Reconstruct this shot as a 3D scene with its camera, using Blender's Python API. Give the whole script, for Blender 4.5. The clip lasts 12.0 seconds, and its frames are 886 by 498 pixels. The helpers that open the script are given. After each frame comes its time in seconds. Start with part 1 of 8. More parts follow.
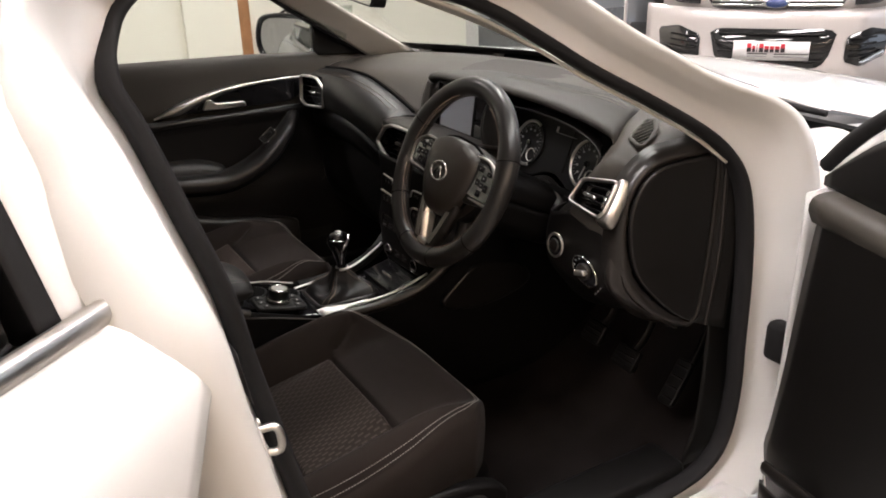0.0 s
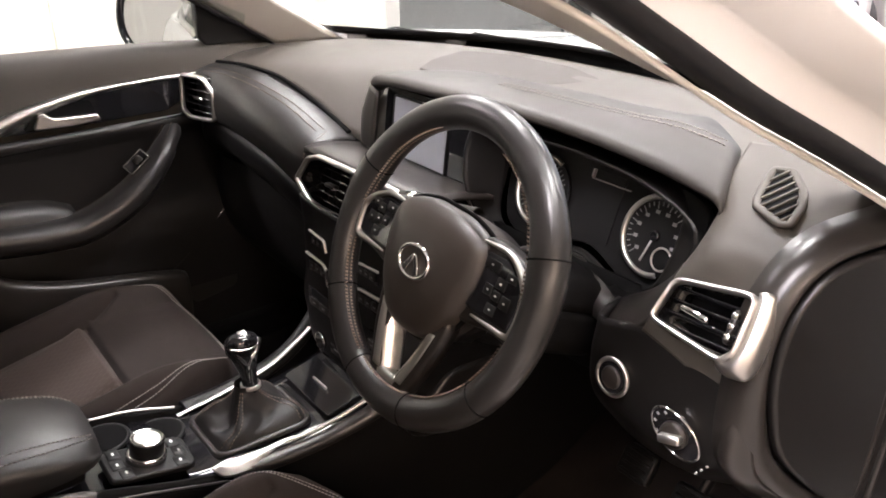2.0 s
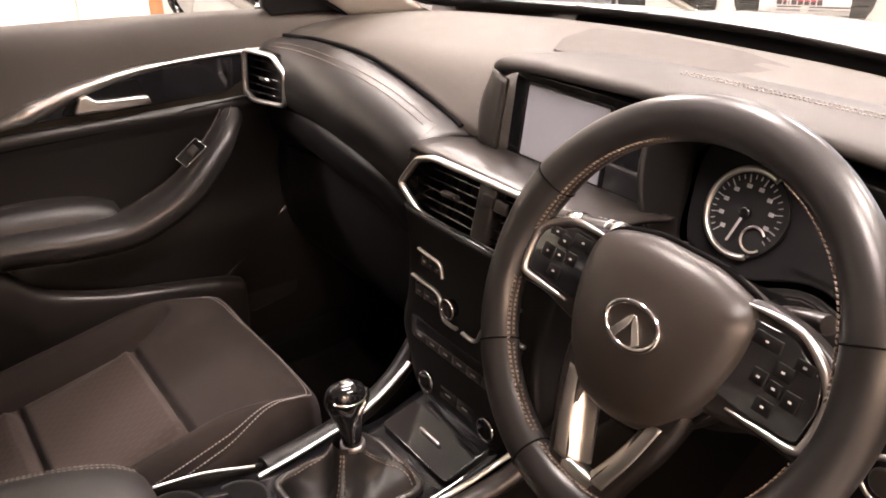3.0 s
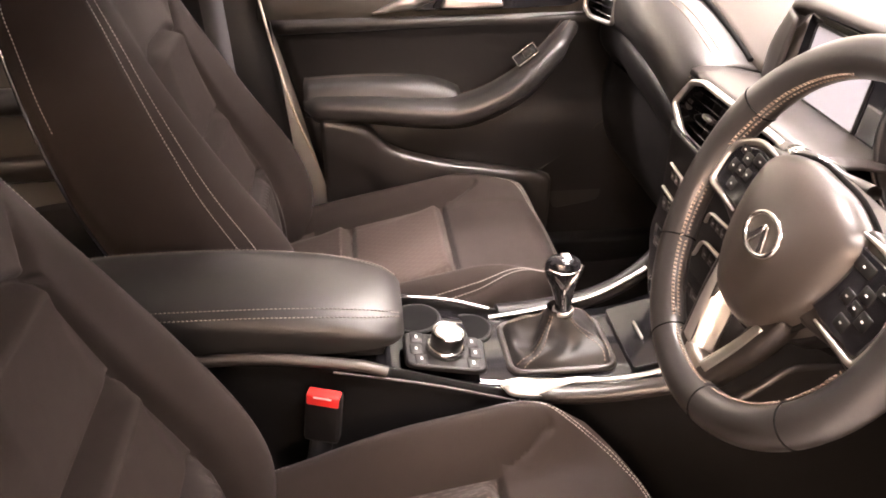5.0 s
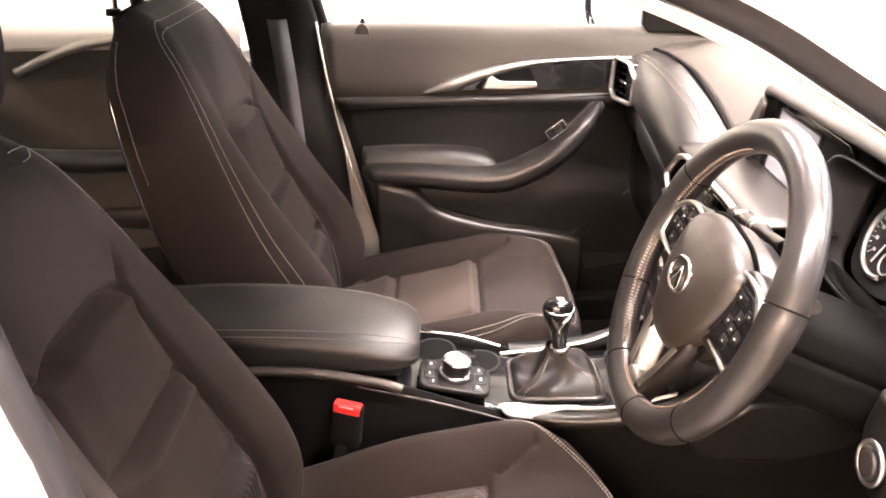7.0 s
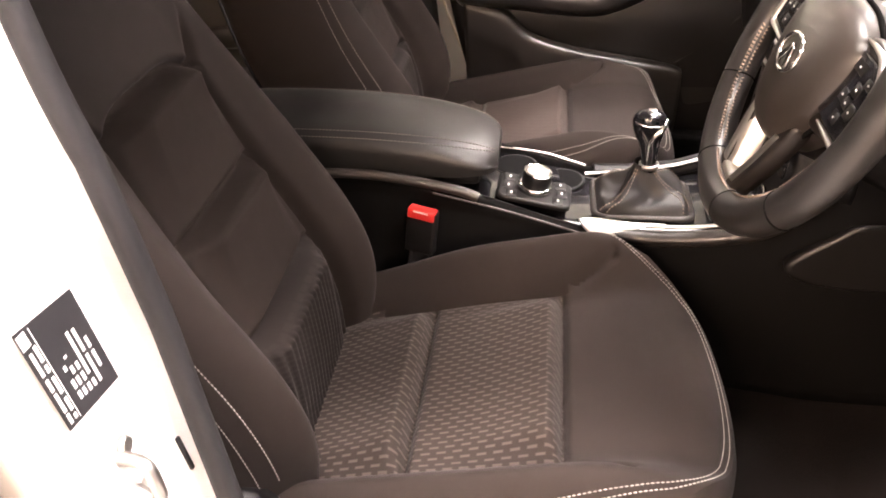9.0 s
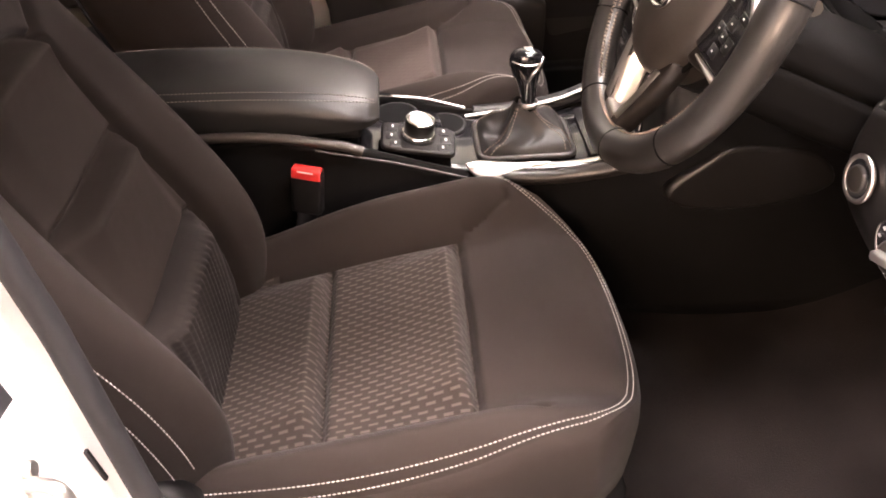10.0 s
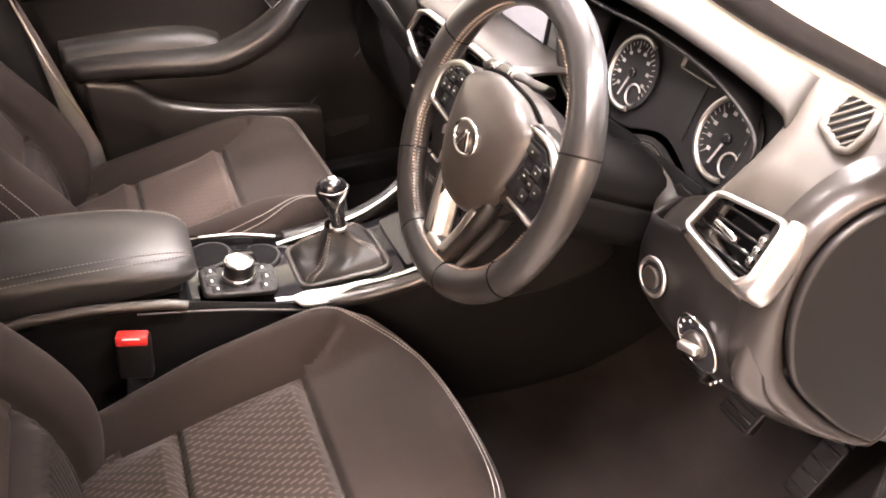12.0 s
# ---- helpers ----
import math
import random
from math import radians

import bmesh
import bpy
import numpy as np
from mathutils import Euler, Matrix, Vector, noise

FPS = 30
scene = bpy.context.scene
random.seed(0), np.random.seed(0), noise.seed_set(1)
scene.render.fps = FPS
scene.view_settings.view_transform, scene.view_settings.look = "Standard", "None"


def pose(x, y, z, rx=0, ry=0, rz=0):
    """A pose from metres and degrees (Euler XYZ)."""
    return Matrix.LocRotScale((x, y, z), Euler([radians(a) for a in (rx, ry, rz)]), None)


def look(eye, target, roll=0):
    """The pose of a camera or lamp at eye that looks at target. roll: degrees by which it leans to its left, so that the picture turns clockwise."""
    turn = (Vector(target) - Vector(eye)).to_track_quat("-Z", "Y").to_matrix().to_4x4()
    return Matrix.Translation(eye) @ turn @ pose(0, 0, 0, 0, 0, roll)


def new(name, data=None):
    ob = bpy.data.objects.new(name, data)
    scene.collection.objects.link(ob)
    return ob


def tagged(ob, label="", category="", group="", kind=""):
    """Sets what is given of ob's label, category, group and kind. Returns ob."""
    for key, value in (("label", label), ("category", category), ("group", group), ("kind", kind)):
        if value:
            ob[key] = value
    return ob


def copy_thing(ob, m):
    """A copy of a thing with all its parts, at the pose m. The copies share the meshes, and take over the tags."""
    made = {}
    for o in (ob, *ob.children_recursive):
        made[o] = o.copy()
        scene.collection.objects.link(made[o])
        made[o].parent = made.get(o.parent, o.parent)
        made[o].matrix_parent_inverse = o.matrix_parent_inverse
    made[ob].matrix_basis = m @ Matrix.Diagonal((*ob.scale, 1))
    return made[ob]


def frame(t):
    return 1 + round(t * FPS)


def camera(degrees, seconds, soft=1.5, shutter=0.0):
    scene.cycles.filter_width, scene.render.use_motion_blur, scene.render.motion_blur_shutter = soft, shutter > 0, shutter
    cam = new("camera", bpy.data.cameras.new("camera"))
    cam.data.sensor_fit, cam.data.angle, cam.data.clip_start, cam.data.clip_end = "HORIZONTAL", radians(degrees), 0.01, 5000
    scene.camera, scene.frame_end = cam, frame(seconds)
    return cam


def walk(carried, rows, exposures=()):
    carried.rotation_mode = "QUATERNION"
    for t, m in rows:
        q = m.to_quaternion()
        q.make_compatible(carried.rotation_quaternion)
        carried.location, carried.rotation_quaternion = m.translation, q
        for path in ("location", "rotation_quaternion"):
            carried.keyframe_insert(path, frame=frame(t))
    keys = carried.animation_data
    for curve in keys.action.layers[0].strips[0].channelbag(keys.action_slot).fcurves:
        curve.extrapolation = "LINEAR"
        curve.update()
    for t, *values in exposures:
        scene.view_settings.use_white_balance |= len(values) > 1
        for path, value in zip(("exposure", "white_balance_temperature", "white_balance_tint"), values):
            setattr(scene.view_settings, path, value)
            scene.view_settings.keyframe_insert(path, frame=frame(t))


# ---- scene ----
cam = camera(57.7, 12.0, soft=1.8)
PATH = [
    (0, (1.673, -0.681, 1.393), (0.073, 0.254, 0.641), -1.4),
    (0.5, (1.511, -0.534, 1.37), (-0.05, 0.456, 0.606), -1.1),
    (1, (1.388, -0.42, 1.363), (-0.153, 0.588, 0.583), -0.7),
    (1.5, (1.212, -0.389, 1.346), (-0.304, 0.645, 0.551), -0.7),
    (2, (1.034, -0.382, 1.324), (-0.429, 0.712, 0.508), -0.9),
    (2.5, (0.852, -0.389, 1.307), (-0.564, 0.743, 0.46), -0.4),
    (3, (0.716, -0.37, 1.283), (-0.736, 0.692, 0.41), -0.1),
    (3.5, (0.684, -0.359, 1.242), (-0.861, 0.532, 0.337), -0.0),
    (5.5, (1.082, -0.249, 1.318), (-0.653, -0.165, 0.327), -0.4),
    (6, (1.161, -0.232, 1.339), (-0.597, -0.161, 0.388), -0.6),
    (6.5, (1.171, -0.202, 1.369), (-0.622, -0.154, 0.483), -0.9),
    (8.5, (1.175, -0.156, 1.261), (-0.578, -0.428, 0.339), -1.6),
    (9, (1.173, -0.157, 1.24), (-0.471, -0.398, 0.127), -2.6),
    (9.5, (1.16, -0.166, 1.239), (-0.43, -0.291, 0.033), -3.0),
    (10, (1.147, -0.184, 1.25), (-0.415, -0.118, 0.003), -2.1),
    (10.5, (1.121, -0.174, 1.253), (-0.416, 0.078, -0.003), -2.3),
    (11, (1.086, -0.194, 1.283), (-0.413, 0.234, 0.03), -1.9),
    (11.5, (1.083, -0.221, 1.324), (-0.407, 0.326, 0.107), -1.3),
    (12, (1.112, -0.252, 1.369), (-0.402, 0.362, 0.217), -0.7),
]
EXPOSURES = [(0.0, -1.89, 6000, 14), (0.5, -1.79, 5600, 14), (1.0, -1.34, 5600, 13), (1.5, -0.94, 5700, 15), (2.0, -0.64, 5900, 18), (2.5, -0.39, 6350, 24), (3.0, -0.29, 6600, 26), (3.5, 0.06, 6650, 27), (5.5, 1.12, 6550, 26), (6.0, 1.14, 6550, 25), (6.5, 1.19, 6450, 25), (8.5, 0.49, 6400, 23), (9.5, 0.59, 6450, 25), (10.5, 0.49, 6450, 26), (12.0, 0.96, 6350, 24)]
walk(cam, [(t, look(eye, target, roll)) for t, eye, target, roll in PATH], EXPOSURES)

# world: a dim even room tone; the lamps of the showroom do the lighting
world = bpy.data.worlds.new("world")
scene.world = world
world.use_nodes = True
world.node_tree.nodes["Background"].inputs[0].default_value = (1.0, 0.96, 0.9, 1)
world.node_tree.nodes["Background"].inputs[1].default_value = 0.07
LAMP = 190.0
WARM = 180.0
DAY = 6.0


# ---------------------------------------------------------------- materials
def mat(name, colour, rough=0.5, metal=0.0, coat=0.0, spec=0.5, var=0.12, vscale=8.0, bump=0.0, bscale=400.0, voronoi=False, rvar=0.08):
    """A principled material with two scales of variation in colour and gloss and a fine relief."""
    m = bpy.data.materials.new(name)
    m.use_nodes = True
    nt = m.node_tree
    b = nt.nodes["Principled BSDF"]
    b.inputs["Metallic"].default_value = metal
    b.inputs["Coat Weight"].default_value = coat
    b.inputs["Coat Roughness"].default_value = 0.04
    b.inputs["Specular IOR Level"].default_value = spec
    tc = nt.nodes.new("ShaderNodeTexCoord")
    n1 = nt.nodes.new("ShaderNodeTexNoise")
    n1.inputs["Scale"].default_value = vscale
    n1.inputs["Detail"].default_value = 6
    nt.links.new(tc.outputs["Object"], n1.inputs["Vector"])
    ramp = nt.nodes.new("ShaderNodeMapRange")
    ramp.inputs["To Min"].default_value = 1 - var
    ramp.inputs["To Max"].default_value = 1 + var
    nt.links.new(n1.outputs["Fac"], ramp.inputs["Value"])
    mul = nt.nodes.new("ShaderNodeVectorMath")
    mul.operation = "SCALE"
    mul.inputs[0].default_value = colour
    nt.links.new(ramp.outputs["Result"], mul.inputs["Scale"])
    nt.links.new(mul.outputs["Vector"], b.inputs["Base Color"])
    rr = nt.nodes.new("ShaderNodeMapRange")
    rr.inputs["To Min"].default_value = max(0.02, rough - rvar)
    rr.inputs["To Max"].default_value = min(1.0, rough + rvar)
    n2 = nt.nodes.new("ShaderNodeTexNoise")
    n2.inputs["Scale"].default_value = vscale * 7
    n2.inputs["Detail"].default_value = 4
    nt.links.new(tc.outputs["Object"], n2.inputs["Vector"])
    nt.links.new(n2.outputs["Fac"], rr.inputs["Value"])
    nt.links.new(rr.outputs["Result"], b.inputs["Roughness"])
    if bump:
        if voronoi:
            t = nt.nodes.new("ShaderNodeTexVoronoi")
            t.feature = "SMOOTH_F1"
            out = t.outputs["Distance"]
        else:
            t = nt.nodes.new("ShaderNodeTexNoise")
            t.inputs["Detail"].default_value = 3
            out = t.outputs["Fac"]
        t.inputs["Scale"].default_value = bscale
        nt.links.new(tc.outputs["Object"], t.inputs["Vector"])
        bp = nt.nodes.new("ShaderNodeBump")
        bp.inputs["Strength"].default_value = bump
        bp.inputs["Distance"].default_value = 0.0006
        nt.links.new(out, bp.inputs["Height"])
        nt.links.new(bp.outputs["Normal"], b.inputs["Normal"])
    return m


def weave(name, colour, dash, bw, rh, mortar, swap=False, relief=0.35, squeeze=1.0):
    """Seat cloth: a fine weave with staggered lighter dashes."""
    m = mat(name, colour, rough=0.85, spec=0.12, var=0.15, vscale=10)
    nt = m.node_tree
    b = nt.nodes["Principled BSDF"]
    b.inputs["Sheen Weight"].default_value = 0.05
    b.inputs["Sheen Roughness"].default_value = 0.4
    tc = next(n for n in nt.nodes if n.type == "TEX_COORD")
    mp = nt.nodes.new("ShaderNodeMapping")
    mp.inputs["Rotation"].default_value = (0, 0, radians(90)) if swap else (radians(90), 0, 0)
    mp.inputs["Scale"].default_value = (1, squeeze, 1)
    nt.links.new(tc.outputs["Object"], mp.inputs["Vector"])
    br = nt.nodes.new("ShaderNodeTexBrick")
    br.offset = 0.5
    br.inputs["Scale"].default_value = 1.0
    br.inputs["Brick Width"].default_value = bw
    br.inputs["Row Height"].default_value = rh
    br.inputs["Mortar Size"].default_value = mortar
    br.inputs["Mortar Smooth"].default_value = 0.4
    nt.links.new(mp.outputs["Vector"], br.inputs["Vector"])
    mix = nt.nodes.new("ShaderNodeMix")
    mix.data_type = "RGBA"
    old = b.inputs["Base Color"].links[0].from_socket
    nt.links.new(br.outputs["Fac"], mix.inputs["Factor"])
    mix.inputs["A"].default_value = (*dash, 1)
    nt.links.new(old, mix.inputs["B"])
    nt.links.new(mix.outputs["Result"], b.inputs["Base Color"])
    wv = nt.nodes.new("ShaderNodeTexNoise")
    wv.inputs["Scale"].default_value = 1400
    nt.links.new(tc.outputs["Object"], wv.inputs["Vector"])
    add = nt.nodes.new("ShaderNodeMath")
    add.operation = "SUBTRACT"
    nt.links.new(wv.outputs["Fac"], add.inputs[0])
    nt.links.new(br.outputs["Fac"], add.inputs[1])
    bp = nt.nodes.new("ShaderNodeBump")
    bp.inputs["Strength"].default_value = relief
    bp.inputs["Distance"].default_value = 0.0006
    nt.links.new(add.outputs["Value"], bp.inputs["Height"])
    nt.links.new(bp.outputs["Normal"], b.inputs["Normal"])
    return m


def glow(name, colour, strength):
    m = bpy.data.materials.new(name)
    m.use_nodes = True
    nt = m.node_tree
    nt.nodes.clear()
    e = nt.nodes.new("ShaderNodeEmission")
    e.inputs[0].default_value, e.inputs[1].default_value = (*colour, 1), strength
    o = nt.nodes.new("ShaderNodeOutputMaterial")
    nt.links.new(e.outputs[0], o.inputs[0])
    return m


def glass(name, tint, rough=0.0):
    m = bpy.data.materials.new(name)
    m.use_nodes = True
    nt = m.node_tree
    nt.nodes.clear()
    t = nt.nodes.new("ShaderNodeBsdfTransparent")
    t.inputs[0].default_value = (*tint, 1)
    g = nt.nodes.new("ShaderNodeBsdfGlossy")
    g.inputs["Roughness"].default_value = rough
    lw = nt.nodes.new("ShaderNodeLayerWeight")
    pw = nt.nodes.new("ShaderNodeMath")
    pw.operation, pw.inputs[1].default_value = "POWER", 4.0
    nt.links.new(lw.outputs["Facing"], pw.inputs[0])
    f = nt.nodes.new("ShaderNodeMath")
    f.operation, f.inputs[1].default_value, f.inputs[2].default_value = "MULTIPLY_ADD", 0.45, 0.03
    nt.links.new(pw.outputs[0], f.inputs[0])
    mix = nt.nodes.new("ShaderNodeMixShader")
    o = nt.nodes.new("ShaderNodeOutputMaterial")
    nt.links.new(f.outputs[0], mix.inputs[0])
    nt.links.new(t.outputs[0], mix.inputs[1])
    nt.links.new(g.outputs[0], mix.inputs[2])
    nt.links.new(mix.outputs[0], o.inputs[0])
    return m


M_PAINT = mat("white_paint", (0.80, 0.79, 0.77), rough=0.32, coat=1.0, var=0.015, vscale=3, rvar=0.03)
M_SILVER_PAINT = mat("silver_paint", (0.60, 0.565, 0.55), rough=0.32, metal=0.1, coat=1.0, var=0.02)
M_RUBBER = mat("rubber", (0.014, 0.0135, 0.014), rough=0.7, spec=0.15, bump=0.2, bscale=900)
M_LEATHER = mat("black_leather", (0.0175, 0.0165, 0.0158), rough=0.30, bump=0.15, bscale=700, vscale=6, rvar=0.03)
M_LEATHER_SOFT = mat("soft_leather", (0.0125, 0.0118, 0.0108), rough=0.40, bump=0.2, bscale=600, vscale=6, rvar=0.05)
M_BROW = mat("brow_leather", (0.030, 0.0275, 0.0240), rough=0.50, spec=0.3, bump=0.2, bscale=600, vscale=6, rvar=0.05)
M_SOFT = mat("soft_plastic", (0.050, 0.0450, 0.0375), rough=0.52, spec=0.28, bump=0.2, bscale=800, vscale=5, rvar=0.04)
M_PAD = mat("pad_plastic", (0.029, 0.0245, 0.021), rough=0.34, bump=0.2, bscale=800, vscale=5, rvar=0.04)
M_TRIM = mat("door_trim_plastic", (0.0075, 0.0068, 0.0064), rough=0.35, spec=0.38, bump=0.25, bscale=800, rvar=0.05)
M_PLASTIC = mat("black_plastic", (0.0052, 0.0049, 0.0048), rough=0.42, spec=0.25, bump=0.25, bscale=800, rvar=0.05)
M_SATIN = mat("satin_plastic", (0.017, 0.0148, 0.0132), rough=0.30, bump=0.1, bscale=900, rvar=0.04)
M_GLOSS = mat("piano_black", (0.008, 0.008, 0.009), rough=0.08, coat=0.6, var=0.05, rvar=0.03)
# near-black of seams and hidden parts, also the shade painted into recesses
M_DARK = mat("dark_part_and_recess_shade", (0.005, 0.005, 0.005), rough=0.9, spec=0.05)
# black plastic darkened and dulled: the cabin's low shade is put into it
M_SHADED_PLASTIC = mat("shaded_black_plastic", (0.0048, 0.0046, 0.0045), rough=0.6, spec=0.04, bump=0.25, bscale=800, rvar=0.05)
M_GAITER = mat("gaiter_leather", (0.0105, 0.0098, 0.0092), rough=0.48, spec=0.4, bump=0.3, bscale=500, vscale=12, rvar=0.06)
M_SATCHROME = mat("satin_metal", (0.74, 0.72, 0.69), rough=0.33, metal=1.0, var=0.04, rvar=0.06)
M_CHROME = mat("chrome", (0.86, 0.85, 0.83), rough=0.09, metal=1.0, var=0.02, rvar=0.03)
M_CLOTH = mat("seat_cloth", (0.0150, 0.0112, 0.0094), rough=0.75, spec=0.10, bump=0.6, bscale=1500, var=0.16, vscale=7)
M_CLOTH.node_tree.nodes["Principled BSDF"].inputs["Sheen Weight"].default_value = 0.03
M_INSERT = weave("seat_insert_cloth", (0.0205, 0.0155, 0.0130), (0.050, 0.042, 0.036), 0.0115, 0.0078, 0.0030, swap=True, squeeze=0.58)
# same cloth for the far seat: brighter light painted in, dashes faded
M_INSERT_LIT = weave("seat_insert_cloth_lit", (0.033, 0.0245, 0.0205), (0.041, 0.032, 0.027), 0.0115, 0.0078, 0.0030, swap=True, squeeze=0.58, relief=0.12)
M_INSERT_B = weave("back_insert_cloth", (0.0118, 0.0092, 0.0080), (0.0165, 0.0135, 0.0118), 0.020, 0.0080, 0.0030, relief=0.1)
M_INSERT_M = mat("mid_insert_cloth", (0.0150, 0.0112, 0.0092), rough=0.80, spec=0.10, bump=0.8, bscale=1100, var=0.2, vscale=9)
M_THREAD = mat("thread", (0.30, 0.285, 0.265), rough=0.8, var=0.1)
M_THREAD_DARK = mat("grey_thread", (0.20, 0.18, 0.16), rough=0.8, var=0.1)
M_THREAD_TAN = mat("tan_thread", (0.21, 0.165, 0.13), rough=0.8, var=0.15)
M_CARPET = mat("carpet", (0.0115, 0.0096, 0.0090), rough=1.0, spec=0.05, bump=1.0, bscale=500, var=0.85, vscale=9)
# grey base colour stands for the room reflected in the blank glass
M_SCREEN = mat("screen", (0.24, 0.25, 0.28), rough=0.22, coat=0.5, var=0.02)
M_TICK = mat("dial_print", (0.30, 0.30, 0.30), rough=0.5)
M_DIAL = mat("dial_face", (0.006, 0.006, 0.0065), rough=0.55, spec=0.25)
M_WHITE = mat("white_print", (0.7, 0.7, 0.7), rough=0.5)
M_RED = mat("red_button", (0.62, 0.03, 0.025), rough=0.35, var=0.05)
M_REDPRINT = mat("red_print", (0.55, 0.03, 0.05), rough=0.5)
M_LABEL = mat("black_label", (0.02, 0.02, 0.022), rough=0.4)
M_BELT = mat("belt_webbing", (0.055, 0.055, 0.058), rough=0.8, bump=0.8, bscale=800)
M_CREAM = mat("cream_trim", (0.62, 0.58, 0.50), rough=0.6, bump=0.2)
M_HEAD = mat("headliner", (0.55, 0.52, 0.47), rough=0.95, bump=0.5, bscale=900)
M_WALL = mat("wall_paint", (0.78, 0.75, 0.66), rough=0.7, var=0.03, vscale=1.5, bump=0.15, bscale=300)
M_WALLW = mat("white_wall", (0.55, 0.54, 0.52), rough=0.7, var=0.03, vscale=1.5)
M_WOOD = mat("door_wood", (0.33, 0.16, 0.07), rough=0.45, var=0.25, vscale=14)
M_FLOOR = mat("floor_tile", (0.26, 0.25, 0.235), rough=0.25, var=0.08, vscale=4)
M_CEIL = mat("ceiling_paint", (0.50, 0.49, 0.47), rough=0.9, var=0.03)
M_LAMP = glow("lamp_glow", (1.0, 0.90, 0.80), LAMP)
M_WARM = glow("warm_lamp_glow", (1.0, 0.74, 0.50), WARM)
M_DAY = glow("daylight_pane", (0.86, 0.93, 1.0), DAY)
M_GLASS = glass("window_glass", (0.86, 0.89, 0.87))
M_DARKGLASS = glass("tinted_glass", (0.06, 0.065, 0.07))
M_MIRROR = mat("mirror_glass", (0.9, 0.9, 0.9), rough=0.02, metal=1.0, var=0.0, rvar=0.0)
M_TYRE = mat("tyre_rubber", (0.02, 0.02, 0.02), rough=0.75, bump=0.3, bscale=300)
M_BLUE = mat("dark_blue_oval", (0.03, 0.05, 0.16), rough=0.2, coat=0.5)


# ---------------------------------------------------------------- mesh tools
def cr(pts, n, closed=False):
    """n points along a smooth curve through pts."""
    p = np.asarray(pts, float)
    if closed:
        p = np.vstack([p[-1], p, p[0], p[1]])
    else:
        p = np.vstack([2 * p[0] - p[1], p, 2 * p[-1] - p[-2]])
    d = np.linalg.norm(np.diff(p[1:-1], axis=0), axis=1)
    s = np.r_[0, np.cumsum(d)]
    q = np.linspace(0, s[-1], n, endpoint=not closed)
    k = np.clip(np.searchsorted(s, q, "right") - 1, 0, len(d) - 1)
    t = ((q - s[k]) / np.maximum(d[k], 1e-9))[:, None]
    a, b, c, e = p[k], p[k + 1], p[k + 2], p[k + 3]
    return 0.5 * (2 * b + (c - a) * t + (2 * a - 5 * b + 4 * c - e) * t**2 + (3 * b - a - 3 * c + e) * t**3)


def lin(pts, n, closed=False):
    """n points along straight runs between pts."""
    p = np.asarray(pts, float)
    if closed:
        p = np.vstack([p, p[0]])
    s = np.r_[0, np.cumsum(np.linalg.norm(np.diff(p, axis=0), axis=1))]
    q = np.linspace(0, s[-1], n, endpoint=not closed)
    return np.stack([np.interp(q, s, p[:, i]) for i in range(p.shape[1])], 1)


def loft(secs, nu, nv):
    rows = np.array([cr(s, nu) for s in secs])
    return np.stack([cr(rows[:, i], nv) for i in range(nu)], 1)


def sheet(P, wrap_u=False, wrap_v=False, flip=False, bm=None, pick=None):
    """A smooth quad sheet from a grid of points; pick(i, j) chooses the faces."""
    bm = bm or bmesh.new()
    nv, nu = P.shape[:2]
    vs = {}

    def v(i, j):
        i, j = i % nv, j % nu
        if (i, j) not in vs:
            vs[i, j] = bm.verts.new(P[i, j])
        return vs[i, j]

    for i in range(nv if wrap_v else nv - 1):
        for j in range(nu if wrap_u else nu - 1):
            if pick and not pick(i, j):
                continue
            q = [v(i, j), v(i, j + 1), v(i + 1, j + 1), v(i + 1, j)]
            f = bm.faces.new(q[::-1] if flip else q)
            f.smooth = True
    return bm


def thick(bm, t):
    """Give a sheet depth."""
    bmesh.ops.recalc_face_normals(bm, faces=bm.faces)
    bmesh.ops.solidify(bm, geom=bm.faces[:], thickness=t)
    for f in bm.faces:
        f.smooth = True
    return bm


def frames(path, closed=False, up=(0, 0, 1)):
    p = np.asarray(path, float)
    if closed:
        t = np.roll(p, -1, 0) - np.roll(p, 1, 0)
    else:
        t = np.gradient(p, axis=0)
    t /= np.linalg.norm(t, axis=1)[:, None] + 1e-12
    up = np.broadcast_to(np.asarray(up, float), p.shape)
    a = np.cross(up, t)
    a /= np.linalg.norm(a, axis=1)[:, None] + 1e-12
    return a, np.cross(t, a), t


def sweep(path, prof, closed=False, up=(0, 0, 1), bm=None, cap=True, scale=None):
    """A profile of (a, b) pairs carried along a path; up leans the profile's b axis."""
    p = np.asarray(path, float)
    a, b, _ = frames(p, closed, up)
    prof = np.asarray(prof, float)
    sc = np.ones(len(p)) if scale is None else np.asarray(scale)
    P = p[:, None] + sc[:, None, None] * (prof[None, :, :1] * a[:, None] + prof[None, :, 1:] * b[:, None])
    bm = sheet(P, wrap_u=True, wrap_v=closed, bm=bm)
    if cap and not closed:
        for row in (P[0], P[-1]):
            vs = [bm.verts.new(q) for q in row]
            bm.faces.new(vs)
    bmesh.ops.recalc_face_normals(bm, faces=bm.faces)
    return bm


def circ(r, k=10, r2=None):
    t = np.linspace(0, 2 * math.pi, k, endpoint=False)
    return np.stack([r * np.cos(t), (r2 or r) * np.sin(t)], 1)


def tube(path, r, k=8, closed=False, bm=None, up=(0.13, 0.21, 0.97)):
    return sweep(path, circ(r, k), closed, up, bm)


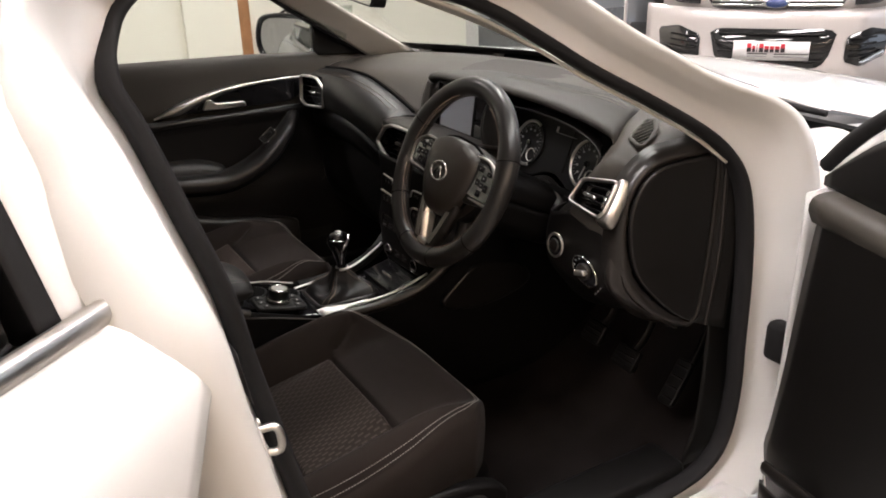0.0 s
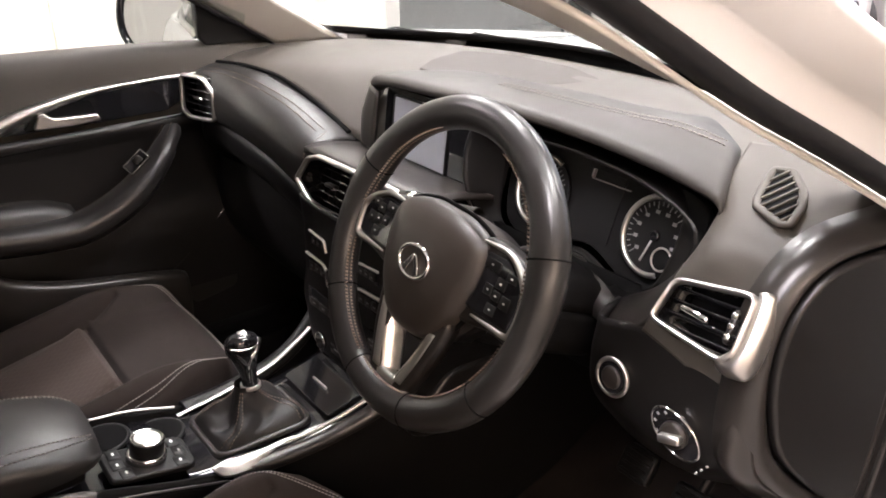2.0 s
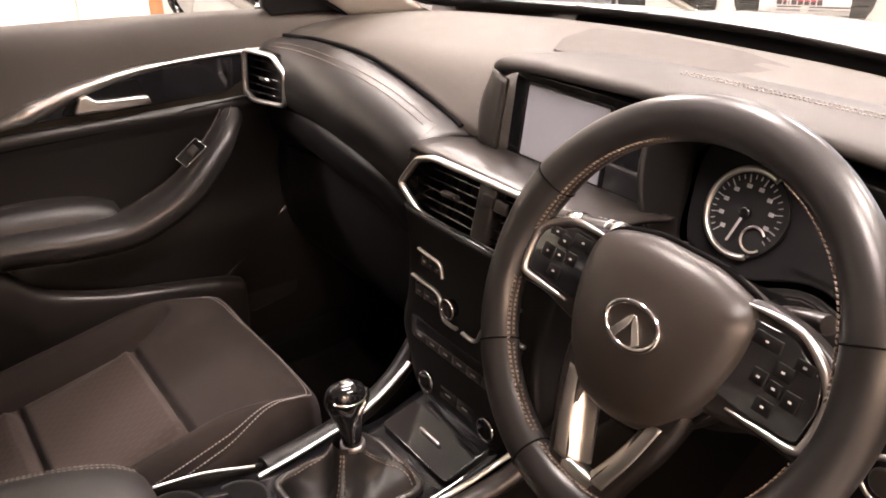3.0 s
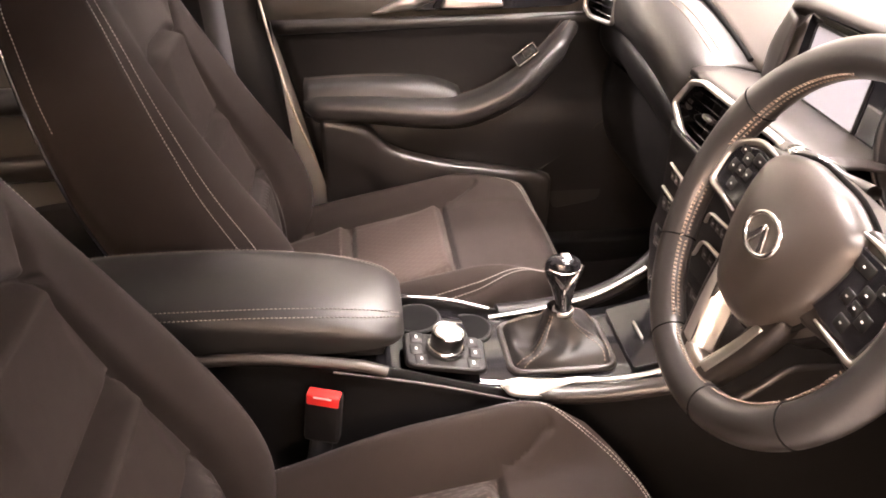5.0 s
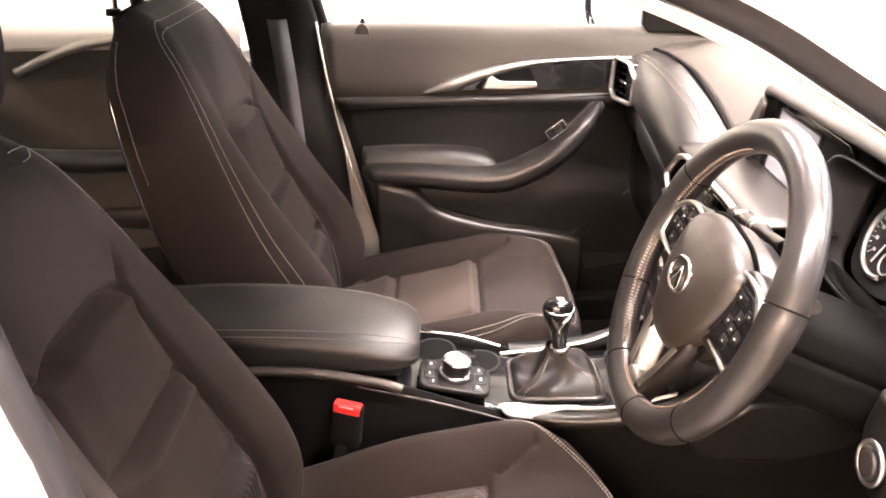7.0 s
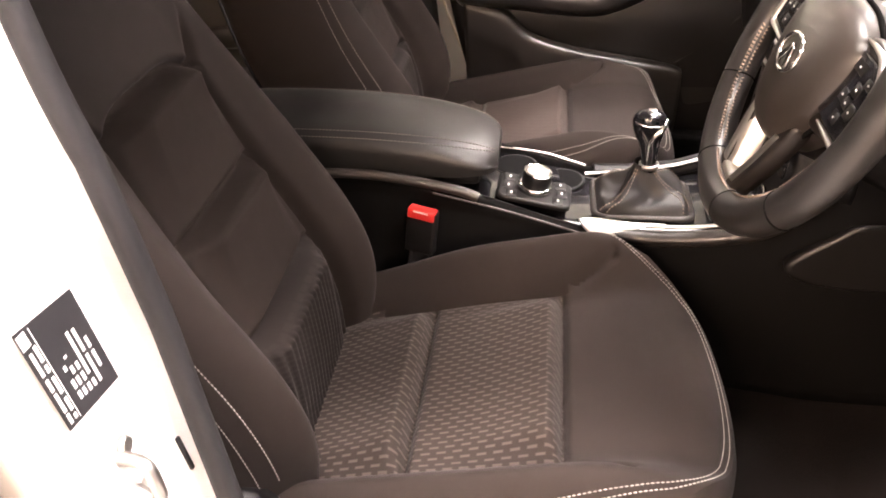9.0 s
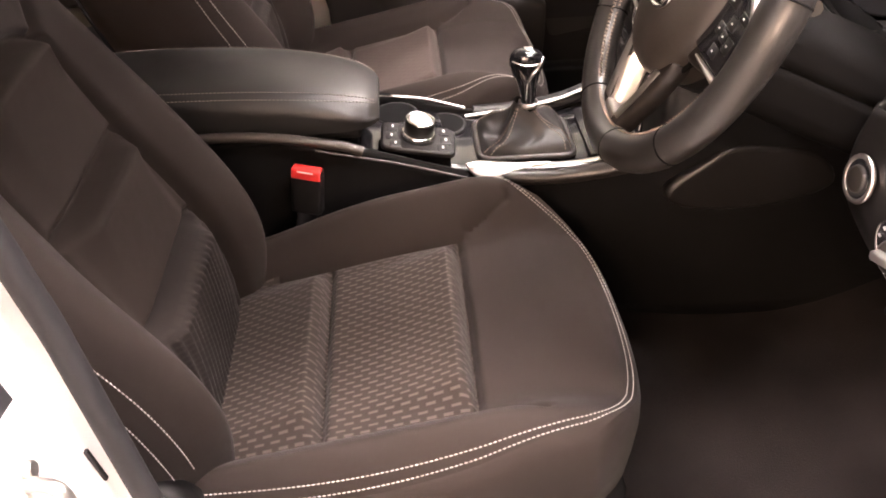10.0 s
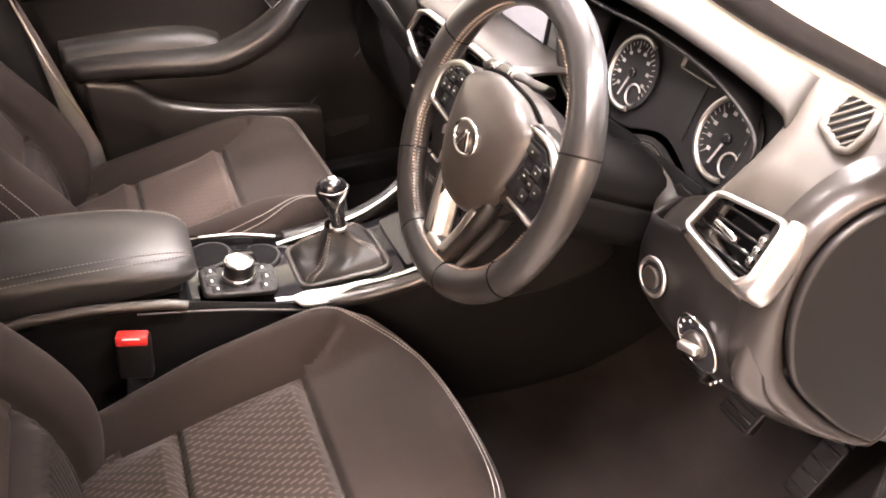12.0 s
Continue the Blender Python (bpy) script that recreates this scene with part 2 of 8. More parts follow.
def slab(outline, depth, m=None, bevel=0.0, seg=2, bm=None):
    """A polygon in the local xy plane, raised to depth along z, with its edges rounded."""
    b2 = bmesh.new()
    lo = [b2.verts.new((x, y, 0)) for x, y in outline]
    b2.faces.new(lo[::-1])
    hi = [b2.verts.new((x, y, depth)) for x, y in outline]
    b2.faces.new(hi)
    n = len(lo)
    for i in range(n):
        b2.faces.new((lo[i], lo[(i + 1) % n], hi[(i + 1) % n], hi[i]))
    bmesh.ops.recalc_face_normals(b2, faces=b2.faces)
    if bevel:
        es = [e for e in b2.edges if e.verts[0].co.z > depth / 2 and e.verts[1].co.z > depth / 2]
        bmesh.ops.bevel(b2, geom=es, offset=bevel, segments=seg, profile=0.5, affect="EDGES")
    for f in b2.faces:
        f.smooth = len(f.verts) == 4 and bevel > 0
    if m is not None:
        bmesh.ops.transform(b2, matrix=m, verts=b2.verts)
    return join(bm, b2)


def join(bm, other):
    if bm is None:
        return other
    me = bpy.data.meshes.new("tmp")
    other.to_mesh(me)
    other.free()
    bm.from_mesh(me)
    bpy.data.meshes.remove(me)
    return bm


def box(x0, x1, y0, y1, z0, z1, bevel=0.0, bm=None, seg=2, m=None):
    b2 = bmesh.new()
    bmesh.ops.create_cube(b2, size=1)
    for v in b2.verts:
        v.co = ((x0 + x1) / 2 + v.co.x * (x1 - x0), (y0 + y1) / 2 + v.co.y * (y1 - y0), (z0 + z1) / 2 + v.co.z * (z1 - z0))
    if bevel:
        bmesh.ops.bevel(b2, geom=b2.edges[:], offset=bevel, segments=seg, profile=0.5, affect="EDGES")
        for f in b2.faces:
            f.smooth = True
    if m is not None:
        bmesh.ops.transform(b2, matrix=m, verts=b2.verts)
    return join(bm, b2)


def ring(outline, inset, depth, m=None, bm=None, round_=0.3):
    """A closed frame: a rounded profile carried round a 2D outline, inset wide and depth high."""
    o = np.asarray(outline, float)
    c = o.mean(0)
    w, h = inset / 2, depth
    path = np.c_[o, np.zeros(len(o))]
    prof = [(-w, 0)] + [(-w * math.cos(a), h * (0.35 + 0.65 * math.sin(a))) for a in np.linspace(0, math.pi, 9)] + [(w, 0)]
    b2 = sweep(path, prof, True, (0, 0, 1))
    if m is not None:
        bmesh.ops.transform(b2, matrix=m, verts=b2.verts)
    return join(bm, b2)


def rounded(w, h, r, k=5):
    """A rectangle's outline with round corners."""
    out = []
    for cx, cy, a in ((w - r, h - r, 0), (-w + r, h - r, 90), (-w + r, -h + r, 180), (w - r, -h + r, 270)):
        out += [(cx + r * math.cos(radians(a + 90 * i / k)), cy + r * math.sin(radians(a + 90 * i / k))) for i in range(k + 1)]
    return out


def disc(r, depth, m=None, bevel=0.0, k=32, bm=None):
    return slab([tuple(p) for p in circ(r, k)], depth, m, bevel, 2, bm)


def basis(o, x, y):
    """A matrix at o whose x and y axes run along the given ways."""
    x = Vector(x).normalized()
    z = x.cross(Vector(y)).normalized()
    y = z.cross(x)
    return Matrix(((x.x, y.x, z.x, o[0]), (x.y, y.y, z.y, o[1]), (x.z, y.z, z.z, o[2]), (0, 0, 0, 1)))


def thing(name, loc, label, category, group="", kind=""):
    e = new(name)
    e.location = loc
    e.empty_display_size = 0.05
    return tagged(e, label, category, group, kind)


def part(name, bm, material, parent=None, label="", kind=""):
    """Links a bmesh, built in world places, as one mesh under a thing or a part."""
    me = bpy.data.meshes.new(name)
    bm.to_mesh(me)
    bm.free()
    me.materials.append(material)
    ob = new(name, me)
    if parent is not None:
        ob.parent = parent
        if parent.type == "EMPTY":
            ob.matrix_parent_inverse = Matrix.Translation(-Vector(parent.location))
    if label or kind:
        tagged(ob, label, kind=kind)
    return ob


def stitches(path, pitch=0.0055, length=0.0040, r=0.00075, bm=None, up=(0, 0, 1)):
    """A run of short threads laid along a path."""
    p = np.asarray(path, float)
    total = np.linalg.norm(np.diff(p, axis=0), axis=1).sum()
    n = max(2, int(total / pitch))
    q = lin(p, n)
    t = np.gradient(q, axis=0)
    t /= np.linalg.norm(t, axis=1)[:, None] + 1e-12
    bm = bm or bmesh.new()
    for c, d in zip(q, t):
        a = np.cross(d, (0.31, 0.52, 0.79))
        a /= np.linalg.norm(a)
        b = np.cross(d, a)
        ends = []
        for e in (-0.5, 0.5):
            k = 0.6
            ends.append([bm.verts.new(c + d * length * e + r * k * (a * ca + b * sa)) for ca, sa in ((1, 0), (0, 1), (-1, 0), (0, -1))])
        mid = [bm.verts.new(c + 1.2 * r * (a * ca + b * sa)) for ca, sa in ((1, 0), (0, 1), (-1, 0), (0, -1))]
        for lo, hi in ((ends[0], mid), (mid, ends[1])):
            for i in range(4):
                bm.faces.new((lo[i], lo[(i + 1) % 4], hi[(i + 1) % 4], hi[i])).smooth = True
        bm.faces.new(ends[0][::-1])
        bm.faces.new(ends[1])
    return bm


def sstep(a, b, x):
    t = np.clip((x - a) / (b - a), 0, 1)
    return t * t * (3 - 2 * t)


def poly(pts, n=40):
    """A closed outline with softened corners."""
    p = np.array(pts, float)
    out = []
    for i in range(len(p)):
        a, b, c = p[i - 1], p[i], p[(i + 1) % len(p)]
        for t in (0.14, 0.07, 0.0):
            out.append(b + (a - b) * t) if t else None
        d1, d2 = b + (a - b) * 0.16, b + (c - b) * 0.16
        out = out[: -2] if len(out) >= 2 else []
        for t in np.linspace(0, 1, 5):
            out.append((1 - t) ** 2 * d1 + 2 * t * (1 - t) * b + t * t * d2)
    return [tuple(q) for q in out]


# ---------------------------------------------------------------- showroom
def room():
    part("floor", box(-9, 9, -8, 10, -0.06, 0.0), M_FLOOR, None, "pale grey polished showroom floor", "structure")
    fl = thing("floor_tiles", (0, 0, 0), "pale grey polished showroom floor tiles", "floor", kind="structure")
    tm = None
    for i in range(-5, 9):
        for j in range(-6, 12):
            if tm is None:
                ob = part("tile", box(0.003, 0.597, 0.003, 0.597, 0.0005, 0.010, 0.0015, seg=1), M_FLOOR, fl)
                tm = ob.data
            else:
                ob = new("tile", tm)
                ob.parent = fl
            ob.location = (i * 0.6 - 2.4, j * 0.6 - 1.2, 0)
    part("ceiling", box(-9, 9, -8, 10, 3.3, 3.4), M_CEIL, None, "plain white showroom ceiling", "structure")
    for name, b in (("wall_west", box(-4.12, -4.0, -8, 2.9, 0, 3.3)), ("wall_step", box(-9, -4.0, 2.9, 3.02, 0, 3.3)), ("wall_far_west", box(-9.1, -9, 3, 10, 0, 3.3)),
                    ("wall_north", box(-9, 9, 10, 10.1, 0, 3.3)), ("wall_east", box(9, 9.1, -8, 10, 0, 3.3)), ("wall_south", box(-9, 9, -8.1, -8, 0, 3.3))):
        tagged(part(name, b, M_WALL if name == "wall_west" else M_WALLW), "smooth painted showroom wall", "wall", kind="structure")
    # a wooden door frame and a red lettered word on the west wall
    dr = thing("door_1", (-4.0, 1.5, 0), "brown wooden door in a wooden frame", "door", kind="structure")
    part("door_frame", box(-4.03, -3.95, 1.03, 1.11, 0, 2.1, 0.006, box(-4.03, -3.95, 1.03, 2.03, 2.1, 2.19, 0.006)), M_WOOD, dr)
    part("door_leaf", box(-3.995, -3.965, 1.11, 2.03, 0.01, 2.1, 0.003), M_WALL, dr, "cream painted door leaf")
    fe = thing("fire_extinguisher", (-3.9, 1.25, 0.38), "brown and red fire extinguisher hung by the door", "extinguisher")
    part("cylinder", slab([tuple(p) for p in circ(0.075, 24)], 0.42, Matrix.Translation((-3.88, 1.25, 0.36)), 0.03, 3), M_REDPRINT, fe)
    part("valve", box(-3.90, -3.86, 1.22, 1.28, 0.78, 0.84, 0.006), M_GLOSS, fe)
    part("hose", tube(cr([(-3.88, 1.28, 0.82), (-3.86, 1.35, 0.85), (-3.86, 1.36, 0.70), (-3.86, 1.33, 0.50)], 16), 0.011), M_RUBBER, fe)
    part("bracket", box(-3.97, -3.94, 1.21, 1.29, 0.55, 0.61, 0.004), M_SATCHROME, fe)
    cu = bpy.data.curves.new("sign_text", "FONT")
    cu.body = "GROUP"
    cu.size, cu.extrude, cu.align_x = 0.070, 0.002, "RIGHT"
    ob = new("wall_sign", cu)
    ob.matrix_world = basis((-3.994, 0.140, 0.893), (0, 1, 0), (0, 0, 1))
    cu.materials.append(M_REDPRINT)
    tagged(ob, "red lettered word on the painted wall", "sign")
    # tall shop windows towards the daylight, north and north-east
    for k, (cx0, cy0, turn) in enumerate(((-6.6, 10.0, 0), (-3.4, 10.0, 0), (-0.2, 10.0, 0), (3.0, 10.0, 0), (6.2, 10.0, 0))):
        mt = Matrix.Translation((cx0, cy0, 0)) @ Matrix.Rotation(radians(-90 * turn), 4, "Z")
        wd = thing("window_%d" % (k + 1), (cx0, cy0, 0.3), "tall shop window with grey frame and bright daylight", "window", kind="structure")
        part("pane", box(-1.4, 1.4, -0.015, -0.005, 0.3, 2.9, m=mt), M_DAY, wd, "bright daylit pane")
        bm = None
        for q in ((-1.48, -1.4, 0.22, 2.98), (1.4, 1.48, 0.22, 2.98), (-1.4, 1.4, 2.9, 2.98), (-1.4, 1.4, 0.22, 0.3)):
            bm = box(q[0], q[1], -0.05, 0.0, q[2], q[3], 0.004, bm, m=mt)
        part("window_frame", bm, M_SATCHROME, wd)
    tagged(part("wall_pier", box(-4.0, -3.95, 0.66, 1.03, 0, 3.3), M_WALL), "painted wall pier", "wall", kind="structure")
    # ceiling lamps
    for rows, glowing, tone in ((((-5.0, (-4.0, -1.2, 1.6, 4.4)), (-2.4, (-4.0, -1.2, 1.6, 4.4)), (-0.6, (0.85, 3.6)), (1.3, (1.0, 3.6)), (1.2, (-4.0, -2.2, -0.8))), M_LAMP, "white"),
                                (((4.6, (-4.0, -1.6)), (7.0, (-4.0, -1.6, 0.3, 2.2))), M_WARM, "warm white")):
        lamp = None
        for x, ys in rows:
            for y in ys:
                if lamp is None:
                    lamp = thing("ceiling_light", (x, y, 3.3), "long %s fluorescent ceiling light" % tone, "lamp", "showroom ceiling lights")
                    part("housing", box(x - 0.2, x + 0.2, y - 0.62, y + 0.62, 3.23, 3.30, 0.01), M_CEIL, lamp)
                    part("diffuser", box(x - 0.16, x + 0.16, y - 0.58, y + 0.58, 3.215, 3.231, 0.004), glowing, lamp)
                else:
                    copy_thing(lamp, Matrix.Translation((x, y, 3.3)))


room()


# ---------------------------------------------------------------- the white car's body
def side_x(z):
    """How far the side of the cabin stands from the middle, by height."""
    return 0.779 - 0.225 * (math.sqrt((z - 1.0) ** 2 + 0.002) + z - 1.0)


LOOP = [(-0.506, 1.18), (-0.472, 1.066), (-0.443, 0.97), (-0.424, 0.86), (-0.40, 0.73), (-0.378, 0.62), (-0.345, 0.49), (-0.29, 0.385), (-0.19, 0.34), (-0.05, 0.328), (0.15, 0.326),
        (0.36, 0.332), (0.455, 0.36), (0.498, 0.42), (0.512, 0.52), (0.507, 0.632), (0.502, 0.754), (0.489, 0.87), (0.466, 0.96), (0.432, 1.02), (0.378, 1.066), (0.276, 1.126),
        (0.173, 1.182), (0.09, 1.235), (0.012, 1.281), (-0.10, 1.325), (-0.25, 1.355), (-0.38, 1.36), (-0.47, 1.345), (-0.525, 1.30), (-0.528, 1.24)]
LOOP_N = 220


def opening_loop():
    return cr(LOOP, LOOP_N, True)


def band(offsets, lift):
    """A strip round the door opening: offsets outwards in its plane and lift sideways, each a function of (y, z)."""
    yz = opening_loop()
    t = np.roll(yz, -2, 0) - np.roll(yz, 2, 0)
    t /= np.linalg.norm(t, axis=1)[:, None]
    nrm = np.stack([t[:, 1], -t[:, 0]], 1)
    c = yz.mean(0)
    if ((yz - c) * nrm).sum() < 0:
        nrm = -nrm
    rows = []
    for o, l in zip(offsets, lift):
        ov = np.array([o(y, z) if callable(o) else o for y, z in yz])
        lv = np.array([l(y, z) if callable(l) else l for y, z in yz])
        q = yz + nrm * ov[:, None]
        x = np.array([side_x(z) for z in yz[:, 1]]) + lv
        rows.append(np.c_[x, q])
    return np.array(rows)


def wide(y, z):
    """How broad the painted frame is round the opening: pillars, rail, sill and hinge post."""
    up = float(sstep(1.0, 1.12, z))
    fore = float(sstep(0.2, 0.45, y))
    low = float(sstep(0.45, 0.34, z))
    aft = float(sstep(-0.25, -0.36, y))
    return (0.105 * fore + 0.075 * (1 - fore) + 0.045 * aft) * (1 - up) * (1 - low) + 0.085 * low * (1 - up) + (0.060 + 0.04 * aft) * up


car = thing("white_car", (0, 0.1, 0), "white hatchback with its driver's door wide open, parked in a showroom", "car")
def aft(y, z):
    """1 along the middle pillar, 0 elsewhere."""
    return float(sstep(-0.22, -0.34, y) * sstep(1.30, 1.22, z) * sstep(0.36, 0.46, z))


def blend(front, pillar):
    return lambda y, z: (front(y, z) if callable(front) else front) * (1 - aft(y, z)) + (pillar(y, z) if callable(pillar) else pillar) * aft(y, z)


def inward(y, z):
    """How far the inner lip of the middle pillar leans into the cabin."""
    return float(np.interp(z, [0.45, 0.60, 0.68, 0.87, 1.0, 1.1, 1.2, 1.3], [0, 0.022, 0.028, 0.058, 0.060, 0.040, 0.020, 0]))


b = sheet(band([blend(-0.012, 0.026), blend(0.0, 0.040), blend(0.022, 0.040), blend(lambda y, z: 0.45 * wide(y, z), 0.041), blend(lambda y, z: 0.62 * wide(y, z), 0.042), blend(lambda y, z: 0.86 * wide(y, z), 0.046), blend(wide, 0.070), blend(lambda y, z: wide(y, z) + 0.012, 0.155)],
               [blend(0.0, lambda y, z: -inward(y, z)), blend(0.004, lambda y, z: 0.004 - inward(y, z)), blend(0.010, lambda y, z: 0.006 - 0.55 * inward(y, z)), blend(0.020, 0.012), blend(0.038, 0.052), blend(0.062, 0.060), blend(0.066, 0.066), blend(0.020, 0.050)]), wrap_u=True)
part("door_jamb", thick(b, 0.004), M_PAINT, car, "white painted door opening frame")
b = sheet(band([blend(0.004, 0.027), blend(0.001, 0.017), blend(-0.005, 0.006), blend(-0.012, 0.000), blend(-0.018, 0.002), blend(-0.019, 0.010), blend(-0.015, 0.020)],
               [blend(o, lambda y, z, q=q: q - inward(y, z)) for o, q in ((-0.003, 0.007), (0.002, 0.022), (0.014, 0.028), (0.018, 0.024), (0.008, 0.010), (-0.012, -0.004), (-0.020, -0.014))]), wrap_u=True)
part("door_seal", thick(b, 0.003), M_RUBBER, car, "black rubber door seal")

# sill plate and floor
part("sill_trim", box(0.655, 0.752, -0.36, 0.42, 0.325, 0.362, 0.012), M_PLASTIC, car, "black plastic sill trim")
P = loft([[(x, -1.2, 0.27), (x, -0.6, 0.27), (x, 0.0, 0.27), (x, 0.38, 0.275), (x, 0.56, 0.33), (x, 0.72, 0.46), (x, 0.80, 0.66)] for x in (-0.74, -0.4, -0.14, 0.14, 0.4, 0.74)], 40, 30)
part("carpet", thick(sheet(P), 0.012), M_CARPET, car, "dark worn floor carpet")
part("footwell_side_panel", thick(sheet(loft([[(0.735, 0.42, 0.34), (0.735, 0.455, 0.45), (0.735, 0.46, 0.70)], [(0.735, 0.50, 0.34), (0.735, 0.505, 0.5), (0.735, 0.50, 0.72)], [(0.72, 0.72, 0.34), (0.72, 0.72, 0.5), (0.72, 0.72, 0.80)]], 12, 16)), 0.004), M_PLASTIC, car)
part("far_sill_trim", box(-0.785, -0.70, -1.3, 0.60, 0.22, 0.335, 0.012), M_PLASTIC, car, "black plastic sill trim")
part("far_footwell_panel", box(-0.766, -0.754, 0.47, 0.80, 0.25, 0.975, 0.004), M_PLASTIC, car)
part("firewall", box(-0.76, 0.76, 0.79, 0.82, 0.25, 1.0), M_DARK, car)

# front: bonnet, wings, scuttle, windscreen
P = loft([[(x, y, z0 - 0.045 * abs(x / 0.68) ** 3) for x in (-0.70, -0.5, -0.25, 0, 0.25, 0.5, 0.66)] for y, z0 in ((1.02, 0.995), (1.2, 0.985), (1.5, 0.955), (1.75, 0.91), (1.93, 0.84))], 40, 30)
part("bonnet", thick(sheet(P), 0.01), M_PAINT, car)
for s in (1, -1):
    P = loft([[(s * 0.672, y, zt - 0.088), (s * 0.72, y, zt - 0.078), (s * 0.79, y, zt - 0.10), (s * 0.855, y, zt - 0.20), (s * 0.87, y, zt - 0.34), (s * 0.865, y, 0.42), (s * 0.84, y, 0.22)]
              for y, zt in ((0.56, 1.085), (0.8, 1.075), (1.1, 1.045), (1.5, 0.99), (1.75, 0.935), (1.93, 0.86))], 30, 30)
    part("wing", thick(sheet(P), 0.006), M_PAINT, car)
P = loft([[(x, 0.83, 0.97), (x, 0.9, 0.965), (x, 1.03, 0.972)] for x in (-0.70, 0, 0.70)], 8, 10)
part("scuttle_panel", thick(sheet(P), 0.006), M_PLASTIC, car)
for x0, x1, y0 in ((0.60, 0.02, 0.93), (0.02, -0.55, 0.95)):
    part("wiper", tube(cr([(x0, y0, 0.985), ((x0 + x1) / 2, y0 - 0.05, 0.999), (x1, y0 - 0.04, 0.995)], 12), 0.007), M_RUBBER, car)
P = loft([[(-0.70, 0.60, 1.005), (-0.35, 0.80, 1.005), (0, 0.86, 1.005), (0.35, 0.80, 1.005), (0.70, 0.60, 1.005)], [(-0.66, 0.34, 1.16), (0, 0.50, 1.19), (0.66, 0.34, 1.16)], [(-0.56, -0.02, 1.345), (0, 0.08, 1.385), (0.56, -0.02, 1.345)]], 30, 20)
fb = P[:3].copy()
fb[..., 1] -= 0.008
part("glass_band", thick(sheet(fb), 0.002), M_GLOSS, car, "black printed band along the foot of the windscreen")
w = part("windscreen", thick(sheet(P), 0.005), M_GLASS, car, "clear windscreen glass")
w.visible_shadow = False
# roof and headliner, rear of the body
P = loft([[(-0.62, y, z - 0.085), (-0.5, y, z - 0.03), (0, y, z), (0.5, y, z - 0.03), (0.62, y, z - 0.085)] for y, z in ((0.0, 1.40), (-0.3, 1.47), (-0.8, 1.485), (-1.4, 1.44), (-1.75, 1.37))], 24, 24)
part("roof", thick(sheet(P), 0.012), M_PAINT, car)
P = P.copy()
P[..., 2] -= 0.035
part("headliner", thick(sheet(P), 0.01), M_HEAD, car, "pale cloth headliner")
P = loft([[(-0.60, -1.74, 1.34), (0, -1.78, 1.37), (0.60, -1.74, 1.34)], [(-0.70, -2.1, 1.0), (0, -2.2, 1.02), (0.70, -2.1, 1.0)]], 20, 8)
rw = part("rear_window", thick(sheet(P), 0.005), M_GLASS, car, "clear rear window glass")
rw.visible_shadow = False
P = loft([[(-0.84, -2.0, 0.9), (-0.70, -2.15, 1.0), (0, -2.24, 1.0), (0.70, -2.15, 1.0), (0.84, -2.0, 0.9)], [(-0.85, -2.05, 0.6), (-0.70, -2.28, 0.6), (0, -2.36, 0.6), (0.7, -2.28, 0.6), (0.85, -2.05, 0.6)], [(-0.82, -2.0, 0.24), (-0.65, -2.2, 0.22), (0, -2.26, 0.22), (0.65, -2.2, 0.22), (0.82, -2.0, 0.24)]], 30, 16)
part("rear_end", thick(sheet(P), 0.01), M_PAINT, car)
P = loft([[(-0.84, 1.9, 0.82), (-0.6, 2.06, 0.82), (0, 2.14, 0.82), (0.6, 2.06, 0.82), (0.84, 1.9, 0.82)], [(-0.86, 1.88, 0.5), (-0.62, 2.14, 0.5), (0, 2.22, 0.5), (0.62, 2.14, 0.5), (0.86, 1.88, 0.5)], [(-0.84, 1.85, 0.22), (-0.6, 2.1, 0.2), (0, 2.16, 0.2), (0.6, 2.1, 0.2), (0.84, 1.85, 0.22)]], 30, 16)
part("front_bumper", thick(sheet(P), 0.01), M_PAINT, car)
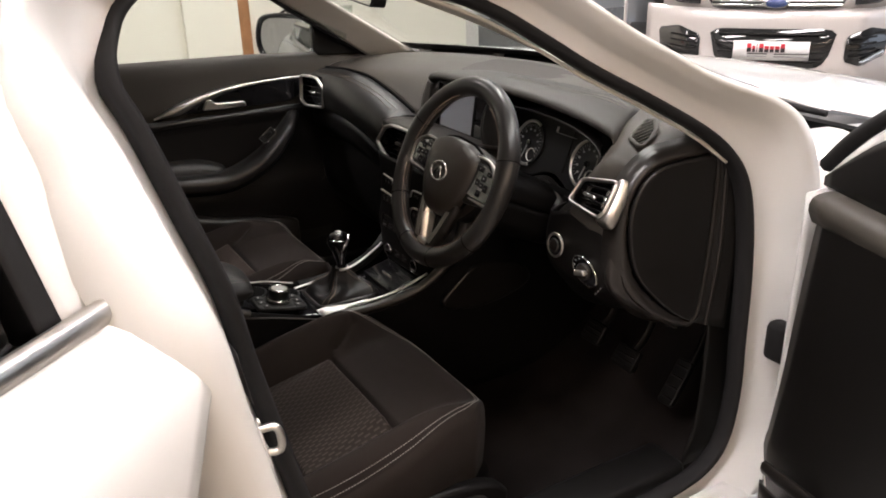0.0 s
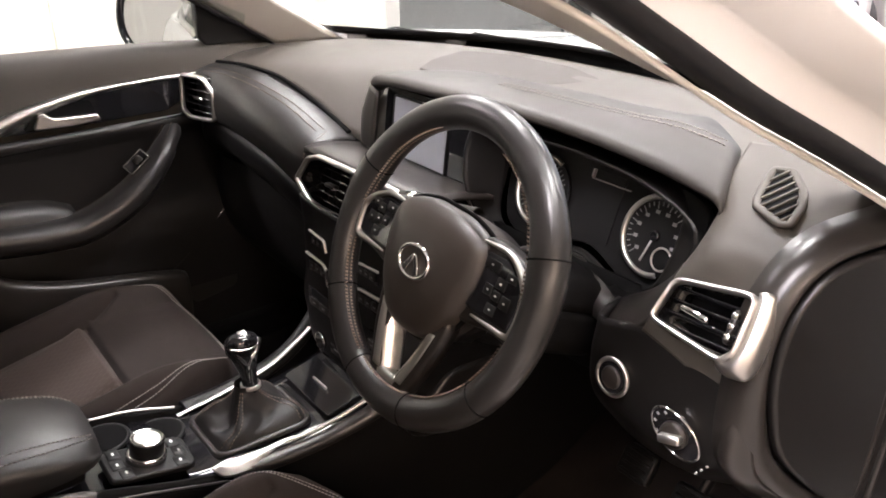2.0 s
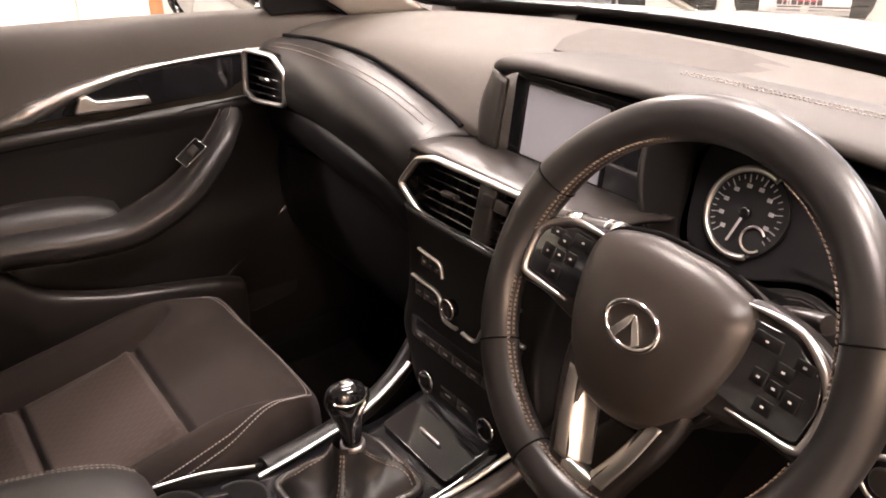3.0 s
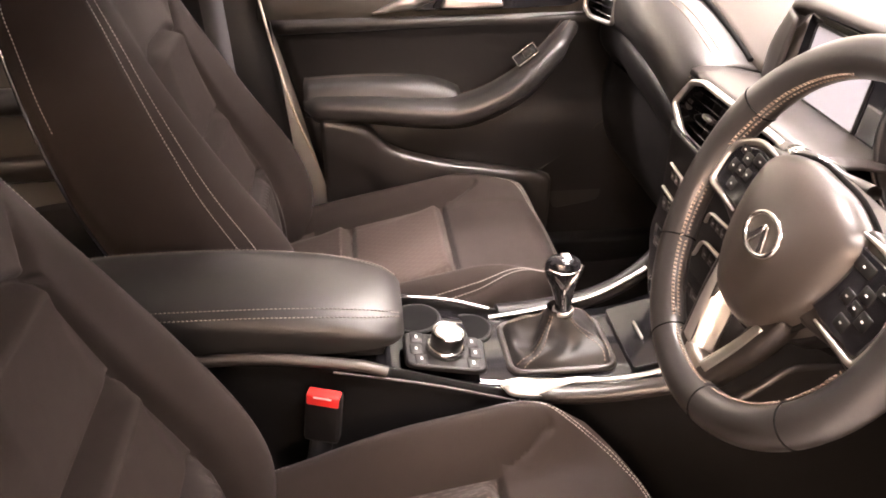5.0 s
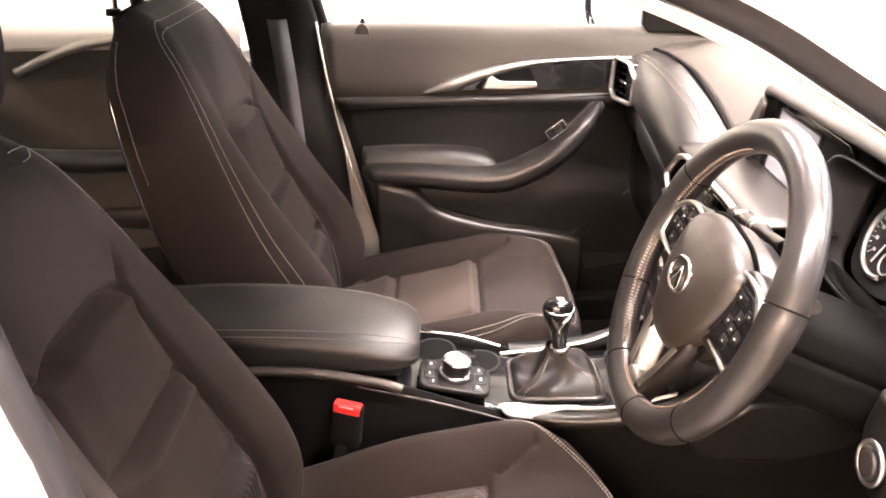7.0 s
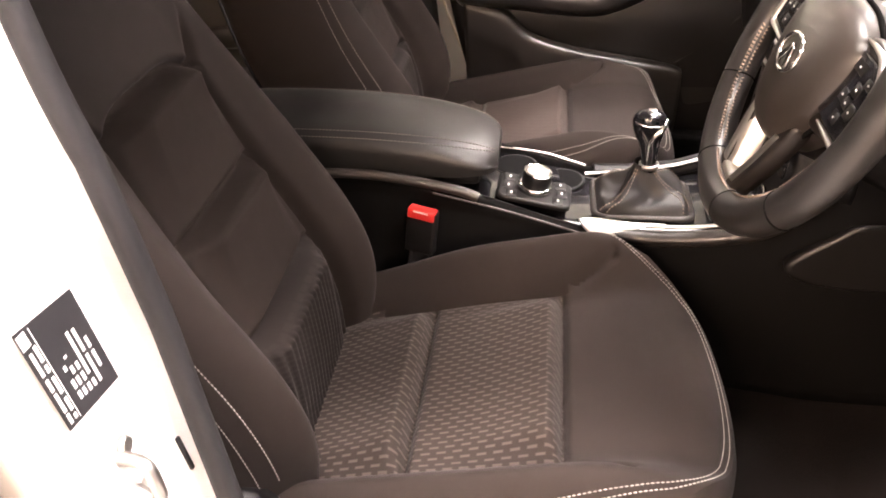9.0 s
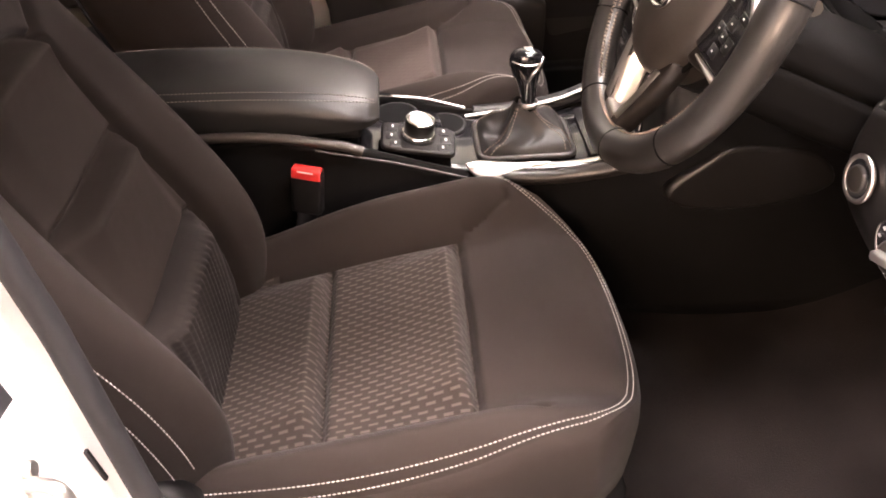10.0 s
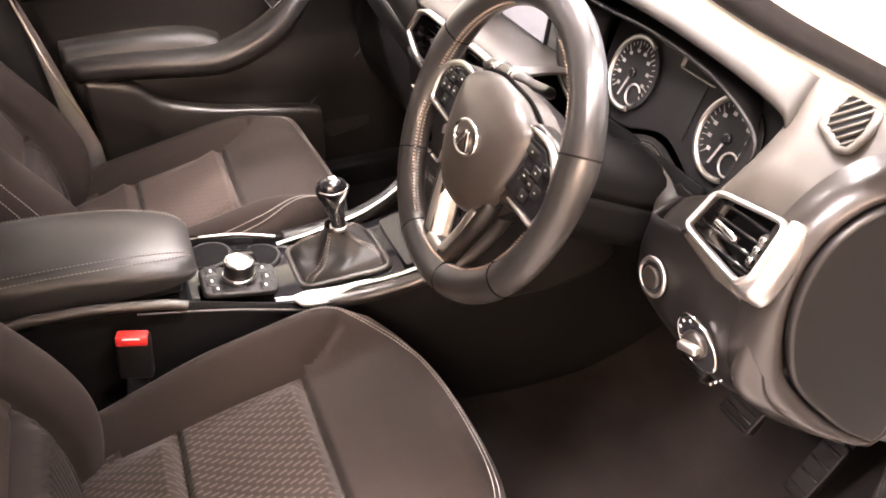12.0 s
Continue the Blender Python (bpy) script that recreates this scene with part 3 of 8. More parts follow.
# rear doors, quarter panels and far-side skin
for s in (1, -1):
    y1 = -1.40 if s > 0 else 0.58
    ys = np.linspace(-2.02, y1, 7)
    P = loft([[(s * 0.80, y, 0.955), (s * 0.835, y, 0.93), (s * 0.872, y, 0.80), (s * 0.882, y, 0.66), (s * 0.875, y, 0.45), (s * 0.84, y, 0.24)] for y in ys], 26, 30)
    part("body_side", thick(sheet(P), 0.006), M_PAINT, car, "white body side below the windows")
    P = loft([[(s * 0.795, y1 - 0.01, 0.965), (s * 0.80, y1 - 0.01, 0.985)], [(s * 0.795, -1.2, 0.985), (s * 0.80, -1.2, 1.005)], [(s * 0.77, -1.75, 1.02), (s * 0.775, -1.75, 1.04)]], 4, 24)
    if s < 0:
        part("belt_moulding", sweep(cr([(s * 0.812, y1 + 0.005, 0.957), (s * 0.812, -0.9, 0.967), (s * 0.80, -1.35, 0.985), (s * 0.76, -1.75, 1.03)], 30), circ(0.011, 10, 0.016), up=(0, 0, 1)), M_SATCHROME, car, "satin metal window moulding")
        P = loft([[(s * 0.798, y, 0.965), (s * 0.72, y, 1.15), (s * 0.635, y, 1.33)] for y in (-0.62, -1.0, -1.3)], 10, 12)
        g = part("rear_door_glass", thick(sheet(P), 0.004), M_GLASS, car, "rear door window glass")
        g.visible_shadow = False
    P = loft([[(s * 0.80, y, 0.965), (s * 0.724, y, 1.15), (s * 0.638, y, 1.335)] for y in (-1.30, -1.5, -1.74)], 10, 12)
    part("rear_quarter_panel", thick(sheet(P), 0.01), M_PAINT, car)
    part("cant_rail", sweep(cr(([(s * 0.67, 0.06, 1.27)] if s < 0 else []) + [(s * 0.635, -0.2, 1.36), (s * 0.635, -0.8, 1.375), (s * 0.635, -1.4, 1.35), (s * 0.66, -1.74, 1.30)], 24), circ(0.03, 10, 0.035)), M_PAINT, car)
# the rear door on the driver's side, swung open from the middle pillar
def rear_door():
    O, ang = Vector((0.772, -0.581, 0)), radians(42)
    d, n = Vector((math.sin(ang), -math.cos(ang), 0)), Vector((math.cos(ang), math.sin(ang), 0))
    rd = thing("rear_door", (0.80, -0.60, 0.3), "white rear car door swung open, dark window", "car door")

    def at(a, c, z):
        q = O + d * a + n * c
        return (q.x, q.y, z)

    sec = ((-0.012, 1.004, 0.0), (0.03, 0.985, -0.02), (0.085, 0.925, -0.03), (0.108, 0.86, 0.03), (0.118, 0.78, 0.085), (0.122, 0.66, 0.10), (0.115, 0.50, 0.10), (0.08, 0.30, 0.10))
    P = loft([[at(f + e * k, c, z) for c, z, e in sec] for f, k in ((0.0, 1), (0.05, 0.9), (0.3, 0.4), (0.6, 0), (0.95, 0))], 30, 24)
    part("outer_panel", thick(sheet(P), 0.006), M_PAINT, rd)
    P = loft([[at(e, c, z), at(e + 0.012, c - 0.03, z), at(e + 0.03, c - 0.10, z)] for c, z, e in sec], 8, 20)
    part("front_edge", thick(sheet(P), 0.005), M_PAINT, rd)
    P = loft([[at(a, c - 0.10, z) for c, z, e in ((0.0, 1.0, 0), (0.02, 0.85, 0), (0.02, 0.6, 0), (0.03, 0.30, 0))] for a in (0.06, 0.4, 0.9)], 12, 10)
    part("inner_trim", thick(sheet(P), 0.01), M_PLASTIC, rd)
    part("belt_moulding", sweep(lin([at(0.035, 0.006, 1.006), at(0.5, 0.006, 1.010), at(0.9, 0.0, 1.02)], 20), circ(0.011, 10, 0.017), up=(0, 0, 1)), M_SATCHROME, rd, "satin metal window moulding")
    P = loft([[at(a, c, 1.0 + 0.33 * f) for f, c in ((0.0, -0.005), (0.5, -0.06), (1.0, -0.125))] for a in (-0.02, 0.03, 0.075)], 14, 8)
    part("window_frame", thick(sheet(P), 0.014), M_PAINT, rd, "white window frame")
    P = loft([[at(a, c - 0.004, 1.0 + 0.33 * f) for f, c in ((0.0, -0.005), (0.5, -0.06), (1.0, -0.125))] for a in (0.075, 0.09, 0.105)], 14, 5)
    part("window_seal", thick(sheet(P), 0.016), M_RUBBER, rd)
    P = loft([[at(a, c - 0.010, 1.0 + 0.33 * f) for f, c in ((0.0, -0.005), (0.5, -0.06), (1.0, -0.125))] for a in (0.10, 0.4, 0.88)], 12, 12)
    g = part("window_glass", thick(sheet(P), 0.004), M_DARKGLASS, rd, "dark tinted rear door glass")
    part("top_frame", sweep(lin([at(-0.02, -0.125, 1.335), at(0.88, -0.125, 1.335)], 10), circ(0.018, 8)), M_PAINT, rd)


rear_door()
part("sill_panel", thick(sheet(loft([[(0.80, y, 0.325), (0.845, y, 0.30), (0.855, y, 0.24), (0.82, y, 0.18)] for y in (-1.40, -0.56, 0.0, 0.62)], 12, 16)), 0.006), M_PAINT, car)
st = part("door_striker", sweep(cr([(0.806, -0.462, 0.800), (0.812, -0.434, 0.802), (0.814, -0.427, 0.785), (0.812, -0.430, 0.765), (0.806, -0.454, 0.766)], 24), circ(0.0055, 10), up=(0, 1, 0.1)), M_SATCHROME, car, "metal door striker loop")
part("striker_plate", slab([tuple(q) for q in poly([(-0.024, -0.034), (0.022, -0.030), (0.024, 0.034), (-0.022, 0.032)])], 0.005, basis((0.808, -0.4555, 0.783), (-1, 0, 0), (0, -0.17, 1)), 0.002), M_PAINT, car)
for zz in (0.762, 0.806):
    part("striker_bolt", disc(0.007, 0.006, basis((0.800, -0.450 - 0.17 * (zz - 0.783), zz), (-1, 0, 0), (0, -0.17, 1)), 0.002, 16), M_SATCHROME, car)
part("pillar_slot", box(-0.0022, 0.0022, -0.018, 0.018, 0.0, 0.003, 0.001, m=basis((0.752, -0.440, 0.745), (-1, 0.1, 0), (0, -0.17, 1))), M_RUBBER, car)
# wheels
for sx in (-0.78, 0.78):
    for wy in (1.28, -1.42):
        wh = part("wheel", sweep([(sx, wy + 0.24 * math.cos(a), 0.32 + 0.24 * math.sin(a)) for a in np.linspace(0, 2 * math.pi, 40, endpoint=False)], rounded(0.08, 0.10, 0.03, 3), True, (1, 0, 0)), M_TYRE, car, "black tyre")
        part("rim", disc(0.19, 0.05, basis((sx - 0.02, wy, 0.32), (0, 1, 0), (0, 0, 1)), 0.01), M_SATCHROME, wh)
# far-side pillar trims
for s in (-1,):
    P = loft([[(s * 0.735, 0.47, 1.0), (s * 0.70, 0.53, 1.0), (s * 0.655, 0.60, 1.005)], [(s * 0.685, 0.22, 1.16), (s * 0.66, 0.26, 1.17), (s * 0.625, 0.31, 1.18)], [(s * 0.622, -0.02, 1.30), (s * 0.59, 0.0, 1.32), (s * 0.545, 0.02, 1.345)]], 12, 20)
    part("pillar_trim", thick(sheet(P), 0.008), M_HEAD, car, "pale grey windscreen pillar trim")
P = loft([[e, tuple((np.array(e) + np.array(o)) / 2 + np.array([0.006, 0.006, -0.004])), o] for e, o in (((0.690, 0.465, 1.015), (0.765, 0.425, 0.998)), ((0.668, 0.41, 1.055), (0.738, 0.368, 1.046)), ((0.645, 0.34, 1.10), (0.712, 0.266, 1.106)), ((0.620, 0.235, 1.152), (0.689, 0.163, 1.162)), ((0.600, 0.135, 1.20), (0.665, 0.08, 1.215)), ((0.575, 0.03, 1.25), (0.644, 0.0, 1.261)), ((0.55, -0.08, 1.295), (0.627, -0.11, 1.305)))], 10, 30)
part("pillar_trim", thick(sheet(P), 0.005), M_HEAD, car, "pale grey windscreen pillar trim")
P = loft([[(-0.77, 0.58, 1.0), (-0.76, 0.5, 1.0), (-0.735, 0.45, 1.0)], [(-0.70, 0.27, 1.17), (-0.695, 0.235, 1.16), (-0.69, 0.2, 1.15)], [(-0.64, 0.0, 1.33), (-0.635, -0.03, 1.32), (-0.628, -0.04, 1.31)]], 10, 16)
part("far_pillar", thick(sheet(P), 0.01), M_RUBBER, car)
P = loft([[(-0.755, -0.40, 0.30), (-0.745, -0.46, 0.30), (-0.745, -0.62, 0.30)], [(-0.765, -0.44, 0.75), (-0.745, -0.50, 0.75), (-0.745, -0.64, 0.75)], [(-0.775, -0.47, 1.0), (-0.752, -0.52, 1.0), (-0.752, -0.64, 1.0)], [(-0.66, -0.53, 1.32), (-0.64, -0.57, 1.32), (-0.64, -0.66, 1.32)]], 12, 24)
part("far_middle_pillar", thick(sheet(P), 0.012), M_PLASTIC, car, "black middle pillar trim")
P = loft([[(0.765, -0.325, 0.34), (0.742, -0.318, 0.34), (0.725, -0.34, 0.34), (0.725, -0.50, 0.34)], [(0.765, -0.375, 0.62), (0.742, -0.365, 0.62), (0.722, -0.39, 0.62), (0.722, -0.56, 0.62)], [(0.762, -0.428, 0.86), (0.738, -0.418, 0.86), (0.718, -0.445, 0.86), (0.718, -0.60, 0.86)], [(0.752, -0.462, 1.0), (0.728, -0.452, 1.0), (0.708, -0.48, 1.0), (0.708, -0.63, 1.0)], [(0.685, -0.512, 1.18), (0.662, -0.503, 1.18), (0.64, -0.53, 1.18), (0.64, -0.66, 1.18)], [(0.63, -0.53, 1.33), (0.608, -0.523, 1.33), (0.59, -0.55, 1.33), (0.59, -0.68, 1.33)]], 12, 24)
P[..., 0] -= 0.008
P[..., 1] -= 0.085
part("near_middle_pillar", thick(sheet(P), 0.008), M_PLASTIC, car, "black middle pillar trim beside the seat")


# open driver's door, standing out from its hinge post
def driver_door():
    hx, hy, ang = 0.868, 0.580, radians(68)
    d = Vector((math.sin(ang), -math.cos(ang), 0))     # along the door from its hinge
    n = Vector((-math.cos(ang), -math.sin(ang), 0))    # towards the cabin side
    dd = thing("driver_door", (hx, hy, 0.3), "white car door standing open with black inner trim", "car door")

    def at(a, c, z):
        q = Vector((hx, hy, 0)) + d * a + n * c
        return (q.x, q.y, z)

    outer = [[at(a, -0.02 + o, z) for z, o in ((0.30, 0.02), (0.45, -0.02), (0.70, -0.03), (0.90, -0.01), (0.97, 0.03))] for a in (0.025, 0.3, 0.7, 1.08)]
    part("outer_panel", thick(sheet(loft(outer, 16, 20)), 0.006), M_PAINT, dd)
    part("front_edge", thick(sheet(loft([[at(0.025, -0.02, z), at(0.03, 0.03, z), at(0.045, 0.075, z)] for z in (0.30, 0.6, 0.96)], 8, 10)), 0.005), M_PAINT, dd)
    # inner trim: front edge leans from the top to the bottom
    tr = []
    for a, k in ((0.045, 0.0), (0.10, 0.6), (0.28, 1), (0.6, 1), (1.05, 1)):
        tr.append([at(a + e, 0.075 + o * k, z) for z, o, e in ((0.30, 0.02, 0.06), (0.44, 0.02, 0.0), (0.50, 0.022, 0.005), (0.62, 0.012, 0.02), (0.75, 0.006, 0.03), (0.90, 0.01, 0.045), (0.955, 0.012, 0.055))])
    part("inner_trim", thick(sheet(loft(tr, 30, 30)), 0.01), M_TRIM, dd, "black grained door trim")
    top = [[at(a, c, z) for c, z in ((0.09, 0.925), (0.10, 0.95), (0.09, 0.97), (0.05, 0.975), (0.0, 0.965))] for a in (0.085, 0.2, 0.6, 1.05)]
    part("trim_top", thick(sheet(loft(top, 14, 20)), 0.008), M_SOFT, dd, "brown-black soft door top")
    part("lower_pocket", sweep(lin([at(0.10, 0.115, 0.45), at(0.3, 0.12, 0.50), at(0.8, 0.12, 0.52)], 14), circ(0.010, 8, 0.014)), M_SATIN, dd)
    part("pocket_face", thick(sheet(loft([[at(0.12, 0.12, 0.30), at(0.11, 0.12, 0.43)], [at(0.18, 0.15, 0.30), at(0.17, 0.15, 0.46)], [at(0.4, 0.16, 0.30), at(0.4, 0.16, 0.50)], [at(1.0, 0.15, 0.30), at(1.0, 0.15, 0.50)]], 8, 16)), 0.008), M_SATIN, dd)
    part("armrest", sweep(cr([at(0.44, 0.09, 0.82), at(0.52, 0.12, 0.73), at(0.68, 0.15, 0.68), at(0.95, 0.15, 0.70)], 20), circ(0.035, 12, 0.03)), M_LEATHER, dd)
    # window frame with its corner triangle
    fr = [at(0.03, 0.02, 0.97), at(0.12, 0.025, 1.05), at(0.30, 0.04, 1.16), at(0.55, 0.07, 1.29), at(0.75, 0.09, 1.34), at(1.02, 0.10, 1.32), at(1.08, 0.06, 1.15), at(1.06, 0.03, 0.97)]
    part("window_frame", sweep(cr(fr, 40), circ(0.020, 10, 0.018)), M_PAINT, dd, "white painted window frame")
    part("frame_seal", sweep(cr([tuple(Vector(p) + n * 0.006 - d * 0.020 + Vector((0, 0, 0.026))) for p in fr[:5]], 40), circ(0.014, 8)), M_RUBBER, dd)
    part("corner_panel", thick(sheet(loft([[at(0.05, 0.045, 0.975), at(0.05, 0.045, 0.99)], [at(0.15, 0.045, 0.975), at(0.15, 0.045, 1.065)], [at(0.24, 0.045, 0.975), at(0.24, 0.05, 1.115)]], 8, 10)), 0.01), M_PLASTIC, dd)
    gl = part("door_glass", thick(sheet(loft([[at(a, 0.03, 0.97), at(a, 0.05, z)] for a, z in ((0.25, 1.12), (0.5, 1.26), (0.8, 1.33), (1.05, 1.25))], 6, 12)), 0.004), M_GLASS, dd)
    gl.visible_shadow = False
    for z in (0.50, 0.79):
        hg = part("hinge", box(-0.025, 0.03, -0.025, 0.02, z - 0.035, z + 0.035, 0.006, m=Matrix.Translation((hx - 0.012, hy - 0.005, 0)) @ Matrix.Rotation(0.4, 4, "Z")), M_PAINT, dd)
        part("pin", tube([(hx, hy - 0.01, z - 0.05), (hx, hy - 0.01, z + 0.05)], 0.008), M_SATCHROME, hg)
    part("check_boot", box(-0.03, 0.03, -0.02, 0.02, 0.60, 0.68, 0.012, m=Matrix.Translation((0.838, 0.548, 0))), M_RUBBER, dd, "black rubber wiring boot")


driver_door()


# ---------------------------------------------------------------- front seats
SEAM = 0.163      # half the width of the cushion's cloth insert


def bseam(z):
    """Half the width of the backrest's insert, narrowing upwards."""
    return np.interp(z, [0.50, 0.64, 0.78, 0.90, 1.1], [0.136, 0.132, 0.122, 0.114, 0.106])


def seg_dist(u, v, pts):
    """Distance from points (u, v) to a polyline."""
    best = np.full(np.shape(u), 9.0)
    for (a, b), (c, d) in zip(pts[:-1], pts[1:]):
        L = (c - a) ** 2 + (d - b) ** 2
        t = np.clip(((u - a) * (c - a) + (v - b) * (d - b)) / L, 0, 1)
        best = np.minimum(best, np.hypot(u - a - t * (c - a), v - b - t * (d - b)))
    return best


Y_FRONT, Y_MID, Y_BACK = -0.122, -0.312, -0.47


def cushion_xy(s, t, pinch=1.0):
    """The plan of the cushion top: s across from -1 to 1, t from the back to the front; pinch draws the corners back."""
    a = np.abs(s)
    w = 0.233 + 0.012 * np.sin(np.pi * np.clip(t * 1.1, 0, 1)) - np.where(s < 0, 0.035, 0.010) * sstep(0.70, 1.02, t)
    yf = 0.088 - pinch * (0.045 * a**2 + 0.045 * a**6)
    return w * s, Y_BACK + (yf - Y_BACK) * t


def cushion_z(u, y, high=0.030):
    a = np.abs(u)
    z = 0.519 + 0.20 * (y + 0.118)
    z = z - 0.030 * sstep(-0.06, 0.10, y) - 0.05 * np.clip((y - 0.02) / 0.07, 0, 1) ** 2.5
    g = 0.40 + 0.60 * sstep(0.05, -0.12, y)
    z = z + sstep(0.145, 0.208, a) * 0.050 * g - 0.045 * np.clip((a - 0.200) / 0.045, 0, 1) ** 2
    inside = a < SEAM
    for y0, y1 in ((Y_BACK - 0.05, Y_MID), (Y_MID, Y_FRONT)):
        f = np.clip((y - y0) / (y1 - y0), 0, 1)
        k = (0.15 + 0.85 * f**2) * np.clip(f / 0.06, 0, 1) * sstep(0, 0.12, 1 - f)
        z = z + np.where(inside & (y > y0) & (y <= y1), 0.033 * k * sstep(0, 0.045, SEAM - a), 0)
    d = np.minimum.reduce([seg_dist(u, y, [(-SEAM, Y_FRONT), (SEAM, Y_FRONT)]), seg_dist(u, y, [(-SEAM, Y_MID), (SEAM, Y_MID)]),
                           seg_dist(a, y, [(SEAM, Y_BACK - 0.1), (SEAM, Y_FRONT), (0.176, -0.080), (0.190, -0.052)])])
    z = z + high * sstep(-0.47, -0.22, y) * sstep(0.07, -0.09, y) * sstep(0.15, 0.21, -u)
    return z - 0.013 * np.exp(-((d / 0.0055) ** 2))


BACK = [(-0.452, 0.43), (-0.462, 0.54), (-0.489, 0.64), (-0.538, 0.755), (-0.582, 0.88), (-0.626, 1.00), (-0.664, 1.085), (-0.690, 1.128)]
S_LOW, S_MID, S_TOP = 0.632, 0.765, 0.925


def soft_interp(x, xs, ys, r=0.04):
    """Interpolation with its corners rounded over a width r."""
    return sum(np.interp(x + r * k, xs, ys) for k in np.linspace(-1, 1, 9)) / 9


def back_point(s, t, tall=1.0):
    """The front of the backrest: s across, t from the bottom to the top. Gives u, y, z."""
    c = cr(BACK, 200)
    k = np.clip(t, 0, 1) * 199
    y0, z0 = np.interp(k, range(200), c[:, 0]), np.interp(k, range(200), c[:, 1])
    a = np.abs(s)
    w = soft_interp(z0, [0.43, 0.55, 0.72, 0.85, 0.95, 1.05, 1.13], [0.215, 0.233, 0.239, 0.222, 0.201, 0.177, 0.150])
    u = w * s
    h = soft_interp(z0, [0.43, 0.52, 0.60, 0.76, 0.88, 0.97, 1.13], [0.60, 0.92, 0.95, 0.62, 0.32, 0.20, 0.06])
    au = np.abs(u)
    puff, seam, side = (0.036, 0.017, 0.068) if tall < 1 else (0.020, 0.012, 0.086)
    f = sstep(0.105, 0.185, au) * side * h - 0.062 * np.clip((a - 0.74) / 0.26, 0, 1) ** 2 * (0.25 + h) - 0.02 * np.clip((t - 0.9) / 0.1, 0, 1) ** 2
    bs = bseam(z0)
    top = S_TOP - 0.022 * (u / bs) ** 4
    for z1, z2 in ((0.40, S_LOW), (S_LOW, S_MID), (S_MID, 9)):
        z2 = np.minimum(z2, top)
        g = np.clip((z0 - z1) / np.maximum(z2 - z1, 1e-3), 0, 1)
        k = (0.25 + 0.75 * g**2) * sstep(0, 0.12, g) * sstep(0, 0.12, 1 - g)
        f = f + np.where((au < bs) & (z0 > z1) & (z0 <= z2), puff * k * sstep(0, 0.05, bs - au), 0)
    d = np.minimum.reduce([np.where(au < bs, np.abs(z0 - S_LOW), 9), np.where(au < bs, np.abs(z0 - S_MID), 9), np.where(au < bs + 0.01, np.abs(z0 - top), 9),
                           np.where(z0 < S_TOP - 0.022, np.abs(au - bs), 9), seg_dist(au, z0, [(0.113, S_TOP - 0.022), (0.128, 0.930), (0.144, 0.975)]) + 0.010 * sstep(0.92, 0.985, z0)])
    f = f - seam * np.exp(-((d / 0.0062) ** 2))
    f = f + np.where((au < bs - 0.008) & (z0 < S_LOW - 0.022), 0.0020 * np.sin(2 * np.pi * u / 0.0125), 0)
    zz = z0 + f * 0.22
    return u, y0 + f * 0.97, np.where(zz > 0.78, 0.78 + (zz - 0.78) * tall, zz)


def grid_axis(breaks, steps):
    out = [np.linspace(a, b, n, endpoint=False) for (a, b), n in zip(zip(breaks[:-1], breaks[1:]), steps)]
    return np.r_[np.concatenate(out), breaks[-1]]


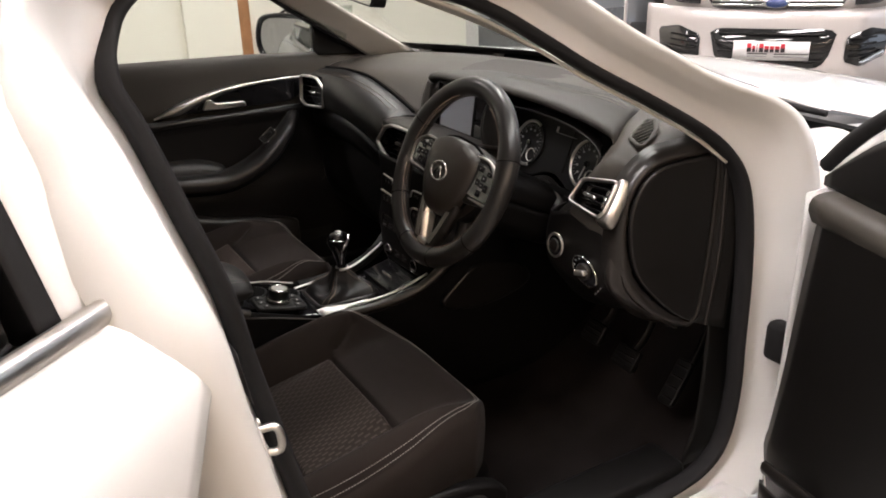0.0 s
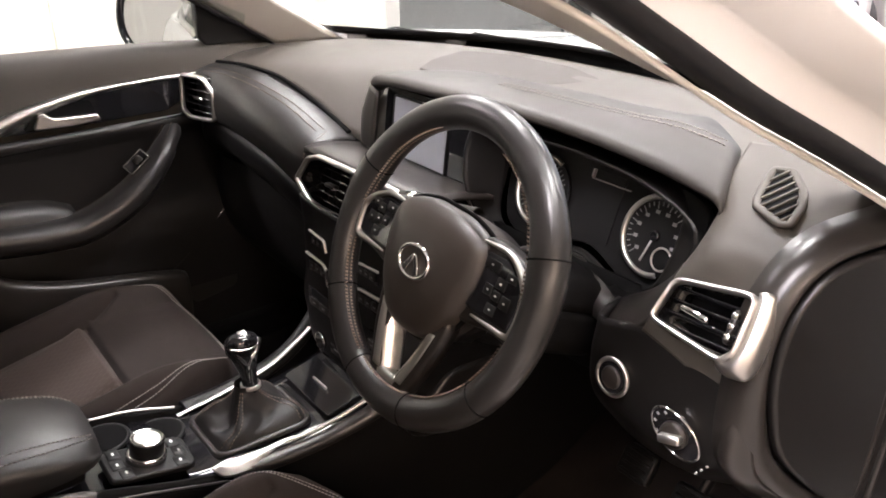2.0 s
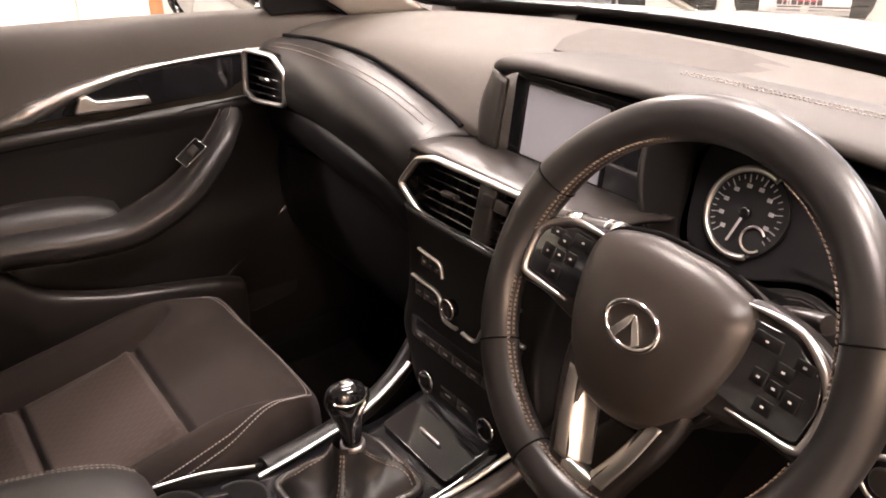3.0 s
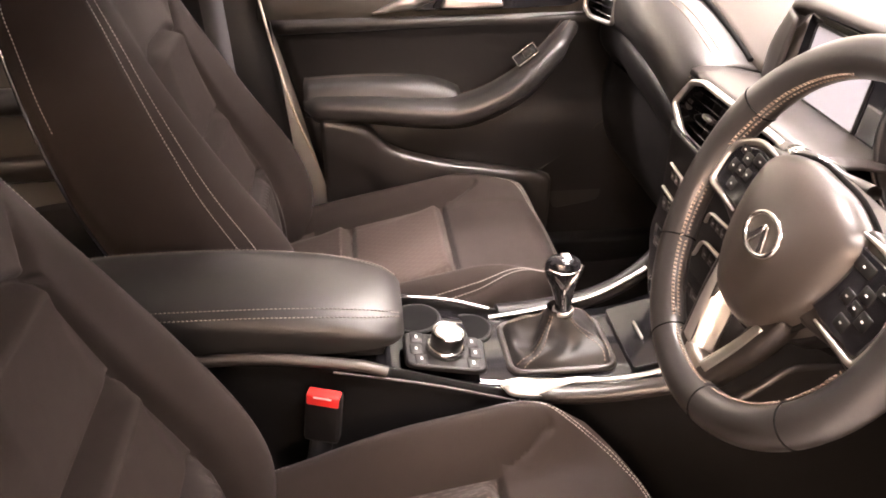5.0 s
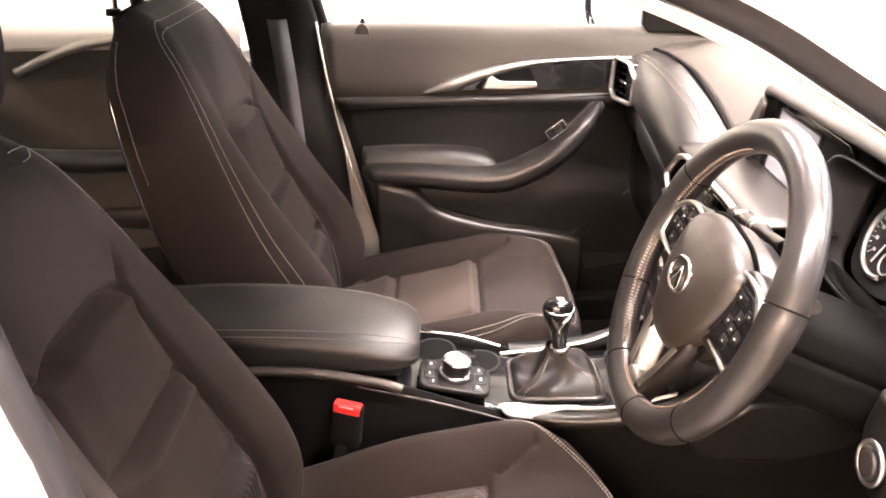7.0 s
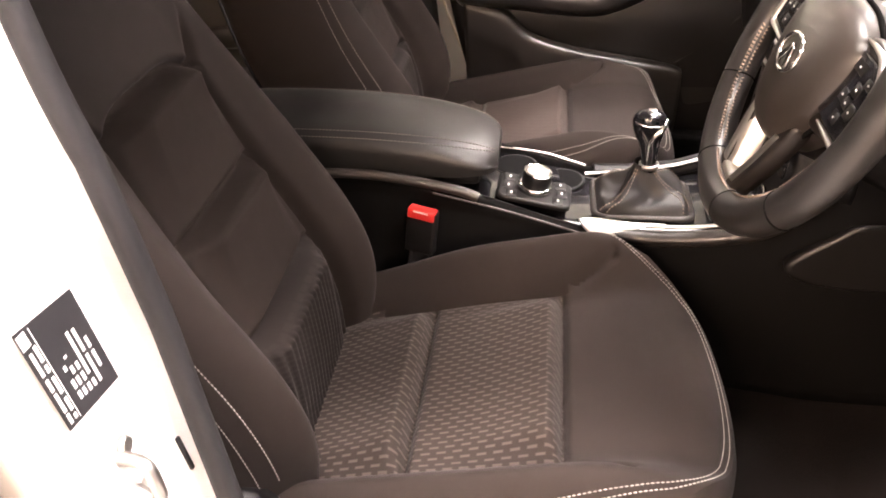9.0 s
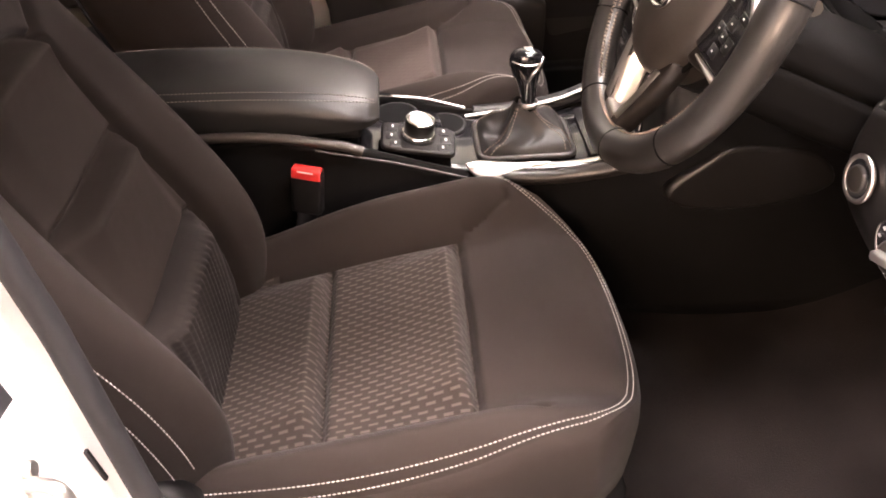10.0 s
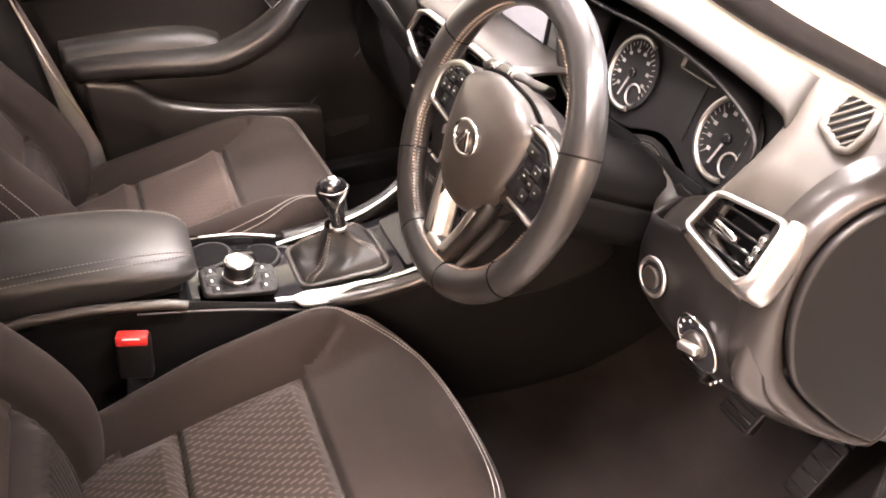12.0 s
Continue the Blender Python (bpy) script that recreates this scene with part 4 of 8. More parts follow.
def seat(cx, tall):
    st_ = thing("front_seat", (cx, -0.25, 0.27), "dark brown-grey cloth car seat with patterned inserts and white twin stitching", "car seat", "front seats")
    # cushion
    s = grid_axis([-1, -0.92, -0.70, 0.70, 0.92, 1], [8, 18, 40, 18, 8])
    t = grid_axis([0, 0.24, 0.32, 0.58, 0.70, 0.86, 1], [18, 22, 24, 30, 18, 20])
    S, T = np.meshgrid(s, t)
    m = 1 if cx > 0 else -1      # the inboard side is the higher, rounder one
    pinch, high = (1.0, 0.030) if cx > 0 else (0.58, 0.008)
    U, Y = cushion_xy(m * S, T, pinch)
    Z = cushion_z(U, Y, high)
    U = m * U
    slim = 1.0 if cx > 0 else 0.94
    P = np.stack([U * slim + cx, Y, Z], -1)
    fu, fy = (U[1:, 1:] + U[:-1, :-1]) / 2, (Y[1:, 1:] + Y[:-1, :-1]) / 2
    ins = np.abs(fu) < SEAM
    diag = np.interp(fy, [-0.122, -0.075, -0.012, 0.004], [SEAM, 0.178, 0.214, 0.235])
    zone = np.where(ins & (fy < Y_MID), 0, np.where(ins & (fy < Y_FRONT), 1, np.where((fy >= Y_FRONT) & (np.abs(fu) < diag), 2, np.where(fu < 0, 3, 4))))
    cu = part("cushion", sheet(P, pick=lambda i, j: zone[i, j] == 2), M_CLOTH, st_, "plain cloth cushion front")
    part("rear_insert", sheet(P, pick=lambda i, j: zone[i, j] == 0), M_INSERT if cx > 0 else M_INSERT_LIT, cu, "cloth insert woven with pale dashes")
    part("front_insert", sheet(P, pick=lambda i, j: zone[i, j] == 1), M_INSERT if cx > 0 else M_INSERT_LIT, cu, "cloth insert woven with pale dashes")
    part("bolster", sheet(P, pick=lambda i, j: zone[i, j] == 3), M_CLOTH, cu)
    part("bolster", sheet(P, pick=lambda i, j: zone[i, j] == 4), M_CLOTH, cu)
    # skirt round the cushion
    edge = np.concatenate([P[:, 0], P[-1, 1:-1], P[::-1, -1]])
    tt = np.gradient(edge, axis=0)
    nn = np.stack([-tt[:, 1], tt[:, 0], 0 * tt[:, 0]], 1)
    nn /= np.linalg.norm(nn, axis=1)[:, None] + 1e-9
    front = sstep(-0.05, 0.04, edge[:, 1])[:, None]
    rows = []
    for dz, o in ((0, 0), (-0.006, 0.007), (-0.02, 0.013), (-0.05, 0.016), (-0.09, 0.012), (-0.135, 0.004), (-0.15, -0.02)):
        q = edge + nn * o * (1 - 0.5 * front)
        q[:, 2] = edge[:, 2] + dz
        q[:, 2] = np.where(dz < -0.03, edge[:, 2] + dz + (0.52 - edge[:, 2]) * 0.5, q[:, 2])
        rows.append(q)
    part("skirt", sheet(np.array(rows)), M_CLOTH, st_, "black cloth cushion side")
    # twin stitching along the cushion's rim
    bm = bmesh.new()
    for ks, kt in ((0.985, 0.990), (0.955, 0.976)):
        half = [(ks, v) for v in np.linspace(0.02, kt - 0.11, 30)] + [(ks - 0.008, kt - 0.070), (ks - 0.030, kt - 0.036), (ks - 0.075, kt - 0.014), (ks - 0.15, kt - 0.003)] + [(v, kt) for v in np.linspace(ks - 0.26, 0.0, 12)]
        q = np.array([(-a, b) for a, b in half[:-1]] + half[::-1])
        qx, qy = cushion_xy(q[:, 0], q[:, 1], pinch)
        q = cr(np.stack([qx, qy], 1), 600)
        stitches(np.c_[m * slim * q[:, 0] + cx, q[:, 1], cushion_z(q[:, 0], q[:, 1], high) + 0.0006], bm=bm)
    part("stitching", bm, M_THREAD, st_, "white twin stitching")
    # backrest
    s = grid_axis([-1, -0.88, -0.60, 0.60, 0.88, 1], [10, 26, 110, 26, 10])
    t = np.linspace(0, 1, 220)
    S, T = np.meshgrid(s, t)
    U, Y, Z = back_point(S, T, tall)
    P = np.stack([U + cx, Y, Z], -1)
    fu, fz = (U[1:, 1:] + U[:-1, :-1]) / 2, (Z[1:, 1:] + Z[:-1, :-1]) / 2
    fz = np.where(fz > 0.78, 0.78 + (fz - 0.78) / tall, fz)
    top = S_TOP - 0.022 * (fu / bseam(fz)) ** 4
    ins = (np.abs(fu) < bseam(fz)) & (fz < top)
    zone = np.where(ins & (fz < S_LOW), 0, np.where(ins & (fz < S_MID), 1, np.where(ins, 2, np.where(fz > 0.965, 3, np.where(fu < 0, 4, 5)))))
    zone = np.where((zone > 3) & (np.abs(fu) < bseam(fz)), 3, zone)
    bk = part("backrest", sheet(P, pick=lambda i, j: zone[i, j] == 3), M_CLOTH, st_, "plain dark cloth backrest")
    for k, nm in ((0, "lower_insert"), (1, "middle_insert"), (2, "upper_insert")):
        part(nm, sheet(P, pick=lambda i, j: zone[i, j] == k), (M_INSERT_B, M_INSERT_M, M_INSERT_M)[k], bk)
    part("side_bolster", sheet(P, pick=lambda i, j: zone[i, j] == 4), M_CLOTH, bk)
    part("side_bolster", sheet(P, pick=lambda i, j: zone[i, j] == 5), M_CLOTH, bk)
    # side, top and rear of the backrest
    edge = np.concatenate([P[:, 0], P[-1, 1:-1], P[::-1, -1]])
    rows = [edge]
    zz = np.where(edge[:, 2] > 0.78, 0.78 + (edge[:, 2] - 0.78) / tall, edge[:, 2])
    ct = cr(BACK, 200)
    yc = np.interp(zz, ct[:, 1], ct[:, 0])
    depth = soft_interp(zz, [0.43, 0.65, 0.90, 1.03, 1.13], [0.19, 0.195, 0.178, 0.15, 0.06], 0.03)
    for k, o, up in ((0.0, 0.004, 0.003), (0.12, 0.010, 0.010), (0.4, 0.014, 0.016), (0.75, 0.010, 0.012), (0.93, -0.002, 0.0), (1.0, -0.02, -0.014)):
        q = edge.copy()
        yb = yc - depth
        ystart = edge[:, 1] - 0.008
        q[:, 1] = ystart + (yb - ystart) * k
        sgn = np.sign(edge[:, 0] - cx)
        topness = sstep(1.05, 1.11, zz) * (np.abs(edge[:, 0] - cx) < 0.149)
        q[:, 0] += sgn * o * (1 - topness)
        q[:, 2] += up * topness + (-0.02 * k * topness)
        rows.append(q)
    part("backrest_side", sheet(np.array(rows)), M_CLOTH, st_, "dark cloth backrest side panel")
    last = rows[-1]
    n = len(P)
    left, right = last[:n], last[::-1][:n]
    Q = np.stack([left + (right - left) * f + np.array([0, -0.02 * math.sin(math.pi * f), 0]) for f in np.linspace(0, 1, 14)], 1)
    part("backrest_rear", sheet(Q), M_PLASTIC, st_, "black backrest shell")
    for k in (0.985, 0.94):
        a = np.array([(-k, tv) for tv in np.linspace(0.08, 0.955, 40)] + [(sv, 0.972 - (0.985 - k) * 0.5) for sv in np.linspace(-k, k, 30)[1:-1]] + [(k, tv) for tv in np.linspace(0.955, 0.08, 40)])
        a = cr(a[::3], 260)
        for run in ((a[:84], a[-84:]) if tall < 1 else (a,)):
            u, y, z = back_point(run[:, 0], run[:, 1], tall)
            part("stitching", stitches(np.c_[u + cx, y + 0.001, z], bm=bmesh.new()), M_THREAD, st_, "white stitching")
    for sg in (-1, 1):
        i0 = rows[4][:n] if sg < 0 else rows[4][::-1][:n]
        i0 = i0[(i0[:, 2] > 0.86)][:-6]
        part("stitching", stitches(cr(i0[::12] + np.array([0.0012 * sg, 0, 0]), 160), bm=bmesh.new()), M_THREAD, st_, "white stitching")
    # glossy tube for the back shell's reflecting edge, down the side panel's rear
    for sg in (-1, 1):
        i0 = rows[5][:n] if sg < 0 else rows[5][::-1][:n]
        part("shell_edge", tube(cr(i0[16:-24:20], 60), 0.0038, 6), M_GLOSS, st_)
    # headrest on two posts
    hz = 0.35 * (tall - 1)
    hy = 0.055 if tall < 1 else 0.0
    hc = Vector((cx, -0.768 + hy, 1.265 + hz))
    P = loft([[(cx + w * k, hc.y + f * (1 - 0.35 * abs(k) ** 3), z + hz) for k in (-1, -0.75, 0, 0.75, 1)] for z, w, f in ((1.165, 0.075, 0.030), (1.175, 0.105, 0.050), (1.25, 0.125, 0.062), (1.33, 0.118, 0.050), (1.365, 0.085, 0.022))], 20, 16)
    part("headrest", sheet(P), M_CLOTH, st_)
    Qb = P.copy()
    Qb[..., 1] = 2 * (hc.y - 0.015) - Qb[..., 1]
    rim = np.concatenate([P[0], P[1:, -1], P[-1, ::-1][1:], P[::-1, 0][1:-1]])
    rimb = np.concatenate([Qb[0], Qb[1:, -1], Qb[-1, ::-1][1:], Qb[::-1, 0][1:-1]])
    part("headrest_rear", sheet(np.array([rimb, (rim + rimb) / 2 * 1.0, rim]), wrap_u=True, bm=sheet(Qb)), M_CLOTH, st_)
    for dx in (-0.062, 0.062):
        part("headrest_post", tube(cr([(cx + dx, -0.788 + hy, 1.06 + hz), (cx + dx, -0.783 + hy, 1.14 + hz), (cx + dx, -0.775 + hy, 1.22 + hz)], 10), 0.0065, 10), M_CHROME, st_, "bright steel headrest post")
        part("post_sleeve", disc(0.014, 0.012, Matrix.Translation((cx + dx, -0.787 + hy, 1.112 + hz)), 0.003, 16), M_PLASTIC, st_)
    # base: side shields and rails
    for sg in (-1, 1):
        o = [(-0.44, 0.30), (-0.42, 0.40), (-0.30, 0.425), (-0.05, 0.415), (0.05, 0.38), (0.06, 0.335), (0.0, 0.315), (-0.3, 0.30)]
        part("side_shield", slab([tuple(p) for p in cr(o, 36, True)], 0.028, basis((cx + sg * 0.225 - (0.028 if sg < 0 else 0), 0, 0), (0, 1, 0), (0, 0, 1)), 0.008), M_PLASTIC, st_, "black plastic seat base shield")
        part("rail", box(cx + sg * 0.19 - 0.02, cx + sg * 0.19 + 0.02, -0.45, 0.03, 0.278, 0.31, 0.005), M_SATCHROME, st_)
    part("pan", box(cx - 0.2, cx + 0.2, -0.44, 0.06, 0.31, 0.40, 0.02), M_DARK, st_)
    return st_


driver_seat = seat(0.380, 0.88)
lv = part("height_lever", slab([tuple(p) for p in cr([(-0.11, 0.365), (-0.10, 0.388), (0.0, 0.392), (0.04, 0.372), (0.0, 0.352), (-0.10, 0.35)], 30, True)], 0.022, basis((0.634, -0.03, 0), (0, 1, 0), (0, 0, 1)), 0.007), M_SATIN, driver_seat, "black seat height lever")
part("recliner_knob", disc(0.036, 0.03, basis((0.632, -0.33, 0.372), (0, 1, 0), (0, 0, 1)), 0.008), M_SATIN, driver_seat)
part("hinge_cover", slab([tuple(p) for p in cr([(-0.52, 0.40), (-0.53, 0.50), (-0.49, 0.535), (-0.44, 0.50), (-0.42, 0.42), (-0.46, 0.38)], 30, True)], 0.03, basis((0.60, 0, 0), (0, 1, 0), (0, 0, 1)), 0.01), M_PLASTIC, driver_seat)
passenger_seat = seat(-0.385, 1.04)
passenger_seat.location += Vector((0, 0.012, 0.010))
tagged(driver_seat, "dark brown-grey cloth driver's seat with patterned inserts, white twin stitching")
tagged(passenger_seat, "dark brown-grey cloth passenger seat with cloth inserts, white twin stitching")

# rear bench
rb = thing("rear_bench", (0, -1.1, 0.3), "dark cloth rear bench seat", "car seat")
P = loft([[(-0.66, y, z), (-0.4, y, z + 0.02), (0, y, z + 0.01), (0.4, y, z + 0.02), (0.66, y, z)] for y, z in ((-0.80, 0.30), (-0.80, 0.44), (-0.86, 0.52), (-1.05, 0.50), (-1.28, 0.47), (-1.31, 0.56), (-1.38, 0.80), (-1.46, 1.02), (-1.52, 1.05))], 30, 50)
part("upholstery", thick(sheet(P), 0.02), M_CLOTH, rb)


# ---------------------------------------------------------------- dashboard
dash = thing("dashboard", (0, 0.5, 0.6), "black stitched leather dashboard with satin metal air vents", "dashboard")
# top pad from the windscreen to the passenger-side fold
P = loft([
    [(-0.735, 0.62, 0.985), (-0.735, 0.50, 1.000), (-0.735, 0.40, 0.995), (-0.735, 0.335, 0.985), (-0.735, 0.315, 0.972)],
    [(-0.60, 0.74, 0.990), (-0.60, 0.55, 1.018), (-0.60, 0.42, 1.012), (-0.60, 0.345, 0.996), (-0.60, 0.322, 0.984)],
    [(-0.46, 0.80, 0.992), (-0.46, 0.60, 1.026), (-0.46, 0.46, 1.022), (-0.46, 0.360, 1.004), (-0.46, 0.324, 0.986)],
    [(-0.32, 0.83, 0.993), (-0.32, 0.64, 1.031), (-0.32, 0.50, 1.030), (-0.32, 0.385, 1.006), (-0.32, 0.326, 0.964)],
    [(-0.19, 0.85, 0.994), (-0.19, 0.66, 1.034), (-0.19, 0.52, 1.034), (-0.19, 0.41, 1.000), (-0.19, 0.33, 0.925)],
    [(-0.10, 0.86, 0.994), (-0.10, 0.66, 1.035), (-0.10, 0.52, 1.036), (-0.10, 0.42, 1.005), (-0.10, 0.345, 0.908)]], 40, 50)
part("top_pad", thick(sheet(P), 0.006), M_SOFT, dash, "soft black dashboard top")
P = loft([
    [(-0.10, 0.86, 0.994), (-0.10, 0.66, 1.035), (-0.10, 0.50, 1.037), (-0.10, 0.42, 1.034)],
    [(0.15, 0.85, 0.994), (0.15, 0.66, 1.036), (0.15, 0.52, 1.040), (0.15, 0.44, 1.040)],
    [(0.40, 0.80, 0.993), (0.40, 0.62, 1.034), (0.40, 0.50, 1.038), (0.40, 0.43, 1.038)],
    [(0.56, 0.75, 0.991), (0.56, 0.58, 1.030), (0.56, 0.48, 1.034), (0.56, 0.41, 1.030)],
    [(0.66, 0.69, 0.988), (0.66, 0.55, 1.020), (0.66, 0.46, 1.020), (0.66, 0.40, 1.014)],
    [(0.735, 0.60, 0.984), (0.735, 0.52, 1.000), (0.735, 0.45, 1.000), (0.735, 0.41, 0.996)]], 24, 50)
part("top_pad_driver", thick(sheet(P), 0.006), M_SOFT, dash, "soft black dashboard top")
# speaker panel sunk in the top, and the dark strip under the glass
o = [(-0.118, 0.432), (-0.170, 0.500), (-0.198, 0.595), (-0.10, 0.640), (0.05, 0.640), (0.155, 0.603), (0.130, 0.524), (0.0, 0.470)]
part("speaker_panel", slab(poly(o), 0.004, Matrix.Translation((0, 0, 1.0365)), 0.002), mat("speaker_mesh", (0.036, 0.032, 0.027), rough=0.8, bump=1.0, bscale=700, voronoi=True), dash, "dark perforated speaker panel")
part("demist_slot", tube(cr([(-0.56, 0.745, 1.006), (-0.3, 0.80, 1.008), (0, 0.825, 1.008), (0.3, 0.80, 1.008), (0.56, 0.72, 1.006)], 40), 0.012, 8), M_DARK, dash)

# stitched roll in front of the passenger
ROLL = [
    [(-0.735, 0.325, 0.976), (-0.735, 0.285, 0.972), (-0.735, 0.256, 0.955), (-0.735, 0.249, 0.91), (-0.735, 0.256, 0.86), (-0.735, 0.29, 0.835)],
    [(-0.60, 0.330, 0.988), (-0.60, 0.282, 0.984), (-0.60, 0.247, 0.962), (-0.60, 0.236, 0.92), (-0.60, 0.245, 0.875), (-0.60, 0.285, 0.85)],
    [(-0.46, 0.330, 0.986), (-0.46, 0.280, 0.984), (-0.46, 0.238, 0.964), (-0.46, 0.220, 0.928), (-0.46, 0.230, 0.885), (-0.46, 0.27, 0.86)],
    [(-0.32, 0.333, 0.964), (-0.32, 0.284, 0.968), (-0.32, 0.240, 0.952), (-0.32, 0.219, 0.918), (-0.32, 0.224, 0.875), (-0.32, 0.26, 0.848)],
    [(-0.22, 0.335, 0.936), (-0.22, 0.290, 0.945), (-0.22, 0.245, 0.934), (-0.22, 0.222, 0.90), (-0.22, 0.226, 0.85), (-0.22, 0.26, 0.815)],
    [(-0.175, 0.340, 0.916), (-0.175, 0.295, 0.925), (-0.175, 0.252, 0.917), (-0.175, 0.234, 0.885), (-0.175, 0.236, 0.83), (-0.175, 0.265, 0.795)]]
P = loft(ROLL, 36, 60)
part("passenger_pad", thick(sheet(P), 0.008), M_LEATHER_SOFT, dash, "padded black leather dashboard roll")
bm = bmesh.new()
for k in (8, 10):
    stitches(cr(P[4:56:3, k] + np.array([0, -0.001, 0.001]), 120), bm=bm)
stitches(cr(np.vstack([P[56, 8], P[57, 11], P[57, 16], P[57, 22]]) + np.array([0.0, -0.001, 0]), 60), bm=bm)
part("stitching", bm, M_THREAD_TAN, dash, "pale twin stitching")
# dark tube drawn for the shadow under the top pad's overhang
part("pad_gap_shade", tube(cr([(-0.735, 0.313, 0.977), (-0.60, 0.318, 0.989), (-0.46, 0.320, 0.991), (-0.39, 0.321, 0.983), (-0.32, 0.322, 0.969), (-0.25, 0.324, 0.950), (-0.19, 0.327, 0.929)], 50), 0.0045, 8), M_DARK, dash)
# lip and glove box below it
P = loft([[(x, y0 + 0.05, z0 + 0.01), (x, y0, z0), (x, y0 - 0.002, z0 - 0.045), (x, y0 + 0.03, z0 - 0.085), (x, y0 + 0.06, z0 - 0.10)] for x, y0, z0 in ((-0.735, 0.262, 0.855), (-0.60, 0.252, 0.872), (-0.46, 0.232, 0.876), (-0.32, 0.230, 0.862), (-0.22, 0.238, 0.83), (-0.175, 0.245, 0.80))], 20, 40)
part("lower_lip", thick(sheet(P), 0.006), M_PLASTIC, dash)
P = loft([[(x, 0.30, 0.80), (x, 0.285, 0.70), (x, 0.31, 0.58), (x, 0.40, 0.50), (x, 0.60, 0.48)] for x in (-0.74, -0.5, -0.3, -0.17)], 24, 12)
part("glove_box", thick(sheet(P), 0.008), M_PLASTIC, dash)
part("glove_box_seam", tube(cr([(-0.71, 0.288, 0.77), (-0.45, 0.284, 0.785), (-0.19, 0.284, 0.775)], 20), 0.003, 6), M_DARK, dash)


# air vents
def vent(outline, m, n_slats, tilt, name="air_vent", frame_mat=None, depth=0.045, label="air vent with satin metal surround", rim=0.012, tab=True, vertical=False, wide=0):
    v_ = part(name, slab([(x * 0.97, y * 0.97) for x, y in outline], 0.004, m @ Matrix.Translation((0, 0, -depth)), 0), M_DARK, dash, label)
    part("duct", sheet(np.array([[tuple(m @ Vector((x, y, z))) for x, y in outline] for z in (-depth, 0.004)]), wrap_u=True), M_GLOSS, v_)
    part("surround", ring(outline, rim, 0.009, m), frame_mat or M_SATCHROME, v_, "satin metal surround")
    o = np.array(outline)
    y0, y1 = o[:, 1].min(), o[:, 1].max()
    for i in range(n_slats):
        y = y0 + (y1 - y0) * (i + 1) / (n_slats + 1)
        xs = []
        for (ax, ay), (bx, by) in zip(outline, outline[1:] + outline[:1]):
            if (ay - y) * (by - y) < 0:
                xs.append(ax + (bx - ax) * (y - ay) / (by - ay))
        if len(xs) >= 2:
            part("slat", box(min(xs) + 0.002, max(xs) - 0.002, -0.0012, 0.0012, -0.022, -0.004, 0.0006, seg=1, m=m @ Matrix.Translation((0, y, 0)) @ Matrix.Rotation(radians(tilt), 4, "X")), M_GLOSS, v_)
    if tab:
        c = o.mean(0)
        part("slider", box(c[0] - 0.017, c[0] + 0.015, c[1] - 0.0035, c[1] + 0.0035, -0.008, 0.004, 0.003, m=m), M_CHROME, v_, "bright metal slider")
    return v_


# driver's outer vent: a broad angular surround that turns the corner of the dashboard
mv = basis((0.622, 0.250, 0.928), (1.0, -0.05, 0.07), (0.0, 0.51, 0.86))
VENT_D = poly([(-0.055, -0.020), (-0.043, 0.027), (0.050, 0.038), (0.050, -0.020), (0.038, -0.033)])
dv = vent(VENT_D, mv, 4, -20, label="angular air vent in a broad satin metal surround", tab=False, rim=0.0062)
fl = [[(0.050, 0.042, 0.004), (0.056, 0.044, 0.005), (0.062, 0.045, 0.000), (0.065, 0.043, -0.010)],
      [(0.053, 0.020, 0.004), (0.059, 0.019, 0.005), (0.066, 0.018, -0.001), (0.069, 0.015, -0.014)],
      [(0.053, -0.012, 0.004), (0.059, -0.014, 0.005), (0.066, -0.016, -0.002), (0.069, -0.019, -0.016)],
      [(0.046, -0.030, 0.004), (0.052, -0.034, 0.004), (0.058, -0.038, -0.003), (0.061, -0.041, -0.018)],
      [(0.034, -0.035, 0.004), (0.036, -0.039, 0.003), (0.038, -0.043, -0.004), (0.040, -0.046, -0.018)]]
P = loft([[tuple(mv @ Vector(q)) for q in r] for r in fl], 12, 24)
part("corner_flare", thick(sheet(P), 0.003), M_SATCHROME, dv, "satin metal flare")
part("slider", box(-0.026, 0.010, -0.004, 0.003, -0.004, 0.006, 0.003, m=mv @ Matrix.Rotation(radians(-6), 4, "Z")), M_CHROME, dv, "bright metal slider")
part("wheel_knob", box(0.030, 0.037, -0.016, 0.020, -0.010, 0.001, 0.003, m=mv), M_SATIN, dv)
for k in range(3):
    part("knob_rib", box(0.0305, 0.0375, -0.012 + 0.011 * k, -0.006 + 0.011 * k, -0.004, 0.0025, 0.001, m=mv), M_CHROME, dv)
# passenger's outer vent
mp = basis((-0.648, 0.228, 0.922), (0.97, 0.22, 0.0), (0.0, 0.06, 1.0))
vo = poly([(-0.058, -0.030), (-0.056, 0.046), (0.024, 0.046), (0.060, 0.018), (0.056, -0.040), (-0.034, -0.044)])
vent(vo, mp, 5, -12, rim=0.0085)
